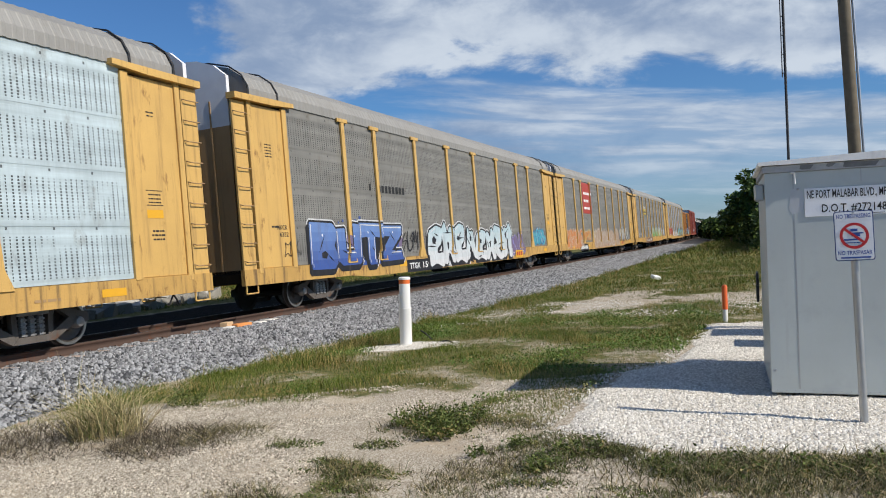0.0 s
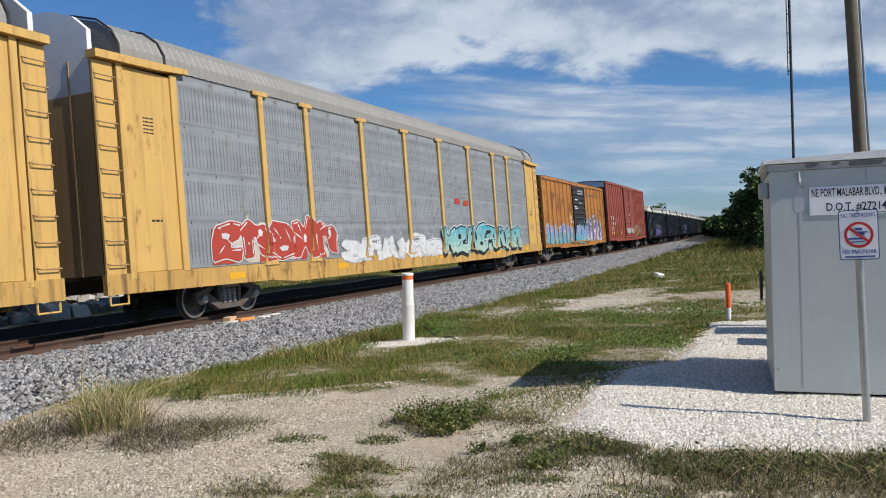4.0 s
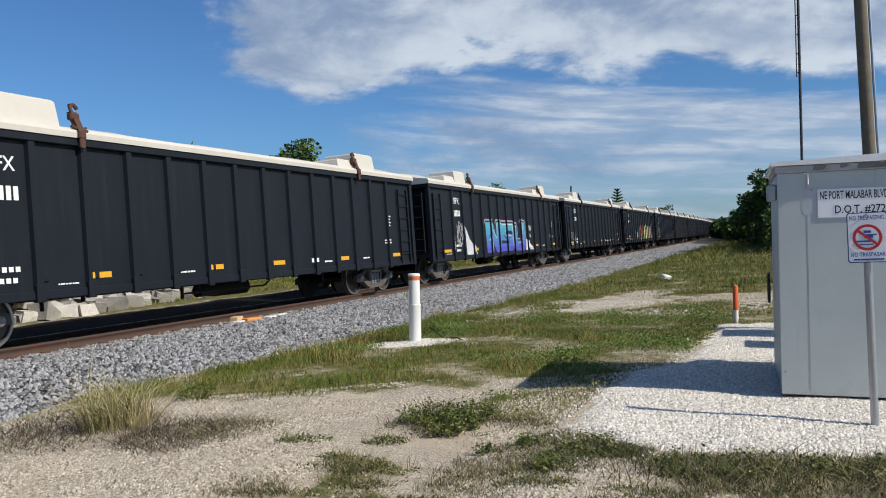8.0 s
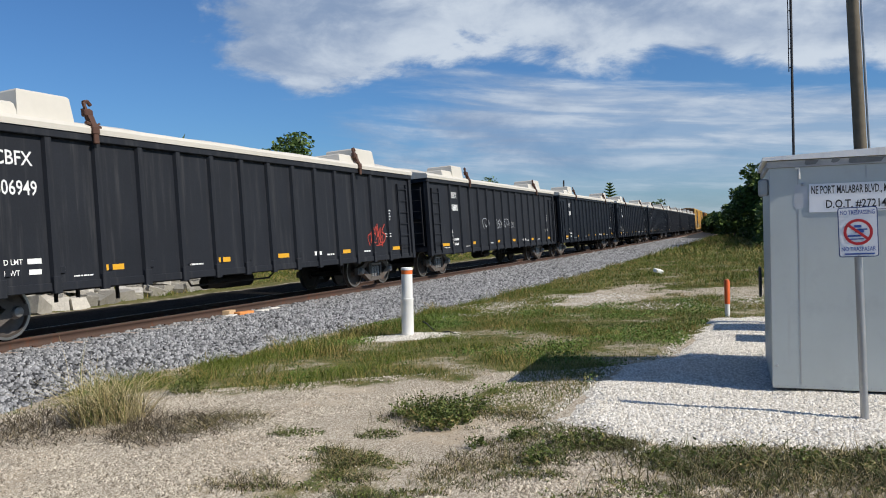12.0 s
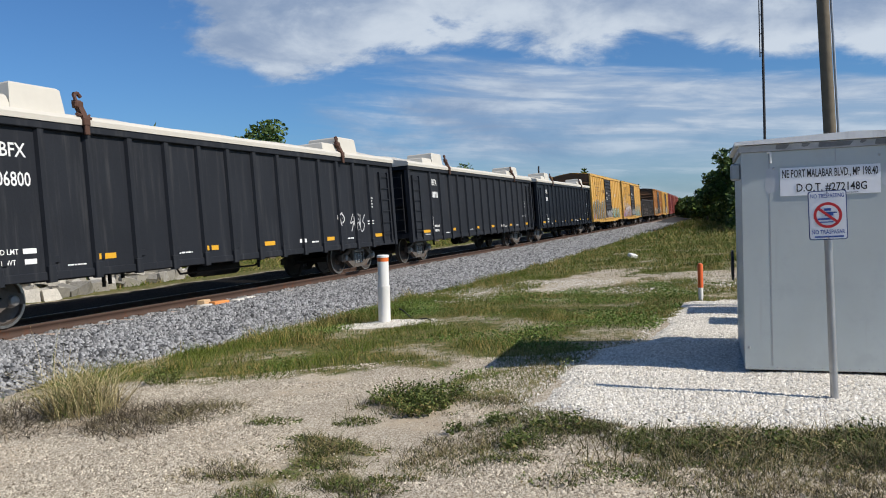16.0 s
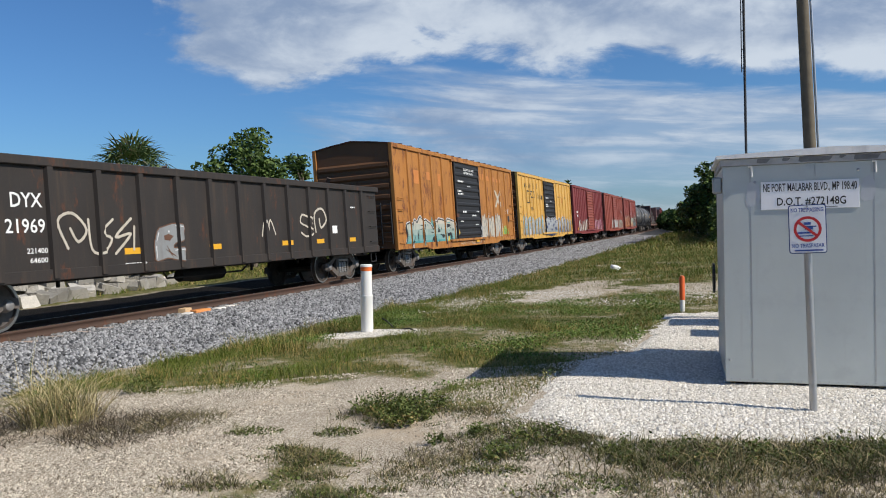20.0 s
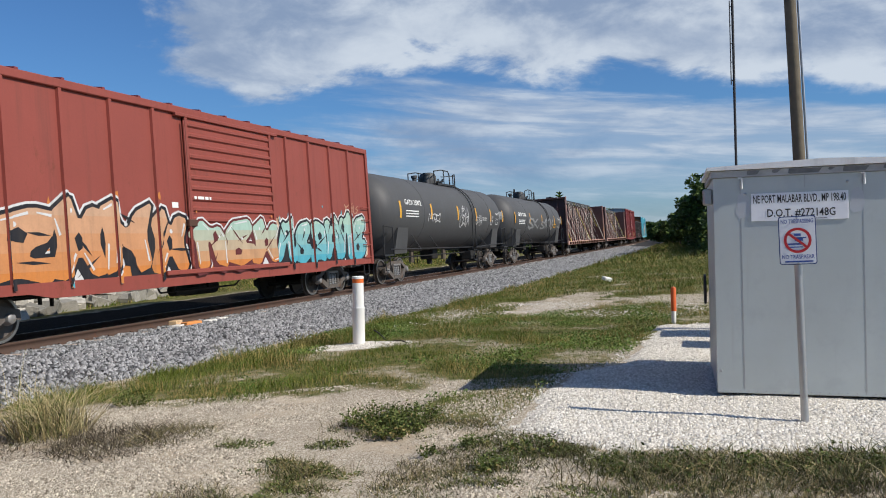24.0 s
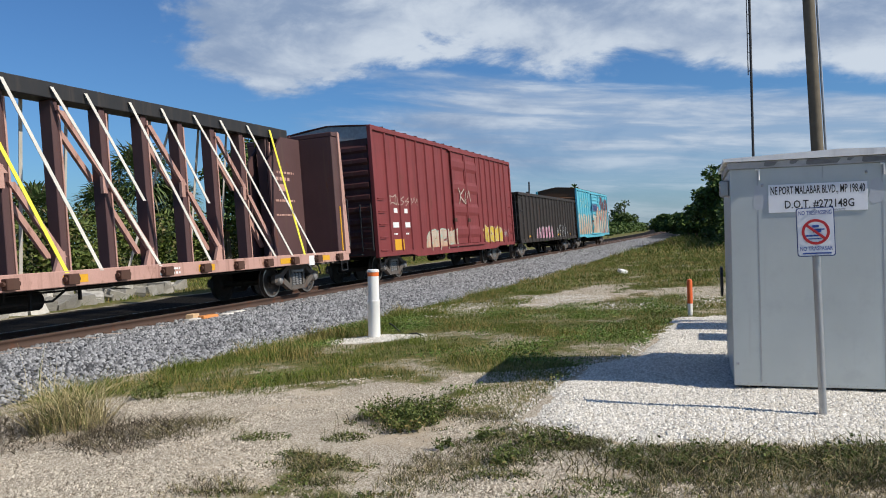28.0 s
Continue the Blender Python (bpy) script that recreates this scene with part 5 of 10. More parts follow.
    # coil of cable on the far edge of the wall
    coil = Kit()
    ring = [(-0.05 + 0.0 * i, D - 0.25 + 0.14 * math.cos(i * 0.5), 0.95 + 0.16 * math.sin(i * 0.5)) for i in range(14)]
    part("cable_coil", coil.pipe(ring, 0.014, 6), M["black"], top)
    part("wall_lamp", Kit().box(-0.09, 0.0, 0.12, 0.24, 1.86, 2.02, 0.015), M["galv"], top)


def words(text, x, z, width, height, y, material, parent, name="lettering"):
    """Flat lettering that faces the near side (-y), centred on x, fitted into a width and a height."""
    me = letters(text)
    co = np.array([v.co[:] for v in me.vertices])
    lo, hi = co.min(0), co.max(0)
    k = Kit()
    for p in me.polygons:
        pts = [((co[i][0] - (lo[0] + hi[0]) / 2) / (hi[0] - lo[0]) * width + x, y, (co[i][1] - lo[1]) / (hi[1] - lo[1]) * height + z) for i in p.vertices]
        k.face(pts)
    return part(name, k, material, parent)


def letters(text, cache={}):
    if text not in cache:
        c = bpy.data.curves.new("text", "FONT")
        c.body, c.resolution_u = text, 2
        c.offset = 0.012
        o = bpy.data.objects.new("text", c)
        scene.collection.objects.link(o)
        cache[text] = bpy.data.meshes.new_from_object(o.evaluated_get(bpy.context.evaluated_depsgraph_get()))
        bpy.data.objects.remove(o)
    return cache[text]


def trespass_sign():
    top = thing("no_trespassing_sign", "white no-trespassing sign with red ban ring on galvanised post", "sign", at=Matrix.Translation((3.04, 6.29, 0.0)) @ Matrix.Rotation(radians(-20.0), 4, "Z") @ Matrix.Rotation(radians(-1.2), 4, "Y"))
    part("post", Kit().tube((0, 0, -0.1), (0, 0, 1.67), 0.030, 14), M["galv"], top, smooth=True)

    def plate(w, h, r, y0, y1, zc):
        pts = []
        for cx, cz, a0 in ((w - r, h - r, 0), (-w + r, h - r, 90), (-w + r, -h + r, 180), (w - r, -h + r, 270)):
            for i in range(5):
                a = radians(a0 + i * 22.5)
                pts.append((cx + r * math.cos(a), zc + cz + r * math.sin(a)))
        return Kit().prism(pts, "y", y0, y1)
    zc = 1.515
    face = part("panel", plate(0.140, 0.197, 0.022, -0.036, -0.032, zc), M["sign_blue"], top, "rounded sheet panel with a dark blue border")
    part("face", plate(0.133, 0.190, 0.018, -0.0385, -0.0362, zc), M["sign_white"], face)
    words("NO TRESPASSING", 0, zc + 0.138, 0.24, 0.034, -0.042, M["letter_blue"], face)
    words("NO TRASPASAR", 0, zc - 0.150, 0.24, 0.034, -0.042, M["letter_blue"], face)
    part("small_print", Kit().box(-0.10, 0.11, -0.0415, -0.0390, zc - 0.178, zc - 0.166), M["letter_blue"], face, "bar of unreadable small print")
    ring = Kit()
    n = 32
    for i in range(n):
        a, b = 2 * math.pi * i / n, 2 * math.pi * (i + 1) / n
        ring.face([(0.103 * math.cos(a), -0.043, zc + 0.103 * math.sin(a)), (0.103 * math.cos(b), -0.043, zc + 0.103 * math.sin(b)), (0.082 * math.cos(b), -0.043, zc + 0.082 * math.sin(b)), (0.082 * math.cos(a), -0.043, zc + 0.082 * math.sin(a))])
    c, s = math.cos(radians(-40)), math.sin(radians(-40))
    ring.face([(x * c - z * s, -0.044, zc + x * s + z * c) for x, z in ((-0.1, -0.010), (0.1, -0.010), (0.1, 0.010), (-0.1, 0.010))])
    part("ban_ring", ring, M["sign_red"], face, "red ring with a slanting bar")
    mark = Kit()
    for x, z, w, h in ((0.0, 0.045, 0.025, 0.02), (0.01, 0.01, 0.03, 0.03), (-0.02, -0.03, 0.055, 0.013), (0.035, 0.02, 0.03, 0.01), (-0.01, -0.055, 0.05, 0.008)):
        mark.box(x - w, x + w, -0.042, -0.0395, zc + z - h / 2, zc + z + h / 2)
    part("pictogram", mark, M["letter_blue"], face, "plain blue blocks")
    for z in (zc + 0.181, zc - 0.186):
        part("bolt", Kit().lathe([(-0.038, 0.008), (-0.050, 0.007), (-0.052, 0.0)], (0, 0, z), "y", 8), M["galv"], top)


def white_post():
    u, s = beside(-1.26, 13.75)
    top = thing("marker_post", "white plastic marker post with orange band on shell heap", "post", at=Matrix.Translation((-1.26, 13.75, ground_z(u, s) - 0.05)) @ Matrix.Rotation(radians(0.6), 4, "Y"))
    part("tube", Kit().lathe([(0.0, 0.108), (0.66, 0.108), (0.67, 0.112), (0.70, 0.112), (0.70, 0.098), (1.13, 0.098)], (0, 0, 0), "z", 20), M["white_paint"], top, smooth=True)
    part("band", Kit().lathe([(1.13, 0.100), (1.20, 0.100)], (0, 0, 0), "z", 20), M["orange_paint"], top, "orange reflective band", smooth=True)
    part("cap", Kit().lathe([(1.20, 0.106), (1.235, 0.106), (1.245, 0.09), (1.248, 0.0)], (0, 0, 0), "z", 20), M["white_paint"], top, "white end cap", smooth=True)
    part("label_plate", Kit().box(0.09, 0.104, -0.03, 0.03, 0.52, 0.60, 0.004), M["letter_blue"], top)


def orange_post():
    u, s = beside(4.31, 13.68)
    top = thing("utility_marker", "slim orange and white utility marker in the grass", "post", at=Matrix.Translation((4.31, 13.68, ground_z(u, s) - 0.04)))
    part("lower_tube", Kit().lathe([(0, 0.042), (0.27, 0.042)], (0, 0, 0), "z", 14), M["white_paint"], top, "white lower tube", smooth=True)
    part("upper_tube", Kit().lathe([(0.27, 0.046), (0.66, 0.046), (0.69, 0.036), (0.70, 0.0)], (0, 0, 0), "z", 14), M["orange_tube"], top, "orange domed tube", smooth=True)


def utility_pole():
    top = thing("utility_pole", "tall weathered wooden utility pole with a grey conduit", "utility pole", at=Matrix.Translation((5.85, 11.9, -0.05)) @ Matrix.Rotation(radians(-2.2), 4, "Y"))
    part("shaft", Kit().tube((0, 0, 0), (0, 0, 7.6), 0.094, 14, 0.080), M["pole"], top, smooth=True)
    part("conduit", Kit().tube((0.122, -0.03, 0), (0.106, -0.03, 7.0), 0.020, 8), M["galv"], top, "grey conduit strapped to the pole", smooth=True)
    for i in range(3):
        z = 1.6 + 2.3 * i
        part("strap", Kit().lathe([(z, 0.097 - 0.002 * z), (z + 0.02, 0.097 - 0.002 * z)], (0, 0, 0), "z", 14), M["pole"], top)


def antenna_mast():
    top = thing("antenna_mast", "thin dark radio mast behind the equipment shelter", "antenna", at=Matrix.Translation((3.72, 9.27, 0.0)) @ Matrix.Rotation(radians(-0.15), 4, "Y"))
    part("tube", Kit().tube((0, 0, -0.1), (0, 0, 5.0), 0.015, 10).tube((0, 0, 5.0), (0, 0, 6.2), 0.012, 10), M["iron"], top, smooth=True)
    part("dipole", Kit().tube((-0.035, 0, 3.35), (-0.035, 0, 4.35), 0.006, 6), M["iron"], top)
    for z in (3.4, 3.62, 3.84, 4.06, 4.28):
        part("bracket", Kit().tube((-0.037, 0, z), (0, 0, z), 0.006, 6), M["iron"], top)


def pedestals():
    for x, y, w, high in ((4.75, 10.35, 0.30, 0.95), (5.35, 11.35, 0.42, 1.45)):
        top = thing("equipment_pedestal", "grey steel equipment cabinet behind the shelter", "cabinet", at=Matrix.Translation((x, y, 0.0)) @ Matrix.Rotation(radians(-18), 4, "Z"))
        part("case", Kit().box(-0.2, 0.2, -w, w, -0.02, high, 0.01), M["galv"], top)
        part("lid", Kit().box(-0.22, 0.22, -w - 0.02, w + 0.02, high, high + 0.04, 0.01), M["galv"], top)


def timber_blocks():
    for s, u, turn, l, mat, label in ((14.0, 1.02, 12, 0.30, "wood", "short block of new timber beside the rail"), (14.15, 1.32, -6, 0.46, "wood_orange", "orange-painted timber block on the ballast"), (13.75, 1.28, 20, 0.30, "wood_white", "white-painted timber offcut on the ballast"), (14.75, 1.36, 5, 0.34, "wood_white", "white-painted timber offcut on the ballast"), (15.3, 1.28, -8, 0.3, "wood_white", "white-painted timber offcut on the ballast")):
        p = banked(s, u, -0.20)
        q = line_pose(s).to_euler().z
        ob = part("timber_block", Kit().box(-l / 2, l / 2, -0.09, 0.09, 0, 0.14 if mat == "wood" else 0.09 if mat == "wood_orange" else 0.06, 0.010), M[mat])
        ob.matrix_basis = Matrix.Translation(p) @ Matrix.Rotation(q + radians(turn), 4, "Z")
        tagged(ob, label, "timber", group="timber beside the rail")
    ob = part("rail_marker", Kit().box(-0.16, 0.16, -0.03, 0.03, 0, 0.09, 0.01), M["yellow"])
    ob.matrix_basis = line_pose(13.3) @ Matrix.Translation((0, 0.15, -0.20))
    tagged(ob, "bright yellow marker block between the rails", "marker")


def rubble_heap():
    rng = np.random.default_rng(77)
    for i in range(150):
        k = rng.random()
        s = 13.5 + 12.5 * k
        u = -7.3 - 0.16 * (s - 17) - 2.2 * rng.random()
        layer = rng.choice((0, 0.22, 0.42, 0.6))
        if layer and (u > -7.8 - 0.16 * (s - 17) or k > 0.93):
            layer = 0
        a = np.array([(x, y, z) for x in (-1, 1) for y in (-1, 1) for z in (-1, 1)], float)
        v = a * rng.uniform(0.6, 1.1, (8, 1)) * np.array((0.36, 0.27, 0.20)) * rng.uniform(0.6, 1.35)
        k2 = Kit()
        order = (0, 4, 6, 2, 1, 5, 7, 3)
        k2.hexa([tuple(v[j]) for j in order])
        p = on_line(s, u)
        ob = part("concrete_lump", k2, M["rubble"])
        ob.matrix_basis = Matrix.Translation((p.x, p.y, ground_z(u, s) + 0.11 + layer)) @ Euler(rng.uniform(-0.35, 0.35, 3).tolist() + []).to_matrix().to_4x4() @ Matrix.Rotation(rng.uniform(0, 6), 4, "Z")
        tagged(ob, "broken lump of pale concrete in a heap", "rubble", group="heap of broken concrete")


def small_things():
    x, y = at_bearing(0.1126, 120)
    top = thing("radio_post", "distant dark post with a small aerial", "antenna", at=Matrix.Translation((x, y, -0.5)))
    part("pole", Kit().tube((0, 0, 0), (0, 0, 9.4), 0.13, 7), M["iron"], top)
    part("aerial", Kit().box(-0.5, -0.05, -0.1, 0.1, 7.6, 7.9).box(0.05, 0.4, -0.05, 0.05, 7.4, 7.6), M["iron"], top)
    u, s = beside(2.6, 24.5)
    ob = part("litter", Kit().box(-0.16, 0.16, -0.1, 0.1, 0, 0.12, 0.02), M["white_paint"])
    ob.matrix_basis = Matrix.Translation((6.12, 26.75, ground_z(8.5, 27) + 0.10)) @ Euler((0.3, 0.2, 0.5)).to_matrix().to_4x4()
    tagged(ob, "small white scrap of litter in the grass", "litter")
    ob = part("loose_cable", Kit().pipe([(-1.05 + 0.09 * i, 14.6 - 0.17 * i + 0.05 * math.sin(i * 1.2), -0.12 + 0.05 * math.cos(i) - 0.012 * i) for i in range(9)], 0.014, 6), M["black"])
    tagged(ob, "black cable end lying at the foot of the ballast", "cable")


ground_sheet()
railway()
gravel_pad()
equipment_shelter()
trespass_sign()
white_post()
orange_post()
utility_pole()
antenna_mast()
pedestals()
timber_blocks()
rubble_heap()
small_things()
vegetation()
pine(0.1707, 140, 9.9)


from mathutils.geometry import tessellate_polygon


# ======== paint on the cars' sides ========
def clip_x(poly, a, b):
    """The piece of a convex outline between x = a and x = b."""
    for edge, keep in ((a, 1), (b, -1)):
        out = []
        for (x0, z0), (x1, z1) in zip(poly, poly[1:] + poly[:1]):
            i0, i1 = (x0 - edge) * keep >= 0, (x1 - edge) * keep >= 0
            if i0:
                out.append((x0, z0))
            if i0 != i1:
                t = (edge - x0) / (x1 - x0)
                out.append((edge, z0 + t * (z1 - z0)))
        poly = out
        if len(poly) < 3:
            return []
    return poly


def drape(polys, skin, lift):
    """Lays flat outlines (x, z) on a car's near side, each a hair above the last.
    skin: rows of (x0, x1, y), or (x0, x1, y, z0, z1) where a face has its own height."""
    k = Kit()
    for i, p in enumerate(polys):
        lo, hi = min(q[0] for q in p), max(q[0] for q in p)
        for row in skin:
            x0, x1, y = row[:3]
            if x1 > lo and x0 < hi:
                c = clip_x(p, x0, x1)
                if len(row) > 3 and len(c) > 2:
                    c = [(q, r) for r, q in clip_x([(q, r) for r, q in c], row[3], row[4])]
                if len(c) > 2:
                    k.face([(x, y - lift - 0.00001 * i, z) for x, z in c])
    return k


def paint_on(name, polys, skin, lift, material, parent, label=""):
    k = drape(polys, skin, lift)
    if k.f:
        return part(name, k, material, parent, label)


def lettering(text, x, z, w, h, skin, material, parent, lift=0.006):
    """Stencilled lettering from x to x + w, from z to z + h."""
    me = letters(text)
    co = np.array([v.co[:2] for v in me.vertices])
    lo, hi = co.min(0), co.max(0)
    co = (co - lo) / (hi - lo) * np.array((w, h)) + np.array((x, z))
    return paint_on("lettering", [[tuple(co[i]) for i in p.vertices] for p in me.polygons], skin, lift, material, parent)


def bars(rows, skin, material, parent, lift=0.006):
    """Writing too small to read: plain bars (x, z, width, height), long ones broken like words."""
    words_of, out = (2.6, 1.3, 3.4, 1.8), []
    for x, z, w, h in rows:
        end, i = x + w, int(abs(x) * 10) % 4
        if w < 3.5 * h:
            out.append((x, z, w, h))
            continue
        while x < end - 0.4 * h:
            l = min(words_of[i % 4] * h * 0.8, end - x)
            out.append((x, z, l, h * 0.8))
            x, i = x + l + 0.5 * h, i + 1
    rows = out
    return paint_on("unreadable_lettering", [[(x, z), (x + w, z), (x + w, z + h), (x, z + h)] for x, z, w, h in rows], skin, lift, material, parent)


STROKES = [  # strokes with the swing of sprayed letters, but none that spells
    [[(0.0, 0.1), (0.25, 0.95), (0.45, 0.35), (0.7, 1.0), (1.0, 0.15)]],
    [[(0.95, 0.85), (0.35, 1.0), (0.08, 0.65), (0.6, 0.45), (0.95, 0.2), (0.4, 0.0), (0.0, 0.18)], [(0.95, 0.85), (1.1, 0.6)]],
    [[(0.2, 0.15), (0.05, 0.8), (0.6, 1.0), (0.98, 0.6), (0.6, 0.3), (0.42, 0.62)]],
    [[(0.0, 0.45), (0.8, 0.55)], [(0.5, 1.05), (1.0, 0.55), (0.45, 0.05)], [(0.15, 0.0), (0.1, 0.9)]],
    [[(0.1, 0.0), (0.32, 0.6), (0.1, 1.0)], [(0.32, 0.6), (0.9, 1.0)], [(0.3, 0.5), (0.95, 0.05), (1.05, 0.3)]],
    [[(0.75, 1.05), (0.2, 0.5), (0.78, 0.58), (0.25, 0.0)], [(0.9, 0.8), (0.95, 0.1)]],
    [[(0.0, 0.05), (0.1, 0.9), (0.35, 0.4), (0.55, 1.0), (0.75, 0.4), (1.0, 0.9), (0.95, 0.05)]],
    [[(0.05, 0.9), (0.5, 0.75), (0.95, 1.0), (0.8, 0.4), (0.95, 0.0), (0.4, 0.2), (0.0, 0.0), (0.15, 0.5), (0.05, 0.9)]],
    [[(0.1, 1.0), (0.2, 0.1), (0.6, 0.0), (0.9, 0.4), (0.55, 0.6), (0.95, 1.0)]],
    [[(0.0, 0.3), (0.4, 0.9), (0.5, 0.1), (0.9, 0.8), (1.0, 0.0)], [(0.1, 0.05), (0.9, 0.1)]],
]


def stroke_polys(rng, x0, x1, z0, z1, n, fat, grow=0.0):
    """Fat letter-like strokes in n cells; grow widens them for the outline below."""
    out = []
    w, h = (x1 - x0) / n, z1 - z0
    for i in range(n):
        glyph = STROKES[rng.integers(len(STROKES))]
        tilt, sx, sz = rng.uniform(-0.18, 0.18), rng.uniform(0.95, 1.35), rng.uniform(0.75, 1.08)
        dz = rng.uniform(0, 0.12) * h
        r = fat * min(w, h * 0.75) / 2 * rng.uniform(0.85, 1.2) + grow
        for line in glyph:
            pts = [(x0 + w * (i + 0.5 + (x - 0.5) * sx) + tilt * z * h, z0 + dz + z * sz * h * (1 - dz / h)) for x, z in line]
            if fat < 0.2 and len(pts) > 2:  # a quick hand: rounded turns
                ends = [pts[0]] + pts + [pts[-1]]
                pts = [tuple(0.5 * (2 * b + (c - a) * q + (2 * a - 5 * b + 4 * c - e) * q * q + (3 * b - 3 * c + e - a) * q ** 3) for a, b, c, e in zip(*ends[j:j + 4]))
                       for j in range(len(ends) - 3) for q in (0.0, 0.25, 0.5, 0.75)] + [pts[-1]]
            for (ax, az), (bx, bz) in zip(pts, pts[1:]):
                l = math.hypot(bx - ax, bz - az) or 1
                nx, nz = -(bz - az) / l * r, (bx - ax) / l * r
                out.append([(ax + nx, az + nz), (ax - nx, az - nz), (bx - nx * 0.8, bz - nz * 0.8), (bx + nx * 0.8, bz + nz * 0.8)])
            for px, pz in pts:
                out.append([(px + r * 0.98 * math.cos(a), pz + r * 0.98 * math.sin(a)) for a in (0.2, 0.98, 1.77, 2.55, 3.34, 4.12, 4.91, 5.7)])
    return out


def cloud_polys(rng, x0, x1, z0, z1, n):
    out = []
    for i in range(n):
        x, z = rng.uniform(x0, x1), z0 + (z1 - z0) * rng.uniform(0.1, 0.75) ** 1.2
        r = (z1 - z0) * rng.uniform(0.22, 0.42)
        out.append([(x + r * rng.uniform(1.0, 1.7) * math.cos(a), max(z0, z + r * rng.uniform(0.7, 1.1) * math.sin(a))) for a in np.arange(0, 6.2, 0.7)])
    return out


def hull(poly):
    pts = sorted(set((round(x, 4), round(z, 4)) for x, z in poly))
    def half(ps):
        h = []
        for p in ps:
            while len(h) > 1 and (h[-1][0] - h[-2][0]) * (p[1] - h[-2][1]) - (h[-1][1] - h[-2][1]) * (p[0] - h[-2][0]) <= 0:
                h.pop()
            h.append(p)
        return h
    a, b = half(pts), half(pts[::-1])
    return a[:-1] + b[:-1]


GLYPHS = [  # closed outlines with points and barbs, like sprayed letters but none that spells
    [(0.0, 0.0), (0.3, 0.08), (0.34, 0.42), (0.62, 0.30), (0.66, 0.0), (1.0, 0.1), (0.9, 0.55), (1.08, 1.02), (0.66, 0.86), (0.52, 0.62), (0.34, 0.72), (0.3, 1.05), (-0.06, 0.9), (0.06, 0.5)],
    [(0.05, 0.0), (0.45, 0.1), (0.95, -0.04), (1.02, 0.36), (0.6, 0.34), (0.62, 0.48), (0.9, 0.58), (0.98, 0.98), (0.6, 1.05), (0.1, 0.9), (0.0, 0.5)],
    [(0.0, 0.06), (0.28, 0.0), (0.5, 0.34), (0.7, -0.02), (1.0, 0.04), (0.84, 0.5), (0.96, 0.86), (0.62, 1.12), (0.48, 0.74), (0.3, 0.98), (0.0, 0.9), (0.16, 0.52)],
    [(0.1, 0.0), (0.42, 0.04), (0.42, 0.6), (0.5, 0.62), (0.62, 0.1), (0.95, 0.0), (0.98, 0.7), (0.8, 0.98), (0.55, 0.9), (0.3, 1.12), (-0.04, 0.78), (0.08, 0.66)],
    [(0.0, 0.1), (0.5, -0.04), (0.98, 0.16), (1.02, 0.46), (0.66, 0.5), (1.0, 0.82), (0.86, 1.06), (0.3, 0.98), (0.02, 0.72), (0.12, 0.5), (-0.04, 0.36)],
    [(0.08, -0.02), (0.4, 0.06), (0.46, 0.5), (0.9, 0.42), (1.0, 0.7), (0.5, 0.8), (0.52, 0.92), (0.98, 0.94), (0.8, 1.16), (0.1, 1.0), (0.0, 0.46)],
    [(0.0, 0.0), (0.34, 0.1), (0.52, 0.56), (0.68, 0.06), (1.04, 0.0), (0.8, 0.62), (0.72, 1.14), (0.5, 0.94), (0.28, 1.02), (0.16, 0.6)],
]
HOLES = [(0.46, 0.2, 0.1, 0.12), (0.42, 0.66, 0.16, 0.1), (0.5, 0.5, 0.07, 0.12), (0.66, 0.72, 0.08, 0.12), (0.42, 0.3, 0.15, 0.09), (0.3, 0.62, 0.07, 0.1), (0.5, 0.74, 0.08, 0.1)]


def swell(poly, d):
    """A closed outline moved outwards by d, with mitred corners."""
    n = len(poly)
    turn = 1 if sum(poly[i][0] * poly[(i + 1) % n][1] - poly[(i + 1) % n][0] * poly[i][1] for i in range(n)) > 0 else -1
    out = []
    for i in range(n):
        p, a, b = Vector(poly[i]), Vector(poly[i - 1]), Vector(poly[(i + 1) % n])
        e, f = (p - a).normalized(), (b - p).normalized()
        m = Vector((e.y + f.y, -e.x - f.x))
        m = m.normalized() if m.length > 1e-4 else Vector((e.y, -e.x))
        q = p + m * turn * d / max(0.45, m.dot(Vector((e.y, -e.x))))
        out.append((q.x, q.y))
    return out


def split(poly):
    """A concave outline cut into triangles."""
    return [[poly[i] for i in t] for t in tessellate_polygon([[Vector((x, z, 0)) for x, z in poly]])]


def glyph_rows(rng, x0, x1, z0, z1, n):
    w, h, rows = (x1 - x0) / n, z1 - z0, []
    last = -1
    for i in range(n):
        j = int(rng.integers(len(GLYPHS)))
        j = (j + 1) % len(GLYPHS) if j == last else j
        last = j
        lean, sx, sz = rng.uniform(-0.14, 0.2), rng.uniform(1.0, 1.22), rng.uniform(0.80, 1.0)
        dz, flip = rng.uniform(0, 0.10), rng.random() < 0.3

        def place(x, z):
            x = 1 - x if flip else x
            return (x0 + w * (i + 0.5 + (x - 0.5) * sx) + lean * (z - 0.5) * h * 0.6, z0 + h * (dz + z * sz * (1 - dz)))
        hx, hz, a, b = HOLES[j]
        hole = [place(hx + a * math.cos(q) * rng.uniform(0.7, 1.2), hz + b * math.sin(q) * rng.uniform(0.7, 1.3)) for q in (0.3, 1.5, 2.6, 3.9, 5.2)]
        rows.append(([place(x, z) for x, z in GLYPHS[j]], hole, place(0.5, 0.5)))
    return rows


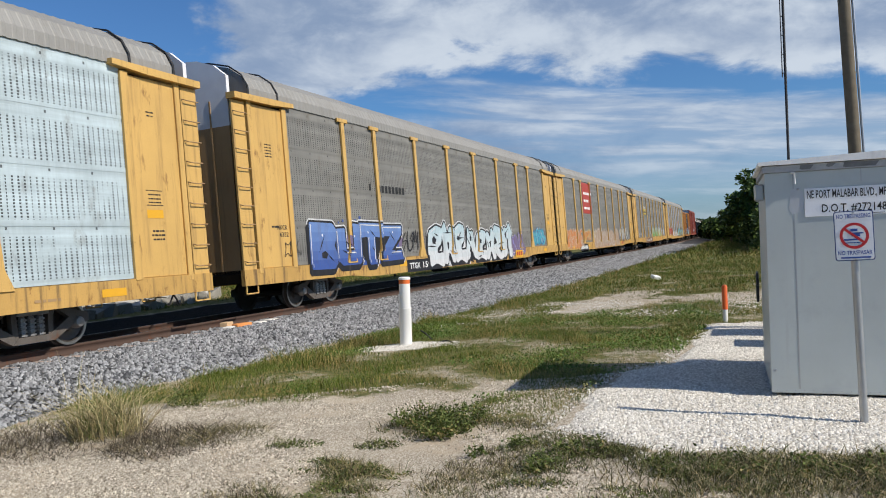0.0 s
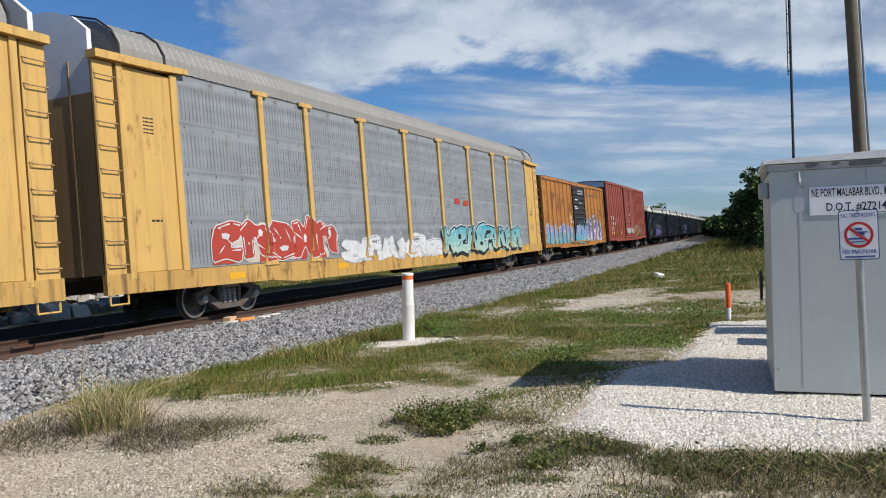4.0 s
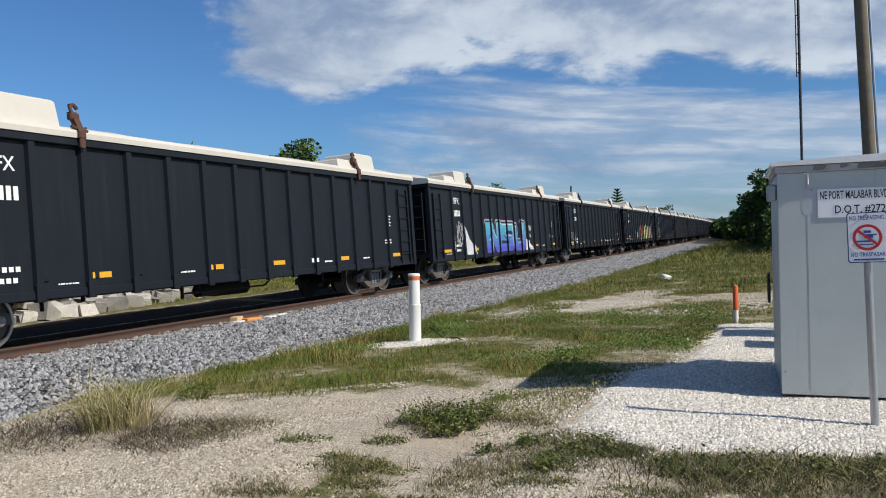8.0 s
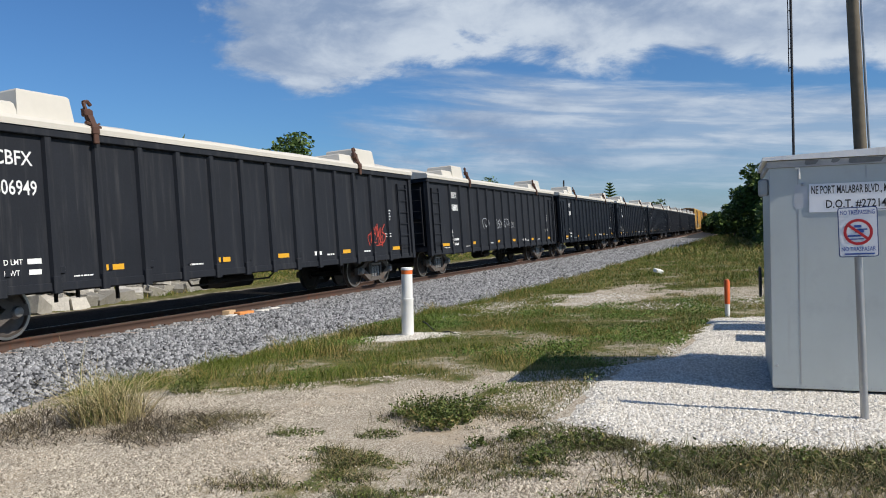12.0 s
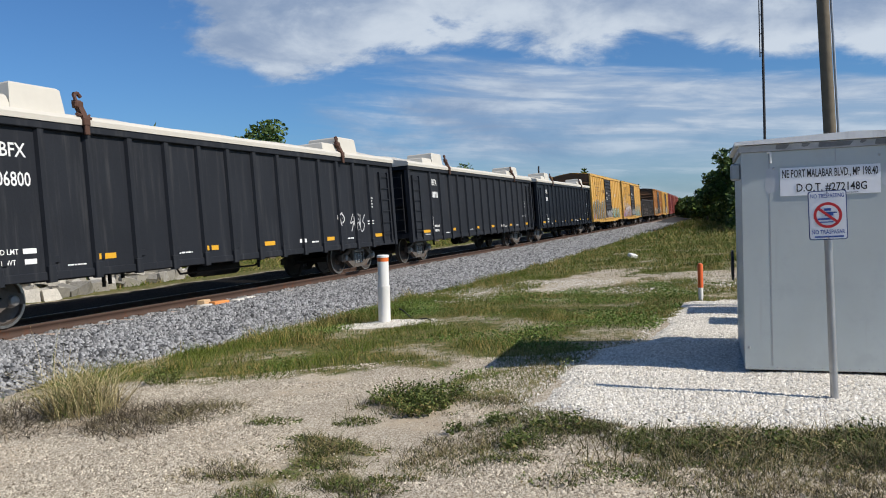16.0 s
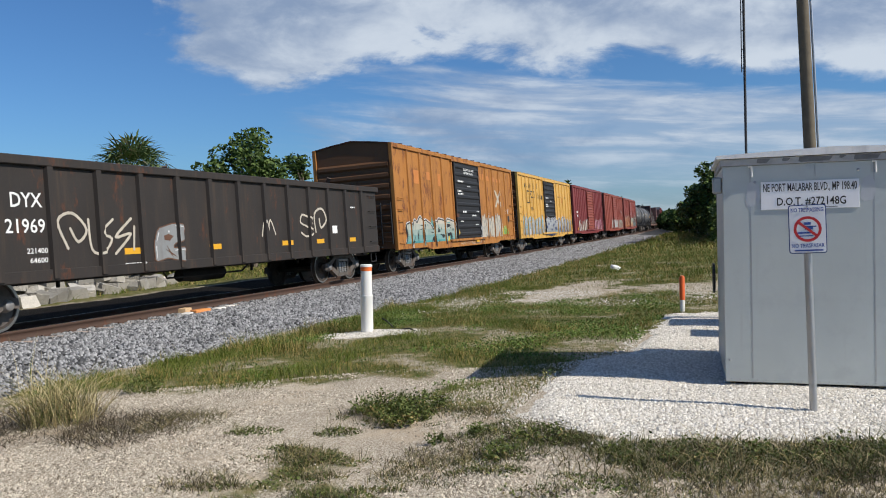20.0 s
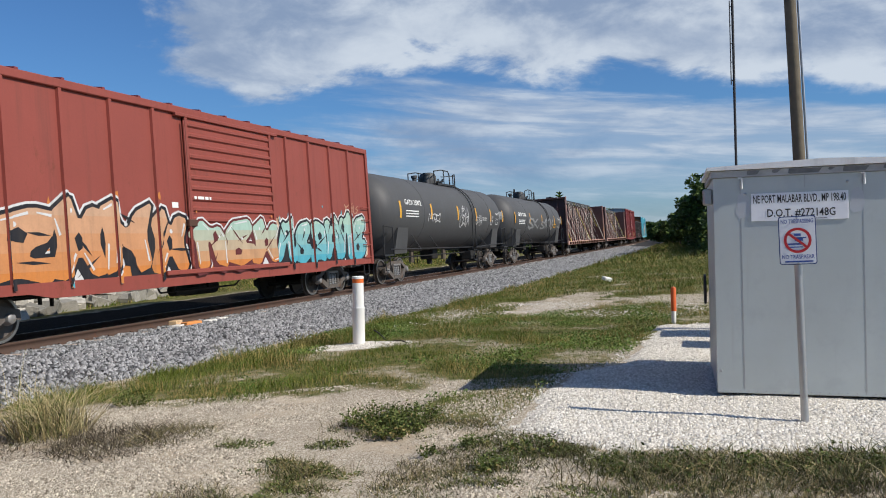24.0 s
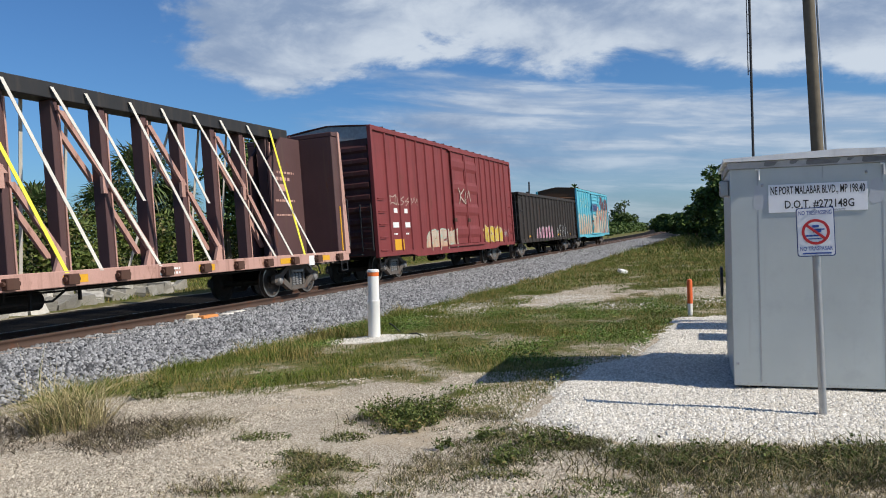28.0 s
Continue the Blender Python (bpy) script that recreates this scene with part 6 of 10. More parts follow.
def spikes(rng, x0, x1, z0, z1, n):
    """Flames and splashes that shoot up from the foot of a piece."""
    out = []
    for i in range(n):
        x, l = rng.uniform(x0, x1), (z1 - z0) * rng.uniform(0.35, 1.0)
        w, lean = rng.uniform(0.06, 0.2) * (z1 - z0) + 0.04, rng.uniform(-0.25, 0.25)
        out.append([(x - w, z0), (x + w, z0 + rng.uniform(0, 0.1) * l), (x + w * 0.7 + lean * l * 0.5, z0 + l * 0.55), (x + lean * l, z0 + l), (x - w * 0.8 + lean * l * 0.4, z0 + l * 0.5)])
    return out


DARK = ("black", "navy", "maroon", "brown")
LETTERS = {  # block letters for the pieces that can be read, with their counters
    "N": ([(0, 0), (0.32, 0), (0.34, 0.46), (0.66, 0), (1, 0), (1.02, 1), (0.70, 1), (0.68, 0.52), (0.36, 1), (-0.02, 1)], None),
    "S": ([(0, 0.02), (0.85, 0), (1.02, 0.16), (1, 0.46), (0.84, 0.60), (0.42, 0.63), (0.42, 0.73), (1.0, 0.72), (0.96, 1), (0.14, 1), (-0.02, 0.86), (0, 0.50), (0.14, 0.39), (0.60, 0.37), (0.60, 0.28), (0, 0.28)], None),
    "U": ([(0, 0.14), (0.15, 0), (0.86, 0), (1, 0.14), (1.02, 1), (0.66, 1.04), (0.66, 0.36), (0.36, 0.36), (0.34, 0.92), (-0.02, 0.90)], None),
    "B": ([(0, 0), (0.82, -0.02), (1.02, 0.2), (0.84, 0.5), (0.98, 0.78), (0.78, 1), (-0.06, 1.02)], (0.48, 0.30, 0.13, 0.09)),
    "T": ([(0.32, 0), (0.68, 0), (0.68, 0.68), (1.02, 0.64), (1.04, 1), (-0.04, 1.02), (0, 0.66), (0.33, 0.68)], None),
    "Z": ([(0, 0), (1.04, 0.02), (0.98, 0.3), (0.5, 0.3), (1.02, 0.75), (1.04, 1), (-0.02, 1), (0.02, 0.7), (0.45, 0.7), (0, 0.25)], None),
}


def rounded(poly, r):
    """Corners cut by up to r, as a spray can rounds them."""
    out = []
    for (x0, z0), (x1, z1) in zip(poly, poly[1:] + poly[:1]):
        k = min(0.25, r / max(1e-4, math.hypot(x1 - x0, z1 - z0)))
        out += [(x0 * (1 - k) + x1 * k, z0 * (1 - k) + z1 * k), (x0 * k + x1 * (1 - k), z0 * k + z1 * (1 - k))]
    return out


def spelt_rows(rng, text, x0, x1, z0, z1):
    w, h, rows = (x1 - x0) / len(text), z1 - z0, []
    for i, c in enumerate(text):
        shape, hole = LETTERS[c]
        lean, sx = rng.uniform(-0.06, 0.10), rng.uniform(1.0, 1.12)
        lift = rng.uniform(0, 0.10) if i % 2 else 0.0

        def place(x, z):
            return (x0 + w * (i + 0.5 + (x - 0.5) * sx) + lean * (z - 0.5) * h, z0 + h * (lift * 0.5 + z * (1 - lift)))
        a = hole or (0.5, 0.5, 0.0, 0.0)
        ring = [place(a[0] + a[2] * math.cos(q), a[1] + a[3] * math.sin(q)) for q in (0.3, 1.5, 2.6, 3.9, 5.2)]
        rows.append(([place(x, z) for x, z in shape], ring, place(0.5, 0.5)))
    return rows


def blend(a, b, k):
    """A spray colour between two others."""
    ca, cb = COLOURS[a], COLOURS[b]
    return tint("%s_to_%s_%d" % (a, b, round(k * 10)), *(x + (y - x) * k for x, y in zip(ca, cb)))


def between(poly, z0, z1):
    """The piece of a convex outline between two heights."""
    return [(x, z) for z, x in clip_x([(z, x) for x, z in poly], z0, z1)]


def disc(x, z, r, n=9):
    return [(x + r * math.cos(6.2832 * i / n), z + r * math.sin(6.2832 * i / n)) for i in range(n)]


def graffiti(parent, skin, x0, x1, z0, z1, n, fill, outline, seed, back=None, second=None, fat=0.42, text=None, halo=None):
    """A sprayed piece: splashes behind, halo, dark outline with a block shadow, a fill that fades downwards, cracks, bubbles and highlights."""
    rng = np.random.default_rng(seed + 500)
    h = z1 - z0
    own = np.random.default_rng(seed)
    rows = spelt_rows(own, text, x0, x1, z0, z1) if text else glyph_rows(own, x0, x1, z0, z1, n)
    label = "sprayed graffiti letters in %s and %s" % (fill, outline)
    strong = (outline in DARK or outline == "white") and fat >= 0.32
    edge = 0.026 + 0.026 * h if strong else 0.014 + 0.014 * h
    core = outline if outline in DARK or not strong else ("black" if fill not in DARK else "white")
    cut = [(g, hole, mid, split(g)) for g, hole, mid in ((rounded(glyph, (0.03 if text else 0.06) * h), hole, mid) for glyph, hole, mid in rows)]
    drop = (-0.06 * h, -0.08 * h) if strong else (0, 0)
    body = []
    for g, hole, mid, tri in cut:
        body += split(swell(g, edge))
        if strong:
            body += split([(x + drop[0], z + drop[1]) for x, z in swell(g, edge)])
    body = [q for q in (between(t, 0.55, 9.0) for t in body) if len(q) > 2]
    piece = paint_on("graffiti", body, skin, 0.009, SPRAY[core], parent, label)
    if piece is None:
        return None
    if back:
        cloud = [hull(p) for p in cloud_polys(rng, x0, x1, z0, z0 + h * 0.85, 3 + int((x1 - x0) * 1.6))]
        paint_on("backdrop", cloud, skin, 0.003, SPRAY[back], piece)
        paint_on("splash", spikes(rng, x0, x1, z0, z1 + 0.12 * h, 3 + int((x1 - x0) * 1.8)), skin, 0.005, SPRAY[second or fill], piece)
        spots = [disc(rng.uniform(x0, x1), z0 + h * rng.uniform(0.15, 1.15), h * rng.uniform(0.02, 0.055)) for _ in range(4 + int((x1 - x0) * 1.5))]
        paint_on("bubbles", spots, skin, 0.006, SPRAY[second or back], piece)
    if strong:
        glow = halo or ("white" if core != "white" else "black")
        rim = edge + (0.05 * h if halo else 0.018 + 0.016 * h)
        paint_on("halo", [t for g, hole, mid, tri in cut for t in split(swell(g, rim))], skin, 0.007, SPRAY[glow], piece)
    if second:
        steps = 5
        for i in range(steps):
            lo, hi = z0 + h * (i / steps - (0.3 if i == 0 else 0)), z0 + h * ((i + 1) / steps + (0.3 if i == steps - 1 else 0))
            band = [q for g, hole, mid, tri in cut for q in (between(t, lo, hi) for t in tri) if len(q) > 2]
            paint_on("fade", band, skin, 0.013, blend(second, fill, i / (steps - 1)), piece)
    else:
        for g, hole, mid, tri in cut:
            paint_on("letter", tri, skin, 0.013, SPRAY[fill], piece)
    holes = [hull(hole) for g, hole, mid, tri in cut if max(q[0] for q in hole) - min(q[0] for q in hole) > 0.02]
    for g, hole, mid, tri in cut:  # cracks and folds inside the letters
        for _ in range(2):
            x, z, l, a = mid[0] + rng.uniform(-0.3, 0.3) * (x1 - x0) / n, mid[1] + rng.uniform(-0.3, 0.3) * h, rng.uniform(0.12, 0.3) * h, rng.uniform(-1.2, 1.2)
            c, d = math.cos(a), math.sin(a)
            holes.append([(x - c * l, z - d * l), (x + d * 0.02 * h, z - c * 0.02 * h), (x + c * l, z + d * l), (x - d * 0.02 * h, z + c * 0.02 * h)])
    paint_on("counter", holes, skin, 0.017, SPRAY[core], piece)
    shine = []
    for g, hole, mid, tri in cut:
        inner = swell(g, -0.05 * h)
        for (ax, az), (bx, bz) in zip(inner, inner[1:] + inner[:1]):
            l = math.hypot(bx - ax, bz - az)
            if l > 0.16 * h and bx < ax + 0.2 * l and rng.random() < 0.6:
                nx, nz = -(bz - az) / l * 0.012 * (0.6 + h), (bx - ax) / l * 0.012 * (0.6 + h)
                shine.append([(ax + nx, az + nz), (ax - nx, az - nz), (bx - nx * 0.5, bz - nz * 0.5), (bx + nx * 0.5, bz + nz * 0.5)])
        shine.append(disc(mid[0] + rng.uniform(-0.3, 0.3) * (x1 - x0) / n, mid[1] + rng.uniform(-0.1, 0.35) * h, 0.03 * h, 7))
    paint_on("highlight", shine, skin, 0.018, SPRAY["white" if fill not in ("white", "cream", "silver") else (second or "grey")], piece)
    return piece


def tag(parent, skin, x0, x1, z0, z1, n, colour, seed):
    """A thin scribbled tag."""
    paint_on("scribble", stroke_polys(np.random.default_rng(seed), x0, x1, z0, z1, n, 0.10), skin, 0.010, SPRAY[colour], parent, "thin scribbled tag in %s paint" % colour)


# ======== parts that all cars share ========
def side_frame_kit():
    k = Kit()
    outline = [(-1.12, 0.36), (-1.10, 0.56), (-0.80, 0.62), (-0.45, 0.80), (0.45, 0.80), (0.80, 0.62), (1.10, 0.56), (1.12, 0.36), (0.86, 0.40), (0.66, 0.36), (0.36, 0.17), (-0.36, 0.17), (-0.66, 0.36), (-0.86, 0.40)]
    k.prism([(x, z) for x, z in outline[3:5]] + [(0.45, 0.68), (-0.45, 0.68)], "y", -0.06, 0.06)
    for m in (1, -1):
        k.prism([(0.45 * m, 0.80), (0.80 * m, 0.62), (1.10 * m, 0.56), (1.12 * m, 0.38), (0.86 * m, 0.42), (0.72 * m, 0.50), (0.45 * m, 0.68)], "y", -0.06, 0.06)
        k.prism([(0.72 * m, 0.52), (0.86 * m, 0.42), (0.40 * m, 0.15), (0.28 * m, 0.25)], "y", -0.065, 0.065)
        k.prism([(0.40 * m, 0.70), (0.30 * m, 0.70), (0.28 * m, 0.25), (0.38 * m, 0.25)], "y", -0.05, 0.05)
    k.prism([(-0.40, 0.15), (0.40, 0.15), (0.30, 0.26), (-0.30, 0.26)], "y", -0.075, 0.075)
    return k


def spring_kit():
    k = Kit()
    for x in (-0.17, 0.0, 0.17):
        k.lathe([(0.26, 0.03)] + [p for i in range(5) for p in ((0.27 + 0.062 * i, 0.075), (0.30 + 0.062 * i, 0.075), (0.305 + 0.062 * i, 0.055), (0.325 + 0.062 * i, 0.055))] + [(0.60, 0.03)], (x, 0, 0), "z", 8)
    k.box(-0.30, 0.30, -0.09, 0.09, 0.60, 0.68, 0.02)
    return k


def rim_kit(r):
    return Kit().lathe([(0.817, r - 0.006), (0.818, r - 0.052)], (0, 0, r), "y", 26)


def wheelset_kit(r):
    k = Kit()
    k.tube((0, -0.95, r), (0, 0.95, r), 0.075, 8)
    for m in (1, -1):
        k.lathe([(m * 0.66, 0.0), (m * 0.66, 0.10), (m * 0.70, 0.15), (m * 0.71, r - 0.09), (m * 0.685, r - 0.07), (m * 0.685, r + 0.026), (m * 0.715, r + 0.026), (m * 0.725, r), (m * 0.815, r - 0.004), (m * 0.815, r - 0.07), (m * 0.78, r - 0.085), (m * 0.755, r * 0.6), (m * 0.77, 0.16), (m * 0.83, 0.14), (m * 0.83, 0.0)], (0, 0, r), "y", 26)
    return k


def bearing_kit():
    return Kit().lathe([(-0.10, 0.0), (-0.10, 0.06), (-0.085, 0.085), (0.0, 0.115), (0.06, 0.115), (0.06, 0.0)], (0, 0, 0), "y", 12)


def bogie(car, x, r=0.42, material=None):
    """A two-axle truck: bolster, two side frames, springs, two wheelsets."""
    m = material or M["bogie"]
    b = part("bogie", shared("bolster", lambda: Kit().box(-0.22, 0.22, -1.0, 1.0, 0.45, 0.70, 0.03).box(-0.16, 0.16, -0.2, 0.2, 0.70, 0.80)), M["under"], car, at=Matrix.Translation((x, 0, 0)))
    for y in (-1.0, 1.0):
        part("side_frame", shared("side_frame", side_frame_kit), m, b, "cast steel side frame", at=Matrix.Translation((0, y, 0)))
        part("spring_nest", shared("springs", spring_kit), M["bearing"], b, at=Matrix.Translation((0, y, 0)))
        for dx in (-0.89, 0.89):
            part("bearing", shared("bearing", bearing_kit, True), M["bearing"], b, "round axle bearing", at=Matrix.Translation((dx, y * 1.03, r)) @ (Matrix.Identity(4) if y < 0 else Matrix.Rotation(math.pi, 4, "Z")))
    for dx in (-0.89, 0.89):
        part("wheelset", shared("wheelset%d" % round(r * 100), lambda: wheelset_kit(r), True), M["wheel"], b, "steel wheels on one axle", at=Matrix.Translation((dx, 0, 0)))
        for turn in (0, math.pi):
            part("rim", shared("rim%d" % round(r * 100), lambda: rim_kit(r), True), M["tread"], b, "bright worn rim of the wheel", at=Matrix.Translation((dx, 0, 0)) @ Matrix.Rotation(turn, 4, "Z"))


def couplers(car, half, gap=0.72):
    for m in (-1, 1):
        def kit():
            k = Kit().box(0, gap - 0.1, -0.09, 0.09, 0.76, 0.94, 0.02)
            k.prism([(gap - 0.16, -0.16), (gap + 0.02, -0.17), (gap + 0.06, 0.0), (gap - 0.02, 0.06), (gap + 0.02, 0.16), (gap - 0.16, 0.14)], "z", 0.72, 0.98)
            return k.box(-0.3, 0.05, -0.2, 0.2, 0.68, 1.0, 0.02)
        part("coupler", shared("coupler%d" % round(gap * 100), kit), M["bogie"], car, at=Matrix.Translation((m * half, 0, 0)) @ Matrix.Rotation(0 if m > 0 else math.pi, 4, "Z"))
        part("air_hose", shared("air_hose", lambda: Kit().pipe([(0, -0.32, 0.80), (0.18, -0.30, 0.62), (0.38, -0.22, 0.46), (0.55, -0.10, 0.44)], 0.022, 6), True), M["black"], car, at=Matrix.Translation((m * half, 0, 0)) @ Matrix.Rotation(0 if m > 0 else math.pi, 4, "Z"))


def ladder(car, x0, x1, y, z0, z1, n, material, stiles=True, out=0.07, name="ladder", tread=0.011):
    """Side ladder: rungs, with or without stiles, standing off the wall."""
    k = Kit()
    m = -1 if y < 0 else 1
    if stiles:
        for x in (x0, x1):
            k.box(x - 0.018, x + 0.018, y, y + m * out, z0 - 0.08, z1 + 0.08, 0.004)
    for i in range(n):
        z = z0 + (z1 - z0) * i / (n - 1)
        k.tube((x0, y + m * out, z), (x1, y + m * out, z), tread, 6)
        if not stiles:
            for x in (x0, x1):
                k.tube((x, y, z), (x, y + m * out, z), tread, 6)
    part(name, k, material, car)


def end_ladder(car, x, y0, y1, z0, z1, n, material):
    k = Kit()
    m = -1 if x < 0 else 1
    for y in (y0, y1):
        k.box(x, x + m * 0.06, y - 0.018, y + 0.018, z0 - 0.08, z1 + 0.08, 0.004)
    for i in range(n):
        z = z0 + (z1 - z0) * i / (n - 1)
        k.tube((x + m * 0.06, y0, z), (x + m * 0.06, y1, z), 0.011, 6)
    part("end_ladder", k, material, car)


def stirrup(car, x, z, material=None, w=0.36):
    for y in (-1.46, 1.46):
        part("step_stirrup", Kit().pipe([(x - w / 2, y, z), (x - w / 2, y, z - 0.34), (x + w / 2, y, z - 0.34), (x + w / 2, y, z)], 0.016, 6), material or M["iron"], car)


def brake_gear(car, half, zb, seed, low=0.45):
    """Pipes, rods, cylinder and valves hung under the floor."""
    rng = np.random.default_rng(seed)
    part("brake_cylinder", Kit().tube((-0.6, -0.55, zb - 0.28), (0.1, -0.55, zb - 0.28), 0.14, 12), M["under"], car, smooth=True)
    part("air_tank", Kit().tube((0.9, 0.3, zb - 0.30), (2.1, 0.3, zb - 0.30), 0.19, 12), M["under"], car, smooth=True)
    part("brake_rod", Kit().tube((-half + 3.2, -0.2, zb - 0.16), (half - 3.2, 0.2, zb - 0.16), 0.02, 6), M["under"], car)
    part("train_pipe", Kit().pipe([(-half + 2.0, -0.9, zb - 0.1), (-1.6, -0.95, zb - 0.12), (-1.3, -0.8, zb - 0.3), (1.4, -0.85, zb - 0.3), (1.7, -0.9, zb - 0.1), (half - 2.0, -0.9, zb - 0.1)], 0.022, 6), M["under"], car)
    for i in range(5):
        x = rng.uniform(-half + 3.4, half - 3.4)
        part("pipe_hanger", Kit().box(x - 0.02, x + 0.02, -0.98, -0.92, zb - low * rng.uniform(0.5, 0.9), zb + 0.02), M["under"], car)
    part("centre_sill", Kit().box(-half, half, -0.17, 0.17, zb - 0.12, zb + 0.12), M["under"], car)


def side_skin(half, panel, ribs, rib_w, rib_y):
    """Rows for drape(): panels at y = -panel, ribs proud at y = -rib_y."""
    out, x = [], -half
    for r in sorted(ribs):
        out.append((x, r - rib_w / 2, -panel))
        out.append((r - rib_w / 2, r + rib_w / 2, -rib_y))
        x = r + rib_w / 2
    out.append((x, half, -panel))
    return out


MOVES = []  # every car, and where its middle stands at the start


def new_car(name, label, category, front, length, group):
    car = thing(name, label, category, group)
    MOVES.append((car, front + length / 2))
    return car


TRAIN = "cars of the passing freight train"


# ======== autoracks ========
RACK_LEAD = 0.45  # how far the end stands ahead of the first marks
RACK_POSTS = [RACK_LEAD + x for x in (4.5, 6.4, 9.3, 12.15, 14.95, 17.8, 20.7, 22.6)]
RACK_L = 28.0


def lapped(x0, x1, z0, z1, y, n=4):
    """Four long steel panels, each lapped over the one below and bent a little along its length."""
    k = Kit()
    h = (z1 - z0) / n
    for i in range(n):
        a, b = z0 + h * i, z0 + h * (i + 1) - 0.004
        pts = [(y - 0.014, a - 0.03 if i else a)] + [(y - 0.014 + 0.010 * t - (0.005 if j % 2 else 0.0), a + (b - a) * t) for j, t in enumerate((0.0, 0.14, 0.30, 0.46, 0.62, 0.78, 0.92, 1.0))]
        k.prism(pts + [(y + 0.02, b), (y + 0.02, a)], "x", x0, x1)
    return k


def roof_kit(half):
    k = Kit()
    prof = [(-1.525, 4.99), (-1.520, 5.22), (-1.38, 5.50), (-1.05, 5.74), (-0.5, 5.90), (0, 5.94), (0.5, 5.90), (1.05, 5.74), (1.38, 5.50), (1.520, 5.22), (1.525, 4.99)]
    n, xs = len(prof), []
    x = -half
    while x < half - 0.01:
        xs += [(x, 0.0), (x + 0.10, 0.0), (x + 0.12, 0.009), (x + 0.18, 0.009)]
        x += 0.20
    xs.append((half, 0.0))
    k.v = [(min(x, half), y * (1 + d * 0.3), z + d) for x, d in xs for y, z in prof]
    k.f = [(j * n + i, j * n + i + 1, (j + 1) * n + i + 1, (j + 1) * n + i) for j in range(len(xs) - 1) for i in range(n - 1)]
    for end in (0, len(xs) - 1):
        k.f.append(tuple(end * n + i for i in range(n)))
    return k


def rack_skin(H, posts):
    """The rack's painted faces: sheets and posts above, the sill below."""
    rows, x = [], -H
    for p in sorted(posts + [-H + 2.1, H - 2.1]):
        for w, z0, z1 in ((0.34, 1.06, 1.3), (0.17, 1.3, 9.0)):
            rows += [(p - w / 2, p + w / 2, -1.576, z0, z1)]
            rows += [(x + w / 2, p - w / 2, -1.5125, z0, z1)]
        x = p
    rows.append((x, H, -1.5155, 1.06, 9.0))
    return rows + [(-H + 5.0, H - 5.0, -1.546, 0.60, 1.06), (-H, -H + 5.0, -1.546, 0.71, 1.06), (H - 5.0, H, -1.546, 0.71, 1.06)]


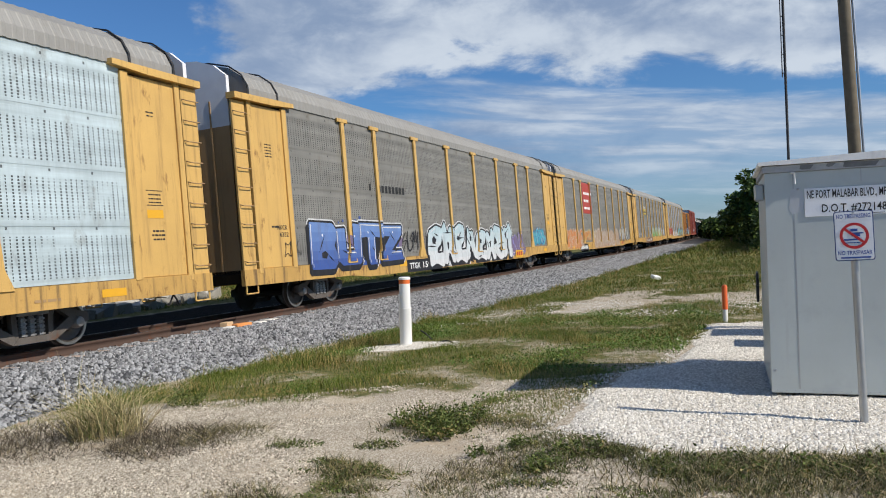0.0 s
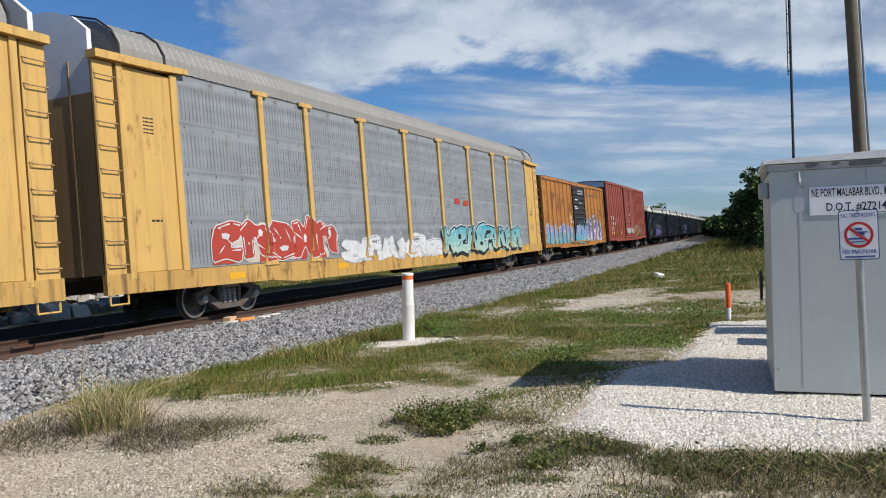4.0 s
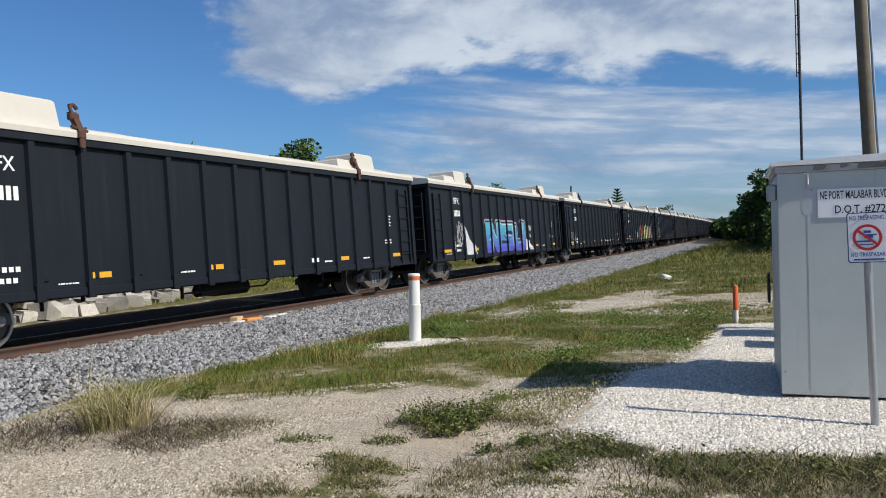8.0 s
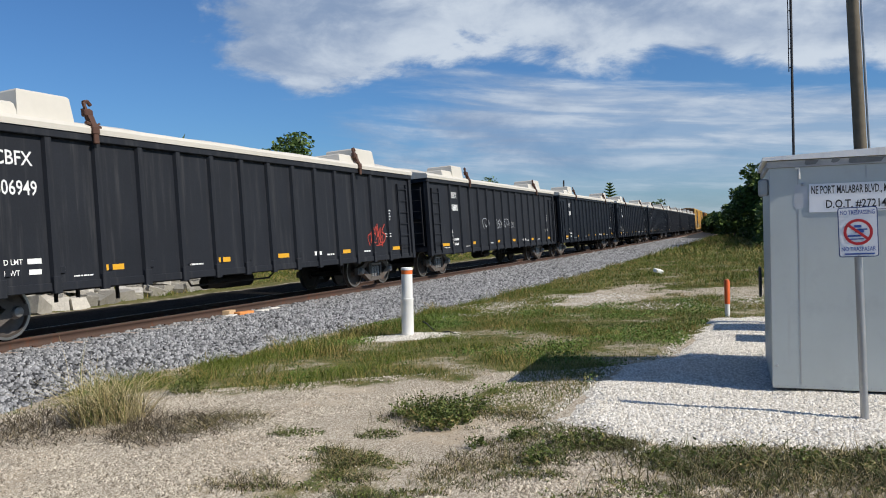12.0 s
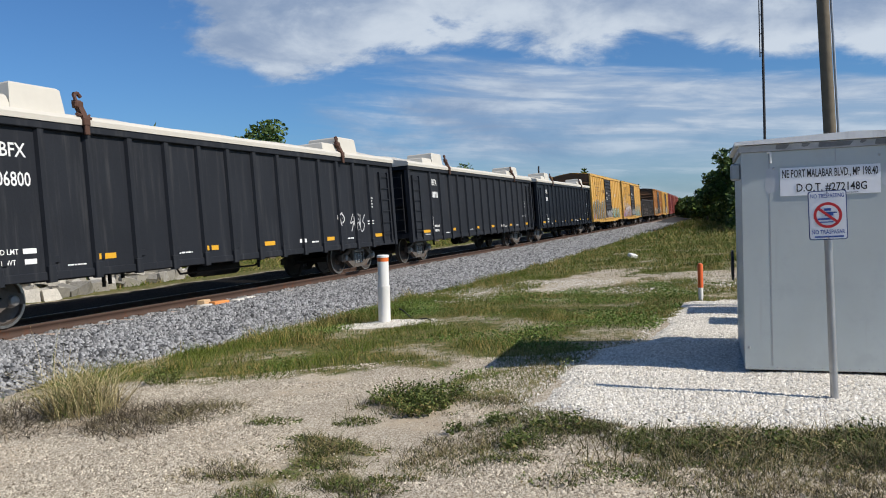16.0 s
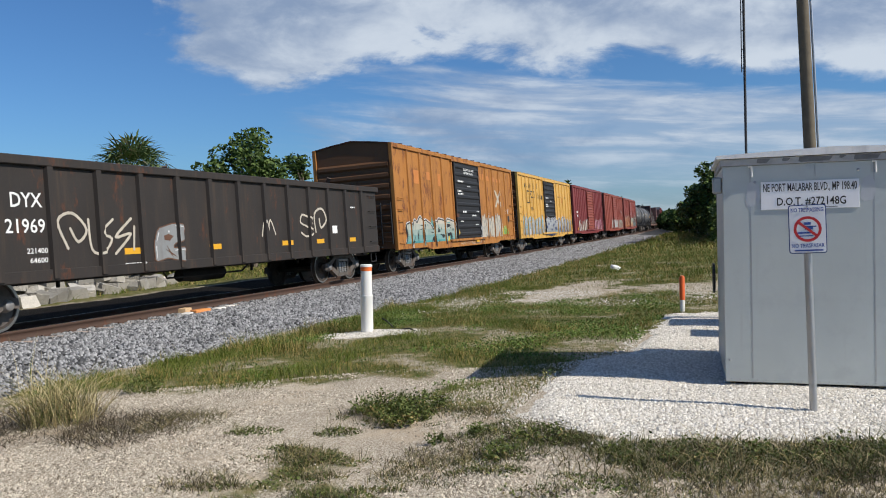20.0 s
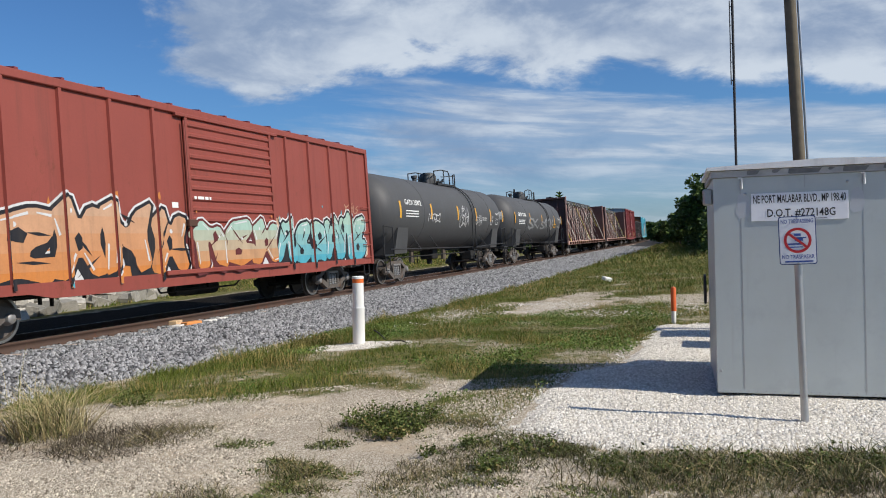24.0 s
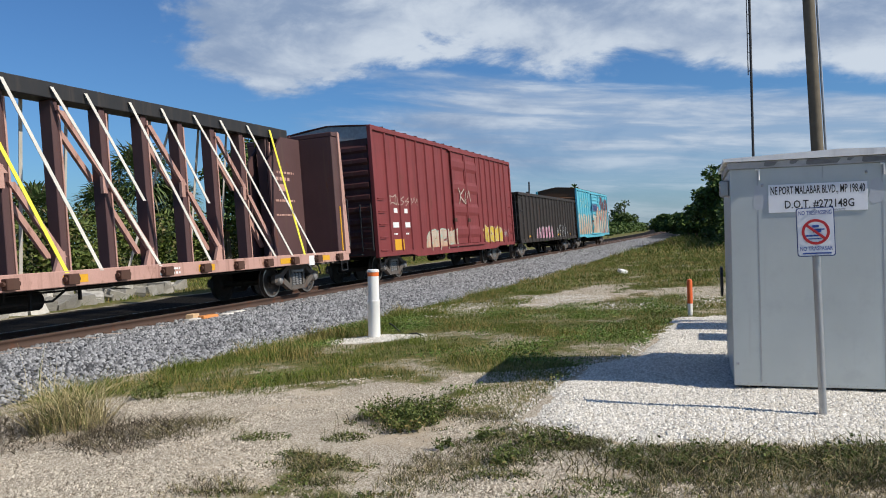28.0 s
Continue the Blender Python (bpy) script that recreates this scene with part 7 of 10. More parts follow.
def autorack(front, label, sheet, decorate, seed, sheets=None):
    car = new_car("autorack_car", label, "rail car", front, RACK_L, TRAIN)
    H = RACK_L / 2
    posts = [x - H for x in RACK_POSTS]
    Y = M["rack_yellow"]
    sill = [(-H + 0.1, 1.06), (H - 0.1, 1.06), (H - 0.1, 0.70), (H - 4.9, 0.67), (H - 6.0, 0.58), (-H + 6.0, 0.58), (-H + 4.9, 0.67), (-H + 0.1, 0.70)]
    for y0, y1 in ((-1.545, -1.44), (1.44, 1.545)):
        part("side_sill", shared("rack_sill%d" % (y0 > 0), lambda: Kit().prism(sill, "y", y0, y1)), M["rack_sill"], car, "yellow side sill with grimy patches")
    part("floor", shared("rack_floor", lambda: Kit().box(-H + 0.2, H - 0.2, -1.43, 1.43, 0.98, 1.06)), M["under"], car)
    edges = [-H + 2.15] + posts + [H - 2.15]
    for a, b in zip(edges, edges[1:]):
        w = round(b - a, 2)
        me = shared("rack_sheet%d_%s" % (w * 100, sheet), lambda: lapped(-w / 2 + 0.02, w / 2 - 0.02, 1.07, 5.01, -1.49))
        for side in (0, 1):
            part("side_sheet", me, M[sheet], car, at=Matrix.Translation(((a + b) / 2, 0, 0)) @ Matrix.Rotation(math.pi * side, 4, "Z"))
    def post():
        k = Kit().box(-0.085, 0.085, -1.575, -1.515, 1.75, 4.93, 0.006)
        k.prism([(-0.085, 1.75), (0.085, 1.75), (0.12, 1.35), (0.27, 1.02), (-0.27, 1.02), (-0.12, 1.35)], "y", -1.575, -1.515)
        return k
    for x in posts:
        for side in (0, 1):
            p = part("post", shared("rack_post", post), Y, car, at=Matrix.Translation((x, 0, 0)) @ Matrix.Rotation(math.pi * side, 4, "Z"))
            part("post_cap", shared("rack_post_cap", lambda: Kit().box(-0.28, 0.28, -1.585, -1.53, 4.92, 5.03, 0.008)), Y, p)
    part("roof", shared("rack_roof", lambda: roof_kit(H - 0.75)), M["rack_roof"], car, "ribbed galvanised roof")
    for m in (-1, 1):
        turn = Matrix.Identity(4) if m < 0 else Matrix.Rotation(math.pi, 4, "Z")
        for side in (1, -1):
            flip = Matrix.Diagonal((1, side, 1, 1))
            key = "%d" % side
            part("end_panel", shared("rack_end_panel" + key, lambda: Kit().box(-H + 0.80, -H + 2.16, -1.515 * side, -1.45 * side, 1.06, 4.86, 0.012)), Y, car, "plain yellow end side panel", at=turn)
            part("end_post", shared("rack_end_post" + key, lambda: Kit().box(-H + 2.02, -H + 2.2, -1.56 * side, -1.50 * side, 1.03, 4.9, 0.006).box(-H + 0.66, -H + 0.80, -1.55 * side, -1.42 * side, 0.95, 4.9, 0.008)), Y, car, at=turn)
            part("canopy", shared("rack_canopy" + key, lambda: Kit().prism([(-H + 0.12, 5.02), (-H + 2.45, 5.06), (-H + 2.45, 4.96), (-H + 1.6, 4.90), (-H + 0.12, 4.88)], "y", -1.64 * side, -1.40 * side)), Y, car, "yellow canopy plank over the end", at=turn)
            part("ladder_plate", shared("rack_ladder_plate" + key, lambda: Kit().box(-H + 0.14, -H + 0.60, -1.52 * side, -1.46 * side, 0.92, 4.86, 0.01)), Y, car, at=turn)

            def rungs():
                k = Kit()
                for i in range(9):
                    z = 1.25 + 0.42 * i
                    k.pipe([(-H + 0.16, -1.52 * side, z), (-H + 0.18, -1.60 * side, z - 0.03), (-H + 0.56, -1.60 * side, z - 0.03), (-H + 0.58, -1.52 * side, z)], 0.012, 5)
                return k
            part("ladder_rungs", shared("rack_rungs" + key, rungs), M["rack_brown"], car, at=turn)
            part("step", shared("rack_step" + key, lambda: Kit().pipe([(-H + 0.18, -1.5 * side, 0.95), (-H + 0.18, -1.5 * side, 0.52), (-H + 0.60, -1.5 * side, 0.52), (-H + 0.60, -1.5 * side, 0.95)], 0.02, 5)), Y, car, at=turn)

        def door(z0, z1, top):
            k = Kit()
            ys = [(-1.38, z1 - 0.50 if top else z1), (-1.05, z1 - 0.22 if top else z1), (-0.6, z1 - 0.06 if top else z1), (0, z1), (0.6, z1 - 0.06 if top else z1), (1.05, z1 - 0.22 if top else z1), (1.38, z1 - 0.50 if top else z1)]
            return k.prism([(-1.38, z0)] + ys + [(1.38, z0)], "x", -H + 0.20, -H + 0.30)
        part("end_door", shared("rack_end_door", lambda: door(1.0, 4.3, False)), M["rack_brown"], car, "brown-painted end door", at=turn)
        part("end_door_top", shared("rack_end_door_top", lambda: door(4.3, 5.92, True)), M["rack_white"], car, "white upper end door", at=turn)
        part("door_fold", shared("rack_door_fold", lambda: Kit().box(-H + 0.185, -H + 0.20, -0.9, -0.86, 1.05, 4.9).box(-H + 0.185, -H + 0.20, 0.86, 0.9, 1.05, 4.9).box(-H + 0.185, -H + 0.20, -0.02, 0.02, 1.05, 5.3)), M["rack_brown"], car, at=turn)

        def arch():
            k = Kit()
            prof = [(-1.55, 5.06), (-1.545, 5.23), (-1.39, 5.515), (-1.06, 5.76), (-0.5, 5.92), (0, 5.96), (0.5, 5.92), (1.06, 5.76), (1.39, 5.515), (1.545, 5.23), (1.55, 5.06)]
            for x in (-H + 0.74, -H + 1.9):
                for (y0, z0), (y1, z1) in zip(prof, prof[1:]):
                    k.hexa([(x, y0, z0), (x + 0.05, y0, z0), (x + 0.05, y1, z1), (x, y1, z1), (x, y0, z0 + 0.035), (x + 0.05, y0, z0 + 0.035), (x + 0.05, y1, z1 + 0.035), (x, y1, z1 + 0.035)])
            return k
        part("roof_seam", shared("rack_arch", arch), M["iron"], car, "dark arched roof seam", at=turn)
        bogie(car, m * (H - 4.0), 0.40)
    couplers(car, H - 0.05, 0.80)
    brake_gear(car, H, 0.86, seed)
    skin = rack_skin(H, posts)
    low = [(-H, H, -1.546)]
    for i, x in enumerate((-H + 3.4, -H + 7.9, 0.8, H - 7.2, H - 3.0)):
        paint_on("reflector", [[(x, 0.78), (x + 0.55, 0.78), (x + 0.55, 0.92), (x, 0.92)]], low, 0.004, M["mark_yellow"], car)
    # small stencils on the end panels
    endskin = [(-H, H, -1.5155)]
    bars([(-H + 1.25, 3.95 - 0.07 * i, 0.28, 0.03) for i in range(5)] + [(-H + 1.3, 2.0, 0.3, 0.05)], endskin, M["letter_black"], car, 0.004)
    bars([(H - 1.75, 2.42, 0.42, 0.02), (H - 1.75, 2.70, 0.42, 0.02), (H - 1.7, 2.62, 0.32, 0.03), (H - 1.7, 2.54, 0.32, 0.03), (H - 1.7, 2.47, 0.32, 0.03), (H - 1.65, 1.92, 0.3, 0.04), (H - 1.68, 1.84, 0.34, 0.04), (H - 1.65, 1.76, 0.3, 0.04), (H - 1.6, 4.2, 0.2, 0.03), (H - 1.58, 4.13, 0.16, 0.03)], endskin, M["letter_black"], car, 0.004)
    paint_on("notice", [[(H - 1.76, 2.18), (H - 1.34, 2.18), (H - 1.34, 2.34), (H - 1.76, 2.34)]], endskin, 0.004, M["mark_yellow"], car, "yellow notice plate")
    decorate(car, skin, low, H - RACK_LEAD)
    return car


def dec_plain(car, skin, low, H):
    bars([(H - 3.9, 0.80, 0.5, 0.06), (H - 5.2, 0.8, 0.5, 0.05)], low, M["rack_brown"], car)


def dec_first(car, skin, low, H):
    bars([(5.9 - H, 3.10, 0.11, 0.20)] + [(6.45 - H + 0.24 * i, 3.06, 0.16, 0.22) for i in range(8)], skin, M["letter_black"], car)
    graffiti(car, skin, 2.5 - H, 7.7 - H, 0.92, 2.12, 4, "sky", "black", 201, "plum", "blue", 0.5, "BUTZ")
    graffiti(car, skin, 9.9 - H, 19.2 - H, 0.58, 2.1, 8, "ice", "black", 202, "grey", "white", 0.5)
    graffiti(car, skin, 22.85 - H, 24.9 - H, 1.12, 1.95, 4, "cyan", "blue", 203, "cyan", None, 0.4)
    graffiti(car, skin, 19.2 - H, 21.0 - H, 0.72, 1.75, 2, "plum", "lilac", 205, "plum", None)
    tag(car, [(-H, H, -1.5155)], 1.3 - H, 2.0 - H, 1.3, 1.75, 3, "black", 204)
    tag(car, skin, 7.8 - H, 9.0 - H, 1.2, 1.9, 3, "black", 206)
    paint_on("number_patch", [[(8.0 - H, 0.56), (10.9 - H, 0.56), (10.9 - H, 0.96), (8.0 - H, 0.96)]], low, 0.003, SPRAY["black"], car, "black patch on the sill")
    lettering("TTGX", 8.2 - H, 0.66, 0.8, 0.2, low, M["letter_white"], car)
    lettering("159838", 9.25 - H, 0.66, 1.35, 0.2, low, M["letter_white"], car)
    lettering("NKCR", 1.05 - H, 1.95, 0.42, 0.11, [(-H, H, -1.5155)], M["letter_black"], car, 0.004)
    lettering("6332", 1.15 - H, 1.78, 0.36, 0.11, [(-H, H, -1.5155)], M["letter_black"], car, 0.004)
    paint_on("company_plate", [[(19.6 - H, 0.64), (20.7 - H, 0.64), (20.7 - H, 0.96), (19.6 - H, 0.96)]], low, 0.022, M["mark_yellow"], car, "yellow panel with red shapes")
    bars([(19.75 - H, 0.72, 0.22, 0.17), (20.05 - H, 0.72, 0.22, 0.17), (20.35 - H, 0.72, 0.22, 0.17)], low, SPRAY["red"], car, 0.026)


def dec_red_panel(car, skin, low, H):
    paint_on("company_panel", [[(6.95 - H, 2.93), (9.65 - H, 2.93), (9.65 - H, 4.93), (6.95 - H, 4.93)]], skin, 0.004, SPRAY["red"], car, "red panel with white shapes")
    bars([(7.3 - H, 4.16, 2.15, 0.2), (7.3 - H, 3.68, 1.45, 0.2), (7.3 - H, 3.20, 1.7, 0.2)], skin, M["letter_white"], car, 0.008)
    graffiti(car, skin, 1.6 - H, 5.9 - H, 0.74, 1.9, 6, "orange", "cream", 211, "tan", None, 0.5)
    graffiti(car, skin, 6.2 - H, 8.7 - H, 1.1, 1.85, 5, "orange", "lime", 212, None, None, 0.3)
    graffiti(car, skin, 9.7 - H, 19.5 - H, 0.62, 1.95, 9, "tan", "cream", 213, "peach", "tan", 0.5)
    graffiti(car, skin, 19.9 - H, 24.2 - H, 1.0, 1.95, 6, "cream", "black", 214, "tan", "silver", 0.32)
    bars([(14.4 - H, 0.75, 0.9, 0.12), (20.5 - H, 0.72, 0.25, 0.18), (20.8 - H, 0.72, 0.25, 0.18), (21.1 - H, 0.72, 0.25, 0.18)], low, SPRAY["red"], car, 0.008)
    paint_on("number_patch", [[(5.0 - H, 0.56), (7.6 - H, 0.56), (7.6 - H, 0.96), (5.0 - H, 0.96)]], low, 0.003, SPRAY["black"], car)
    bars([(5.2 - H + 0.24 * i, 0.66, 0.16, 0.2) for i in range(9)], low, M["letter_white"], car)


def dec_gold_letters(car, skin, low, H):
    for grow, mat, lift in ((0.05, SPRAY["black"], 0.004), (0.0, SPRAY["cream"], 0.008)):
        p = [[(x - H - grow, 3.62 - grow), (x - H + 0.44 + grow, 3.62 - grow), (x - H + 0.44 + grow, 4.14 + grow), (x - H - grow, 4.14 + grow)] for x in (7.02, 7.60, 8.18)]
        paint_on("company_shapes", p, skin, lift, mat, car, "plain cream and gold blocks with black edges")
        p = [[(7.0 - H - grow, 3.33 - grow), (8.75 - H + grow, 3.33 - grow), (8.75 - H + grow, 3.48 + grow), (7.0 - H - grow, 3.48 + grow)]]
        paint_on("company_bar", p, skin, lift, SPRAY["yellow"] if not grow else mat, car, "gold bar")
    paint_on("company_shade", [[(x - H, 3.62), (x - H + 0.44, 3.62), (x - H + 0.44, 3.86), (x - H, 3.86)] for x in (7.02, 7.60, 8.18)], skin, 0.012, SPRAY["yellow"], car)
    paint_on("white_line", [[(6.7 - H, 2.05), (9.3 - H, 2.08), (9.3 - H, 2.12), (6.7 - H, 2.09)], [(9.5 - H, 2.08), (11.0 - H, 2.08), (11.0 - H, 2.12), (9.5 - H, 2.12)], [(11.0 - H, 2.1), (10.7 - H, 1.7), (10.75 - H, 1.66), (11.06 - H, 2.08)], [(10.7 - H, 1.7), (11.8 - H, 1.1), (11.84 - H, 1.15), (10.75 - H, 1.74)]], skin, 0.008, SPRAY["white"], car)
    paint_on("number_patch", [[(7.2 - H, 0.52), (12.2 - H, 0.52), (12.6 - H, 1.02), (6.9 - H, 1.02)]], low, 0.003, SPRAY["brown"], car, "dark patch on the sill")
    lettering("TTGX", 7.35 - H, 0.66, 0.95, 0.24, low, M["letter_white"], car)
    lettering("853526", 8.75 - H, 0.66, 1.3, 0.24, low, M["letter_white"], car)
    paint_on("reflector", [[(10.6 - H, 0.7), (11.4 - H, 0.7), (11.4 - H, 0.95), (10.6 - H, 0.95)]], low, 0.006, SPRAY["white"], car)
    graffiti(car, skin, 12.4 - H, 17.4 - H, 1.08, 2.15, 5, "silver", "grey", 221, "lime", "green", 0.34)
    graffiti(car, skin, 17.4 - H, 20.6 - H, 1.1, 2.1, 4, "silver", "grey", 222, "yellow", "lime", 0.3)
    graffiti(car, skin, 20.9 - H, 24.6 - H, 1.15, 1.95, 5, "silver", "grey", 223, None, None, 0.2)
    bars([(19.2 - H, 0.7, 0.28, 0.2), (19.55 - H, 0.7, 0.28, 0.2), (19.9 - H, 0.7, 0.28, 0.2)], low, SPRAY["orange"], car, 0.008)
    tag(car, skin, 2.4 - H, 4.0 - H, 1.15, 1.6, 4, "white", 224)


def dec_last_rack(car, skin, low, H):
    graffiti(car, skin, 2.5 - H, 7.5 - H, 1.1, 2.1, 5, "red", "white", 231, "cream", None, 0.3)
    graffiti(car, skin, 7.8 - H, 14.5 - H, 0.9, 1.6, 6, "white", "silver", 232, "white", None, 0.5)
    graffiti(car, skin, 14.8 - H, 24.0 - H, 0.9, 2.0, 8, "cyan", "white", 233, "cyan", "mint", 0.4)
    bars([(16.2 - H, 2.75, 0.5, 0.2), (17.1 - H, 2.7, 0.5, 0.2)], skin, SPRAY["red"], car)


# ======== covered gondolas ========
GON_L = 16.68
GON_RIBS = [2.03 + 0.995 * i for i in range(14)]


def lid_kit(half):
    """Arched cover with a raised wedge towards each end."""
    k = Kit()
    prof = [(-1.64, 3.37), (-1.65, 3.46), (-1.60, 3.53), (-1.25, 3.60), (-0.8, 3.72), (-0.4, 3.80), (0, 3.83), (0.4, 3.80), (0.8, 3.72), (1.25, 3.60), (1.60, 3.53), (1.65, 3.46), (1.64, 3.37)]
    n = len(prof)
    xs = [-half - 0.06, -half + 0.12, -half + 0.9] + [-half + 2 + i * 1.15 for i in range(12)] + [half - 0.9, half - 0.12, half + 0.06]
    for i, x in enumerate(xs):
        e = 0.06 if i in (1, 2, len(xs) - 3, len(xs) - 2) else 0.0
        sag = 0.03 * math.cos(x * 1.9)
        for y, z in prof:
            k.v.append((x, y, z + (e + sag) * (1 - (abs(y) / 1.65) ** 4)))
    k.f = [(j * n + i, j * n + i + 1, (j + 1) * n + i + 1, (j + 1) * n + i) for j in range(len(xs) - 1) for i in range(n - 1)]
    for e in (0, len(xs) - 1):
        k.f.append(tuple(e * n + i for i in range(n)))
    return k


def wedge_kit():
    """Hump on the lid: a boxy block with battered sides, and a lower step on the side of the car's middle."""
    k = Kit()

    def block(x0, x1, y0, y1, z, c):
        k.hexa([(x0 - 0.06, y0 - 0.06, 3.48), (x1 + 0.04, y0 - 0.06, 3.48), (x1 + 0.04, y1 + 0.06, 3.48), (x0 - 0.06, y1 + 0.06, 3.48), (x0, y0, z - c), (x1, y0, z - c), (x1, y1, z - c), (x0, y1, z - c)])
        k.hexa([(x0, y0, z - c), (x1, y0, z - c), (x1, y1, z - c), (x0, y1, z - c), (x0 + c, y0 + c, z), (x1 - c, y0 + c, z), (x1 - c, y1 - c, z), (x0 + c, y1 - c, z)])
    for y0, y1 in ((-1.46, -0.5), (0.5, 1.46)):
        block(-1.0, 0.0, y0, y1, 3.99, 0.035)
        block(-1.95, -1.06, y0, y1, 3.76, 0.03)
    return k


def latch_kit():
    """A clamp over the lid's edge: hook bolt, cast arm, hinge pin and strap."""
    k = Kit()
    k.box(-0.055, 0.055, -1.69, -1.64, 3.20, 3.40, 0.01)
    k.box(-0.075, 0.075, -1.70, -1.60, 3.36, 3.50, 0.015)
    k.hexa([(-0.05, -1.68, 3.46), (0.07, -1.68, 3.46), (0.07, -1.58, 3.46), (-0.05, -1.58, 3.46), (-0.10, -1.56, 3.82), (0.02, -1.56, 3.82), (0.02, -1.46, 3.82), (-0.10, -1.46, 3.82)])
    k.box(-0.13, 0.05, -1.60, -1.48, 3.68, 3.80, 0.02)
    k.pipe([(-0.06, -1.54, 3.78), (-0.07, -1.50, 3.93), (0.03, -1.48, 3.96), (0.10, -1.48, 3.90)], 0.035, 6)
    k.tube((-0.16, -1.62, 3.56), (0.16, -1.62, 3.50), 0.03, 6)
    k.tube((0.06, -1.62, 3.52), (0.20, -1.55, 3.58), 0.022, 5)
    return k


def gondola(i, front, decorate, label):
    car = new_car("covered_gondola", label, "rail car", front, GON_L, TRAIN)
    H = GON_L / 2
    ribs = [x - H for x in GON_RIBS]
    worn = i in (6, 7, 11, 12)
    K, kind = M["gon_dusty" if worn else "gon_black"], "dusty_" if worn else ""
    for side in (0, 1):
        at = Matrix.Rotation(math.pi * side, 4, "Z")
        part("side_wall", shared(kind + "gon_side", lambda: Kit().box(-H + 0.1, H - 0.1, -1.53, -1.49, 0.80, 3.28)), K, car, at=at)
        part("top_chord", shared(kind + "gon_chord", lambda: Kit().box(-H, H, -1.62, -1.47, 3.24, 3.37, 0.012)), K, car, at=at)
        part("side_sill", shared(kind + "gon_sill", lambda: Kit().box(-H + 0.1, H - 0.1, -1.56, -1.48, 0.74, 0.88, 0.01)), K, car, at=at)
        for x in (-H, H - 0.16):
            part("corner_post", shared(kind + "gon_corner", lambda: Kit().box(0, 0.16, -1.60, -1.44, 0.72, 3.24, 0.01)), K, car, at=at @ Matrix.Translation((x, 0, 0)))

        def rib():
            k = Kit().prism([(-0.085, -1.53), (-0.06, -1.60), (0.06, -1.60), (0.085, -1.53)], "z", 0.80, 3.24)
            return k.box(-0.08, 0.08, -1.61, -1.5, 0.70, 0.98, 0.01)
        for x in ribs:
            p = part("rib", shared(kind + "gon_rib", rib), K, car, at=at @ Matrix.Translation((x, 0, 0)))
            part("foot", shared(kind + "gon_foot", lambda: Kit().box(0.09, 0.20, -1.56, -1.53, 1.02, 1.14, 0.008)), K, p)
        for x in (-H + 0.42, H - 1.0):
            part("ladder_panel", shared(kind + "gon_ladpanel", lambda: Kit().box(0, 0.58, -1.555, -1.53, 1.15, 3.0, 0.006)), K, car, at=at @ Matrix.Translation((x, 0, 0)))
        for m in (-1, 1):
            def rungs():
                k = Kit()
                for j in range(6):
                    k.tube((m * (H - 0.40), -1.60, 1.10 + 0.36 * j), (m * (H - 0.95), -1.60, 1.10 + 0.36 * j), 0.012, 5)
                for x in (H - 0.38, H - 0.97):
                    k.box(m * x - 0.02, m * x + 0.02, -1.60, -1.53, 0.80, 3.05)
                return k
            part("side_ladder", shared(kind + "gon_rungs%d" % m, rungs), K, car, at=at)
        for x in ((3.95, 13.25) if not side else (GON_L - 13.25, GON_L - 3.95)):
            part("lid_latch", shared("gon_latch", latch_kit), M["latch"], car, "rusty clamp holding the lid", at=at @ Matrix.Translation((x - H, 0, 0)))
    for m in (-1, 1):
        turn = Matrix.Rotation(0 if m < 0 else math.pi, 4, "Z")
        part("end_wall", shared(kind + "gon_end", lambda: Kit().box(-H + 0.22, -H + 0.28, -1.46, 1.46, 0.95, 3.26)), K, car, at=turn)
        part("end_rib", shared(kind + "gon_end_rib", lambda: Kit().box(-H + 0.12, -H + 0.22, -1.44, 1.44, 2.0, 2.12)), K, car, at=turn)
        part("end_sill", shared(kind + "gon_end_sill", lambda: Kit().box(-H + 0.0, -H + 0.22, -1.44, 1.44, 0.88, 1.04)), K, car, at=turn)
        part("end_cap", shared(kind + "gon_endcap", lambda: Kit().box(-H - 0.02, -H + 0.28, -1.60, 1.60, 3.24, 3.365, 0.01)), K, car, at=turn)
        end_ladder(car, m * (H - 0.05), -1.32, -0.95, 1.15, 3.0, 6, M["iron"])
        part("grab_bar", shared("gon_grab", lambda: Kit().pipe([(-H + 0.2, -0.9, 2.5), (-H + 0.05, -0.9, 2.45), (-H + 0.05, 0.9, 2.45), (-H + 0.2, 0.9, 2.5)], 0.014, 5)), M["iron"], car, at=turn)
        part("lid_wedge", shared("gon_wedge", wedge_kit), M["lid"], car, "raised white wedge on the lid", at=Matrix.Translation((-H + 3.62 if m < 0 else -H + 14.42, 0, 0)))
        bogie(car, m * (H - 1.78), 0.455)
    part("lid", shared("gon_lid", lambda: lid_kit(H), True), M["lid"], car, "off-white fibreglass lid")
    part("floor", shared("gon_floor", lambda: Kit().box(-H + 0.15, H - 0.15, -1.48, 1.48, 0.90, 0.98)), M["under"], car)
    couplers(car, H - 0.05, 0.68)
    brake_gear(car, H, 0.86, 300 + i)
    skin = side_skin(H, 1.53, ribs, 0.12, 1.60)
    for x in (1.05, 4.03, 7.0, 9.2, 12.15, 15.1):
        w = 0.75 if x in (1.05, 15.1) else 0.47
        paint_on("reflector", [[(x - H, 1.02), (x - H + w, 1.02), (x - H + w, 1.12), (x - H, 1.12)]], skin, 0.004, M["mark_yellow"], car, "yellow reflector strip")
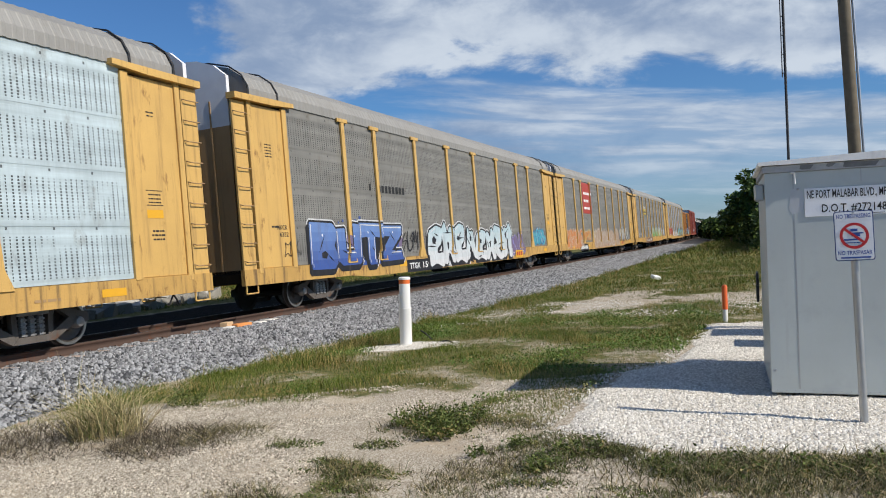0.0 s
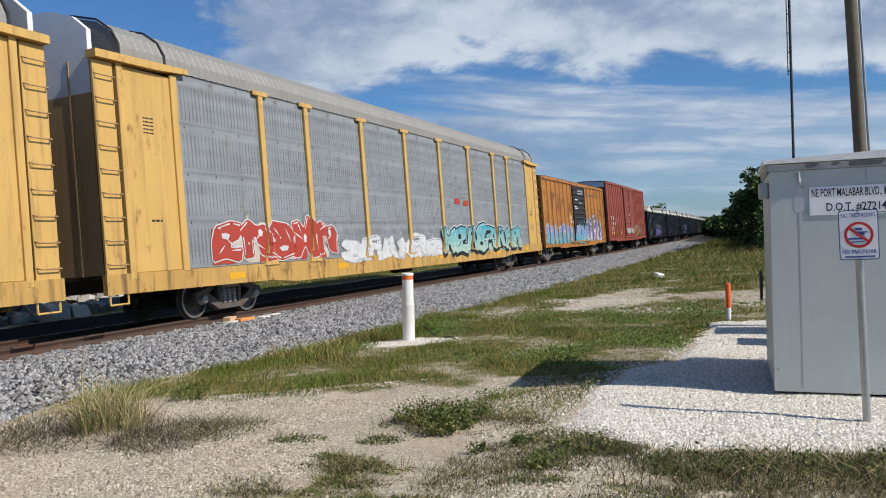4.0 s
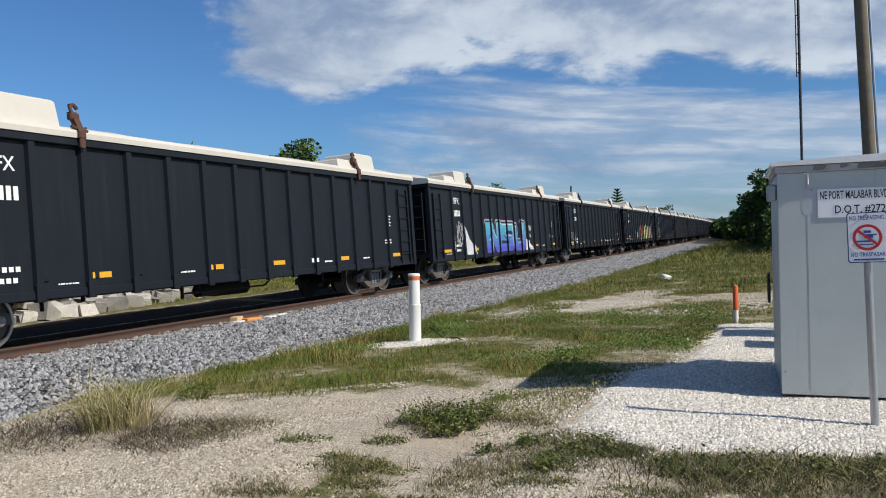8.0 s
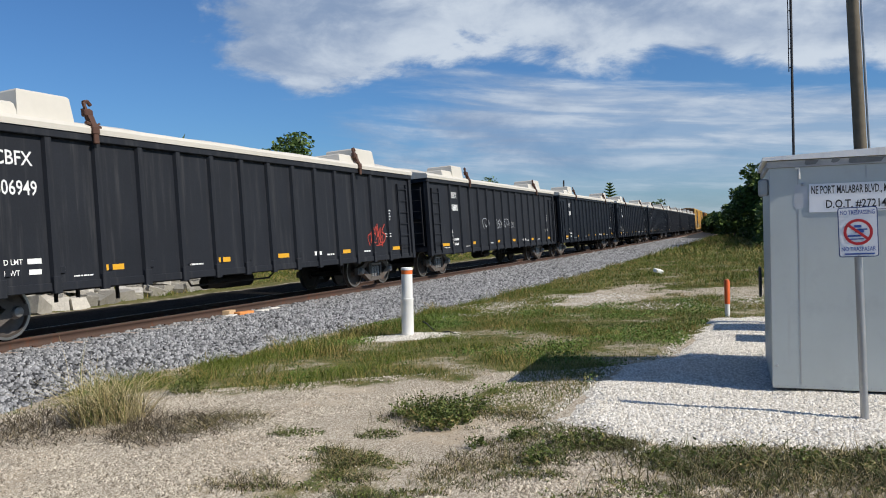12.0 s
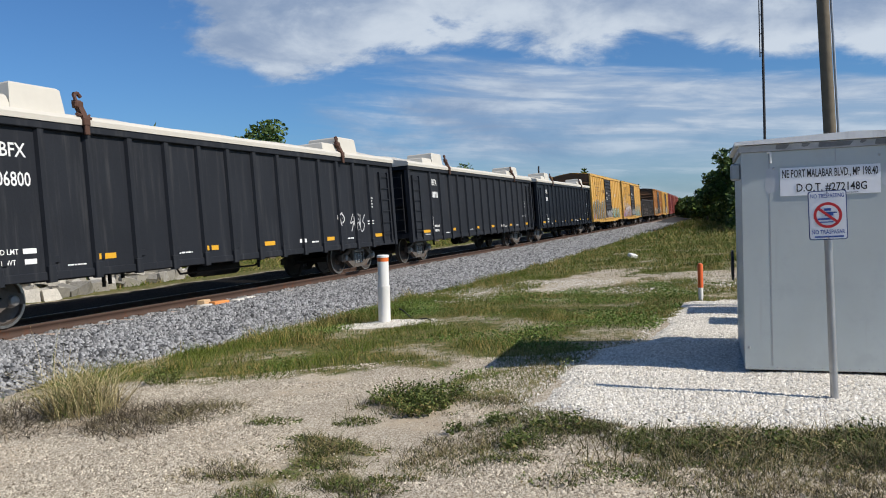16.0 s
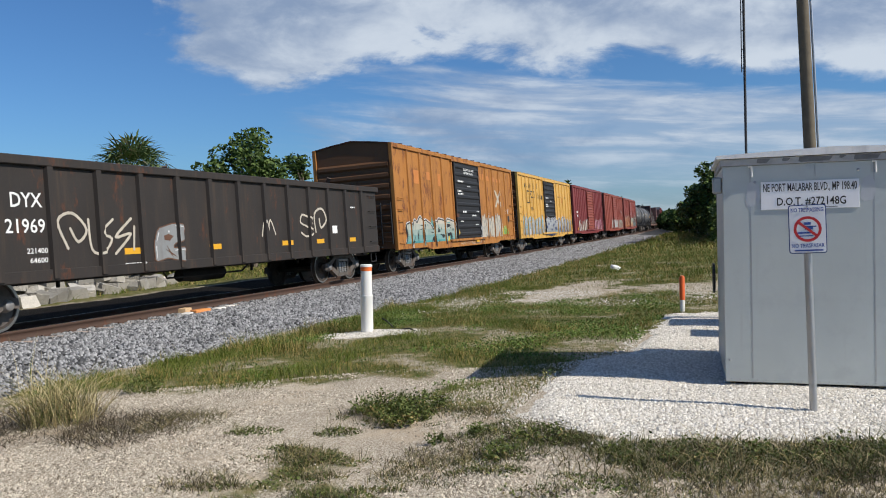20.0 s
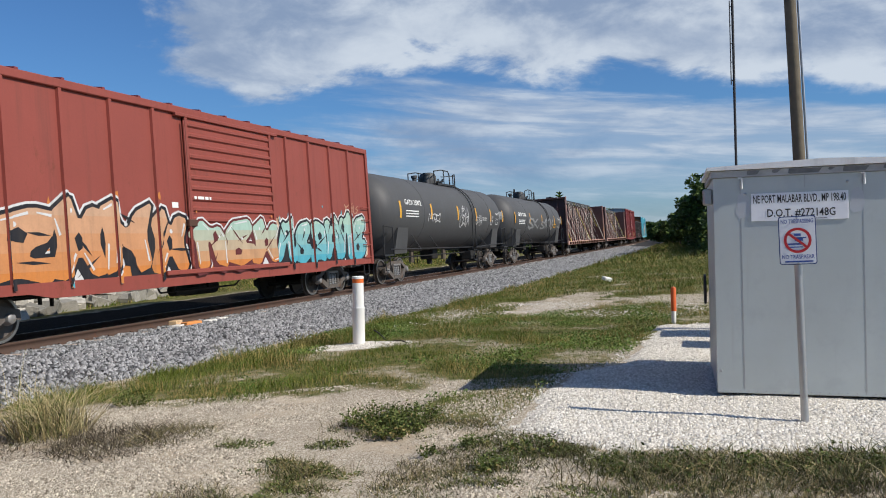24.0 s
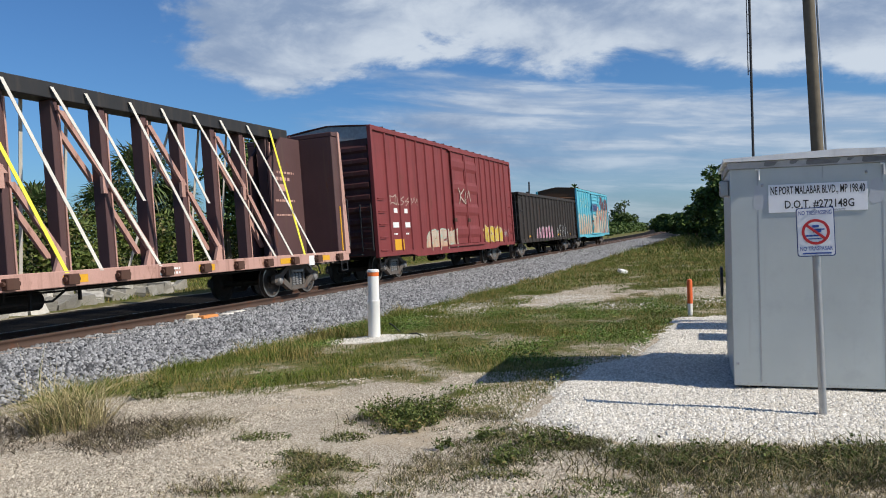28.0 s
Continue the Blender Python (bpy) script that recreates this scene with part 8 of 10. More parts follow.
    bars([(1.3 - H, 0.95, 0.5, 0.03), (3.4 - H, 0.95, 0.4, 0.03), (6.2 - H, 1.0, 0.4, 0.04), (11.4 - H, 1.0, 0.35, 0.05), (13.4 - H, 1.02, 0.4, 0.05), (10.8 - H, 1.02, 0.22, 0.10), (1.95 - H, 1.1, 0.04, 0.5)]
         + [(14.95 - H, 2.2 - 0.09 * j, 0.26 - 0.03 * (j % 2), 0.045) for j in range(4)] + [(14.75 - H, 1.5 - 0.08 * j, 0.4, 0.04) for j in range(2)], skin, M["letter_white"], car)
    decorate(car, skin, H)


def gon_marks(number):
    def decorate(car, skin, H):
        lettering("CBFX", 2.08 - H, 2.75, 0.68, 0.23, skin, M["letter_white"], car)
        if number:
            lettering(number, 2.05 - H, 2.28, 0.76, 0.24, skin, M["letter_white"], car)
            lettering("LD LMT", 2.08 - H, 1.20, 0.38, 0.085, skin, M["letter_white"], car)
            lettering("LT WT", 2.08 - H, 1.03, 0.32, 0.085, skin, M["letter_white"], car)
            bars([(2.54 - H, 1.20, 0.26, 0.085), (2.56 - H, 1.03, 0.23, 0.085)], skin, M["letter_white"], car)
        else:
            bars([(2.08 - H + 0.125 * j, 2.30, 0.085, 0.22) for j in range(6)] + [(2.08 - H + 0.115 * j, 1.2, 0.08, 0.08) for j in range(6)] + [(2.14 - H + 0.115 * j, 1.03, 0.08, 0.08) for j in range(5)], skin, M["letter_white"], car)
    return decorate


GON_ART = {
    0: [("g", 6.1, 10.75, 0.86, 2.02, 3, "lilac", "white", None, "violet", 0.42, "NSU"), ("g", 10.4, 11.2, 0.80, 1.35, 1, "orchid", "lilac", "orchid", None, 0.3), ("t", 1.2, 1.9, 1.2, 2.0, 2, "grey"), ("t", 2.4, 3.0, 1.5, 1.9, 3, "grey")],
    2: [("p", "white", (3.2, 4.4, 0.80, 2.0), (5.6, 6.9, 0.80, 1.95), (8.2, 8.7, 0.80, 1.5), (10.1, 11.9, 0.80, 1.9)), ("g", 5.5, 10.5, 0.86, 2.12, 3, "cyan", "black", None, "indigo", 0.5, "NSU", "pale_plum"), ("t", 2.3, 3.1, 1.2, 2.1, 4, "white"), ("w", 11.0, 11.62, 1.74, 0.26, "ECW"), ("w", 11.15, 11.5, 1.46, 0.16, "22")],
    4: [("g", 10.45, 13.4, 0.95, 2.05, 2, "lime", "green", "lime", None, 0.6), ("g", 13.4, 14.8, 1.0, 2.0, 2, "pink", "lilac", "cyan", None, 0.5), ("g", 7.95, 9.0, 1.0, 2.15, 1, "red", "cream", None, None, 0.5), ("g", 6.3, 6.8, 1.05, 1.6, 1, "silver", "grey", None, None, 0.5), ("t", 7.0, 7.75, 1.2, 1.8, 3, "cyan"), ("t", 5.0, 5.75, 1.4, 1.75, 3, "teal"), ("t", 9.2, 9.85, 1.3, 1.7, 3, "white"), ("t", 8.0, 9.0, 0.9, 1.2, 5, "white")],
    5: [("g", 2.1, 2.95, 1.42, 1.95, 4, "silver", "grey", None, None, 0.3), ("t", 1.4, 2.0, 1.3, 1.8, 3, "white"), ("t", 14.8, 15.4, 1.2, 1.7, 2, "white")],
    6: [("t", 13.9, 14.8, 1.2, 1.9, 2, "red"), ("t", 13.7, 14.5, 1.1, 1.6, 2, "red")],
    7: [("t", 5.5, 6.0, 1.5, 2.0, 1, "silver"), ("t", 7.0, 9.5, 1.6, 2.0, 4, "silver")],
    11: [("t", 13.6, 14.5, 1.2, 1.7, 3, "white"), ("t", 12.9, 13.3, 1.3, 1.9, 1, "white")],
    3: [("t", 1.3, 2.0, 1.2, 1.7, 2, "grey")],
    9: [("t", 1.2, 2.0, 1.2, 1.6, 4, "silver"), ("t", 14.7, 15.6, 1.1, 1.4, 3, "silver")],
}
GON_NUMBERS = {0: "806870", 3: "806983", 4: "806803", 5: "806823", 6: "806949", 10: "806908", 11: "806800"}


def gon_decoration(i):
    marks = gon_marks(GON_NUMBERS.get(i))

    def decorate(car, skin, H):
        marks(car, skin, H)
        for j, a in enumerate(GON_ART.get(i, ())):
            if a[0] == "g":
                graffiti(car, skin, a[1] - H, a[2] - H, a[3], a[4], a[5], a[6], a[7], 400 + 20 * i + j, a[8], a[9], a[10], *a[11:])
            elif a[0] == "p":  # sloping splashes of one colour
                paint_on("splash", [[(x0 - H, z0), (x1 - H, z0), (x1 - H - 0.1 * (x1 - x0), z0 + 0.2 * (z1 - z0)), (x0 - H + 0.35 * (x1 - x0), z0 + 0.55 * (z1 - z0)), (x0 - H, z1)] for x0, x1, z0, z1 in a[2:]], skin, 0.004, SPRAY[a[1]], car, "broad splash of %s paint" % a[1])
            elif a[0] == "w":
                lettering(a[5], a[1] - H, a[3], a[2] - a[1], a[4], skin, SPRAY["white"], car)
            else:
                tag(car, skin, a[1] - H, a[2] - H, a[3], a[4], a[5], a[6], 700 + 20 * i + j)
    return decorate


# ======== open gondolas ========
def open_gondola(front, L, zb, zt, pitch, first, wall, label, decorate, seed, scrap=0):
    car = new_car("open_gondola", label, "rail car", front, L, TRAIN)
    H = L / 2
    ribs = []
    x = first
    while x < L - first * 0.8:
        ribs.append(x - H)
        x += pitch
    mat = M[wall]
    for y in (-1, 1):
        part("side_wall", Kit().box(-H + 0.1, H - 0.1, y * 1.46, y * 1.50, zb, zt - 0.1), mat, car)
        part("top_chord", Kit().box(-H, H, y * 1.43, y * 1.58, zt - 0.16, zt, 0.015), mat, car)
        part("side_sill", Kit().box(-H + 0.1, H - 0.1, y * 1.44, y * 1.54, zb - 0.04, zb + 0.16, 0.012), mat, car)
        me = Kit().prism([(-0.09, y * 1.49), (-0.06, y * 1.57), (0.06, y * 1.57), (0.09, y * 1.49)], "z", zb, zt - 0.15).mesh("rib")
        for r in ribs:
            part("rib", me, mat, car, at=Matrix.Translation((r, 0, 0)))
    for m in (-1, 1):
        k = Kit().box(m * (H - 0.18), m * (H - 0.24), -1.46, 1.46, zb + 0.1, zt - 0.1)
        for z in (0.3, 0.55, 0.8):
            k.box(m * (H - 0.08), m * (H - 0.18), -1.45, 1.45, zb + (zt - zb) * z - 0.05, zb + (zt - zb) * z + 0.05, 0.01)
        part("end_wall", k, mat, car)
        part("end_chord", Kit().box(m * (H - 0.26), m * H, -1.55, 1.55, zt - 0.16, zt + 0.004, 0.015), mat, car)
        end_ladder(car, m * (H - 0.06), -1.35, -0.98, zb + 0.25, zt - 0.25, 5, M["iron"])
        for y in (-1, 1):
            ladder(car, m * (H - 0.25), m * (H - 0.72), y * 1.5, zb + 0.3, zt - 0.3, 4, M["iron"], False)
        bogie(car, m * (H - 1.85), 0.45)
        stirrup(car, m * (H - 0.45), zb)
    part("floor", Kit().box(-H + 0.15, H - 0.15, -1.45, 1.45, zb + 0.12, zb + 0.2), M["under"], car)
    couplers(car, H - 0.05, 0.68)
    brake_gear(car, H, zb + 0.08, seed)
    if scrap:
        rng = np.random.default_rng(seed)
        for i in range(scrap):
            x, y = rng.uniform(-H + 1, H - 1), rng.uniform(-1, 1)
            a = rng.uniform(0, 6.28)
            l = rng.uniform(0.3, 0.8)
            z = zt - 0.25
            part("scrap_piece", Kit().box(-l, l, -0.06, 0.06, -0.02, 0.02), M["scrap"], car, at=Matrix.Translation((x, y, z + rng.uniform(-0.1, 0.15))) @ Euler((rng.uniform(-0.5, 0.5), rng.uniform(-0.9, 0.4), a)).to_matrix().to_4x4())
        part("scrap_load", Kit().prism([(-H + 0.4, zt - 0.35), (-H * 0.5, zt - 0.28), (0, zt - 0.4), (H * 0.5, zt - 0.25), (H - 0.4, zt - 0.38), (H - 0.4, zb + 0.2), (-H + 0.4, zb + 0.2)], "y", -1.42, 1.42), M["scrap"], car, "load of rusty scrap metal")
    skin = side_skin(H, 1.5, ribs, 0.12, 1.572)
    decorate(car, skin, H)


def dec_old_gondola(car, skin, H):
    lettering("DYX", 2.55 - H, 2.05, 0.62, 0.24, skin, M["letter_white"], car)
    lettering("21969", 2.42 - H, 1.62, 0.78, 0.24, skin, M["letter_white"], car)
    lettering("221400", 2.8 - H, 1.28, 0.42, 0.09, skin, M["letter_white"], car)
    lettering("64600", 2.85 - H, 1.12, 0.36, 0.09, skin, M["letter_white"], car)
    for x in (5.0, 7.6, 10.6, 12.4, 14.4):
        paint_on("reflector", [[(x - H, 1.18), (x - H + 0.42, 1.18), (x - H + 0.42, 1.3), (x - H, 1.3)]], skin, 0.004, M["mark_yellow"], car)
    tag(car, skin, 3.6 - H, 5.2 - H, 1.15, 1.95, 3, "cream", 601)
    graffiti(car, skin, 5.9 - H, 6.7 - H, 1.0, 1.8, 1, "grey", "brown", 602, None, None, 0.3)
    tag(car, skin, 9.7 - H, 10.3 - H, 1.4, 1.9, 1, "cream", 603)
    tag(car, skin, 11.6 - H, 12.9 - H, 1.3, 2.1, 2, "cream", 604)
    bars([(13.35 - H, 1.45, 0.3, 0.22), (5.0 - H, 0.98, 0.5, 0.04), (14.6 - H, 2.2, 0.3, 0.05), (14.6 - H, 0.95, 0.3, 0.05)], skin, M["letter_white"], car)


def dec_last_gondola(car, skin, H):
    graffiti(car, skin, 4.0 - H, 8.5 - H, 0.9, 1.7, 5, "pink", "silver", 611, None, None, 0.3)
    for x in (2.0, 6.0, 10.0, 14.0):
        paint_on("reflector", [[(x - H, 1.1), (x - H + 0.4, 1.1), (x - H + 0.4, 1.2), (x - H, 1.2)]], skin, 0.004, M["mark_yellow"], car)
    tag(car, skin, 10.0 - H, 13.0 - H, 0.95, 1.8, 4, "silver", 612)


# ======== boxcars ========
def boxcar(front, L, zb, zt, wall, end, roof, ribs, doors, label, decorate, seed, rib_w=0.09, peak=0.20, trucks=2.0, ladder_z=1.6, louvre=0.15, cap=None):
    """A steel boxcar. ribs: distances from the front; doors: rows of (x0, x1, material, bars)."""
    car = new_car("boxcar", label, "rail car", front, L, TRAIN)
    H = L / 2
    W, E, R = M[wall], M[end], M[roof]
    ribs = [x - H for x in ribs if not any(d[0] - 0.05 < x < d[1] + 0.05 for d in doors)]
    d0, d1 = min(d[0] for d in doors) - H, max(d[1] for d in doors) - H
    for y in (-1, 1):
        for a, b in ((-H, d0), (d1, H)):
            part("side_wall", Kit().box(a, b, y * 1.45, y * 1.50, zb + 0.02, zt - 0.05), W, car)
        part("top_rail", Kit().box(-H, H, y * 1.44, y * 1.565, zt - 0.16, zt, 0.015), W, car)
        sill = [(-H, zb + 0.18), (H, zb + 0.18), (H, zb), (H - 2.9, zb), (H - 3.4, zb - 0.10), (-H + 3.4, zb - 0.10), (-H + 2.9, zb), (-H, zb)]
        part("side_sill", Kit().prism(sill, "y", y * 1.46, y * 1.53), W, car)
        me = Kit().prism([(-rib_w / 2 - 0.02, y * 1.495), (-rib_w / 2, y * 1.555), (rib_w / 2, y * 1.555), (rib_w / 2 + 0.02, y * 1.495)], "z", zb + 0.14, zt - 0.14).mesh("rib")
        for x in ribs:
            part("rib", me, W, car, at=Matrix.Translation((x, 0, 0)))
        for x in (-H + 0.06, H - 0.06):
            part("corner_post", Kit().box(x - 0.07, x + 0.07, y * 1.42, y * 1.56, zb - 0.02, zt - 0.01, 0.012), W, car)
        for a, b, mat, n in doors:
            a, b = a - H, b - H
            leaf = part("door", Kit().box(a + 0.02, b - 0.02, y * 1.50, y * 1.545, zb + 0.24, zt - 0.22, 0.008), M[mat], car)
            h = (zt - zb - 0.5) / n
            me = Kit().prism([(y * 1.54, -h * 0.30), (y * 1.585, -h * 0.12), (y * 1.585, h * 0.12), (y * 1.54, h * 0.30)], "x", a + 0.10, b - 0.10).mesh("door_bar")
            for i in range(n):
                part("pressed_rib", me, M[mat], leaf, at=Matrix.Translation((0, 0, zb + 0.26 + h * (i + 0.5))))
            for x in (a + 0.05, b - 0.05):
                part("door_edge", Kit().box(x - 0.045, x + 0.045, y * 1.54, y * 1.59, zb + 0.24, zt - 0.22, 0.008), M[mat], leaf)
            part("lock_rod", Kit().tube((a - 0.06, y * 1.60, zb + 0.3), (a - 0.06, y * 1.60, zt - 0.3), 0.022, 6), M["iron"] if mat == "door_black" else M[mat], leaf)
            part("door_handle", Kit().box(a - 0.12, a + 0.16, y * 1.56, y * 1.63, zb + 1.15, zb + 1.30, 0.01), M["latch"], leaf)
        part("door_track", Kit().box(d0 - 0.9 if doors[0][3] != 9 else d0, d1 + 0.5, y * 1.50, y * 1.61, zb + 0.13, zb + 0.23, 0.012), W, car)
        part("door_rail", Kit().box(d0 - 0.3, d1 + 0.3, y * 1.50, y * 1.60, zt - 0.22, zt - 0.14, 0.012), W, car)
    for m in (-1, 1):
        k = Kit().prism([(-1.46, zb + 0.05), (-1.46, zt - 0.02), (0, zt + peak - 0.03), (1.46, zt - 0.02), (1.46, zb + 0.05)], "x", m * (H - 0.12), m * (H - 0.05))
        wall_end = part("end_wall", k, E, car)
        n = 8 if zt < 4.8 else 9
        h = (zt - zb - 0.75) / n
        bar = Kit()
        lo = [(m * (H - 0.06), -h * 0.36), (m * (H + 0.02), -h * 0.14), (m * (H + 0.02), h * 0.14), (m * (H - 0.06), h * 0.36)]
        bar.prism(lo, "y", -1.36, 1.36)
        bar = bar.mesh("end_rib")
        for i in range(n):
            part("pressed_rib", bar, E, wall_end, at=Matrix.Translation((0, 0, zb + 0.2 + h * (i + 0.5))))
        if cap:
            part("end_cap", Kit().prism([(-1.44, zt - 0.42), (-1.44, zt - 0.05), (0, zt + peak - 0.05), (1.44, zt - 0.05), (1.44, zt - 0.42)], "x", m * (H - 0.05), m * (H - 0.038)), M[cap], car, "painted panel at the top of the end")
        end_ladder(car, m * (H + 0.02), -1.38, -1.0, zb + 0.3, zb + 0.3 + ladder_z * 0.8, 5, M["iron"])
        part("crossover_step", Kit().box(m * (H - 0.02), m * (H + 0.18), -1.0, 1.0, zb + 0.1, zb + 0.14), M["iron"], car)
        for y in (-1, 1):
            ladder(car, m * (H - 0.16), m * (H - 0.66), y * 1.5, zb + 0.22, zb + ladder_z + 0.2, 5, W, False, 0.085, "grab_irons", 0.014)
        bogie(car, m * (H - trucks), 0.42)
        stirrup(car, m * (H - 0.4), zb)
    k = Kit()
    n = int(L / 0.95)
    prof = [(-1.56, zt - 0.01), (-0.78, zt + peak * 0.55), (0, zt + peak), (0.78, zt + peak * 0.55), (1.56, zt - 0.01)]
    for i in range(n):
        a, b = -H + L * i / n, -H + L * (i + 1) / n
        for (y0, z0), (y1, z1) in zip(prof, prof[1:]):
            k.hexa([(a, y0, z0 - 0.03), (b, y0, z0 - 0.03), (b, y1, z1 - 0.03), (a, y1, z1 - 0.03), (a, y0, z0), (b, y0, z0), (b, y1, z1), (a, y1, z1)])
            if i:
                k.hexa([(a - 0.04, y0, z0), (a + 0.04, y0, z0), (a + 0.04, y1, z1), (a - 0.04, y1, z1), (a - 0.03, y0, z0 + 0.045), (a + 0.03, y0, z0 + 0.045), (a + 0.03, y1, z1 + 0.045), (a - 0.03, y1, z1 + 0.045)])
    part("roof", k, R, car, "ribbed steel roof")
    part("floor", Kit().box(-H + 0.1, H - 0.1, -1.45, 1.45, zb + 0.06, zb + 0.16), M["under"], car)
    couplers(car, H - 0.05, 0.68)
    brake_gear(car, H, zb + 0.06, seed)
    rows = [(x - rib_w / 2, x + rib_w / 2, -1.556) for x in ribs] + [(a - H + 0.02, b - H - 0.02, -1.586) for a, b, _, _ in doors]
    rows.sort()
    skin, x = [], -H
    for a, b, y in rows:
        if a > x:
            skin.append((x, a, -1.501))
        skin.append((a, b, y))
        x = b
    skin.append((x, H, -1.501))
    decorate(car, skin, H, zb, zt)


def spaced(*spans):
    """Rib places: rows of (first, last, count)."""
    return [a + (b - a) * i / (n - 1) for a, b, n in spans for i in range(n)]


BOX_RIBS = spaced((1.1, 6.5, 7), (11.0, 15.2, 5))


def company_box(car, skin, H, z, mat):
    """Two rows of slanted plain blocks and the unbroken folded line between them, in a boxcar's lettering colour."""
    def slab(x, z0, w, h, lean=0.07):
        return [(x - H, z0), (x - H + w, z0), (x - H + w + lean, z0 + h), (x - H + lean, z0 + h)]
    rows = [slab(x, z + 0.78, w, h) for x, w, h in ((1.72, 0.34, 0.24), (2.72, 0.36, 0.26), (3.72, 0.15, 0.34), (4.62, 0.15, 0.38))]
    rows += [slab(x, z + 0.18, w, h) for x, w, h in ((4.66, 0.34, 0.36), (5.36, 0.34, 0.27), (6.05, 0.36, 0.26))]
    rows += [slab(x, z0, w, h, 0.0) for x, z0, w, h in ((2.0, z + 0.56, 2.2, 0.07), (4.13, z + 0.22, 0.07, 0.34), (3.25, z + 0.22, 0.9, 0.07), (3.25, z + 0.22, 0.07, 0.24), (2.75, z + 0.40, 0.52, 0.07), (2.75, z - 0.12, 0.07, 0.54), (2.0, z - 0.12, 0.78, 0.07), (2.0, z - 0.12, 0.07, 0.72))]
    paint_on("company_shapes", rows, skin, 0.006, mat, car, "plain dark blocks and a folded line")


def cross(car, skin, x, z, r, mat):
    p = []
    for a in (0.75, 2.4):
        c, s = math.cos(a) * r, math.sin(a) * r
        n = 0.09 * r / 0.4
        p.append([(x - c - n, z - s), (x - c + n, z - s), (x + c + n, z + s), (x + c - n, z + s)])
    paint_on("cross_mark", p, skin, 0.006, mat, car)


def door_notes(car, skin, H, x, z, big=True):
    if big:
        lettering("CLOSE AND LOCK DOORS", x - H + 1.2, z + 0.95, 1.5, 0.10, skin, M["letter_white"], car, 0.008)
        lettering("BEFORE MOVING CAR", x - H + 1.25, z + 0.80, 1.3, 0.10, skin, M["letter_white"], car, 0.008)
    bars([(x - H + 0.35, z + 0.42, 0.75, 0.09), (x - H + 0.25, z + 0.0, 0.6, 0.08), (x - H + 0.3, z - 0.12, 0.7, 0.08), (x - H + 1.6, z + 0.25, 0.5, 0.05)], skin, M["letter_white"], car, 0.008)


def low_marks(car, skin, H, zb, xs):
    for x in xs:
        paint_on("reflector", [[(x - H, zb + 0.28), (x - H + 0.42, zb + 0.28), (x - H + 0.42, zb + 0.42), (x - H, zb + 0.42)]], skin, 0.006, M["mark_yellow"], car)


def dec_orange_first(car, skin, H, zb, zt):
    door_notes(car, skin, H, 6.8, 3.05)
    bars([(1.9 - H, 3.0, 0.16, 0.7), (2.2 - H, 3.5, 0.5, 0.2), (3.4 - H, 3.0, 0.16, 0.7), (4.2 - H, 3.0, 0.16, 0.5), (4.2 - H, 3.3, 0.9, 0.16)], skin, SPRAY["brown"], car)
    cross(car, skin, 6.05 - H, 3.0, 0.48, SPRAY["brown"])
    bars([(6.0 - H, 2.35, 0.4, 0.2), (6.2 - H, 2.08, 0.35, 0.22)], skin, SPRAY["cream"], car)
    lettering("The nationwide boxcar pool", 10.5 - H, 3.75, 5.3, 0.30, skin, SPRAY["brown"], car)
    lettering("any", 14.6 - H, 2.85, 0.5, 0.18, skin, SPRAY["brown"], car)
    lettering("road", 14.6 - H, 2.62, 0.62, 0.18, skin, SPRAY["brown"], car)
    cross(car, skin, 13.1 - H, 3.15, 0.5, SPRAY["orange"])
    graffiti(car, skin, 0.4 - H, 10.0 - H, 0.85, 2.1, 6, "lilac", "mint", 801, "teal", "cyan", 0.5)
    graffiti(car, skin, 10.1 - H, 14.9 - H, 1.0, 2.5, 5, "navy", "white", 802, "lilac", "lilac", 0.36)
    graffiti(car, skin, 14.6 - H, 15.3 - H, 1.0, 1.5, 1, "green", "silver", 803, None, None)
    low_marks(car, skin, H, zb, (2.3, 5.8, 8.8, 11.9, 14.0))
    bars([(14.95 - H, 1.3, 0.06, 0.8), (15.3 - H, 1.15, 0.6, 0.1)], skin, M["mark_yellow"], car)


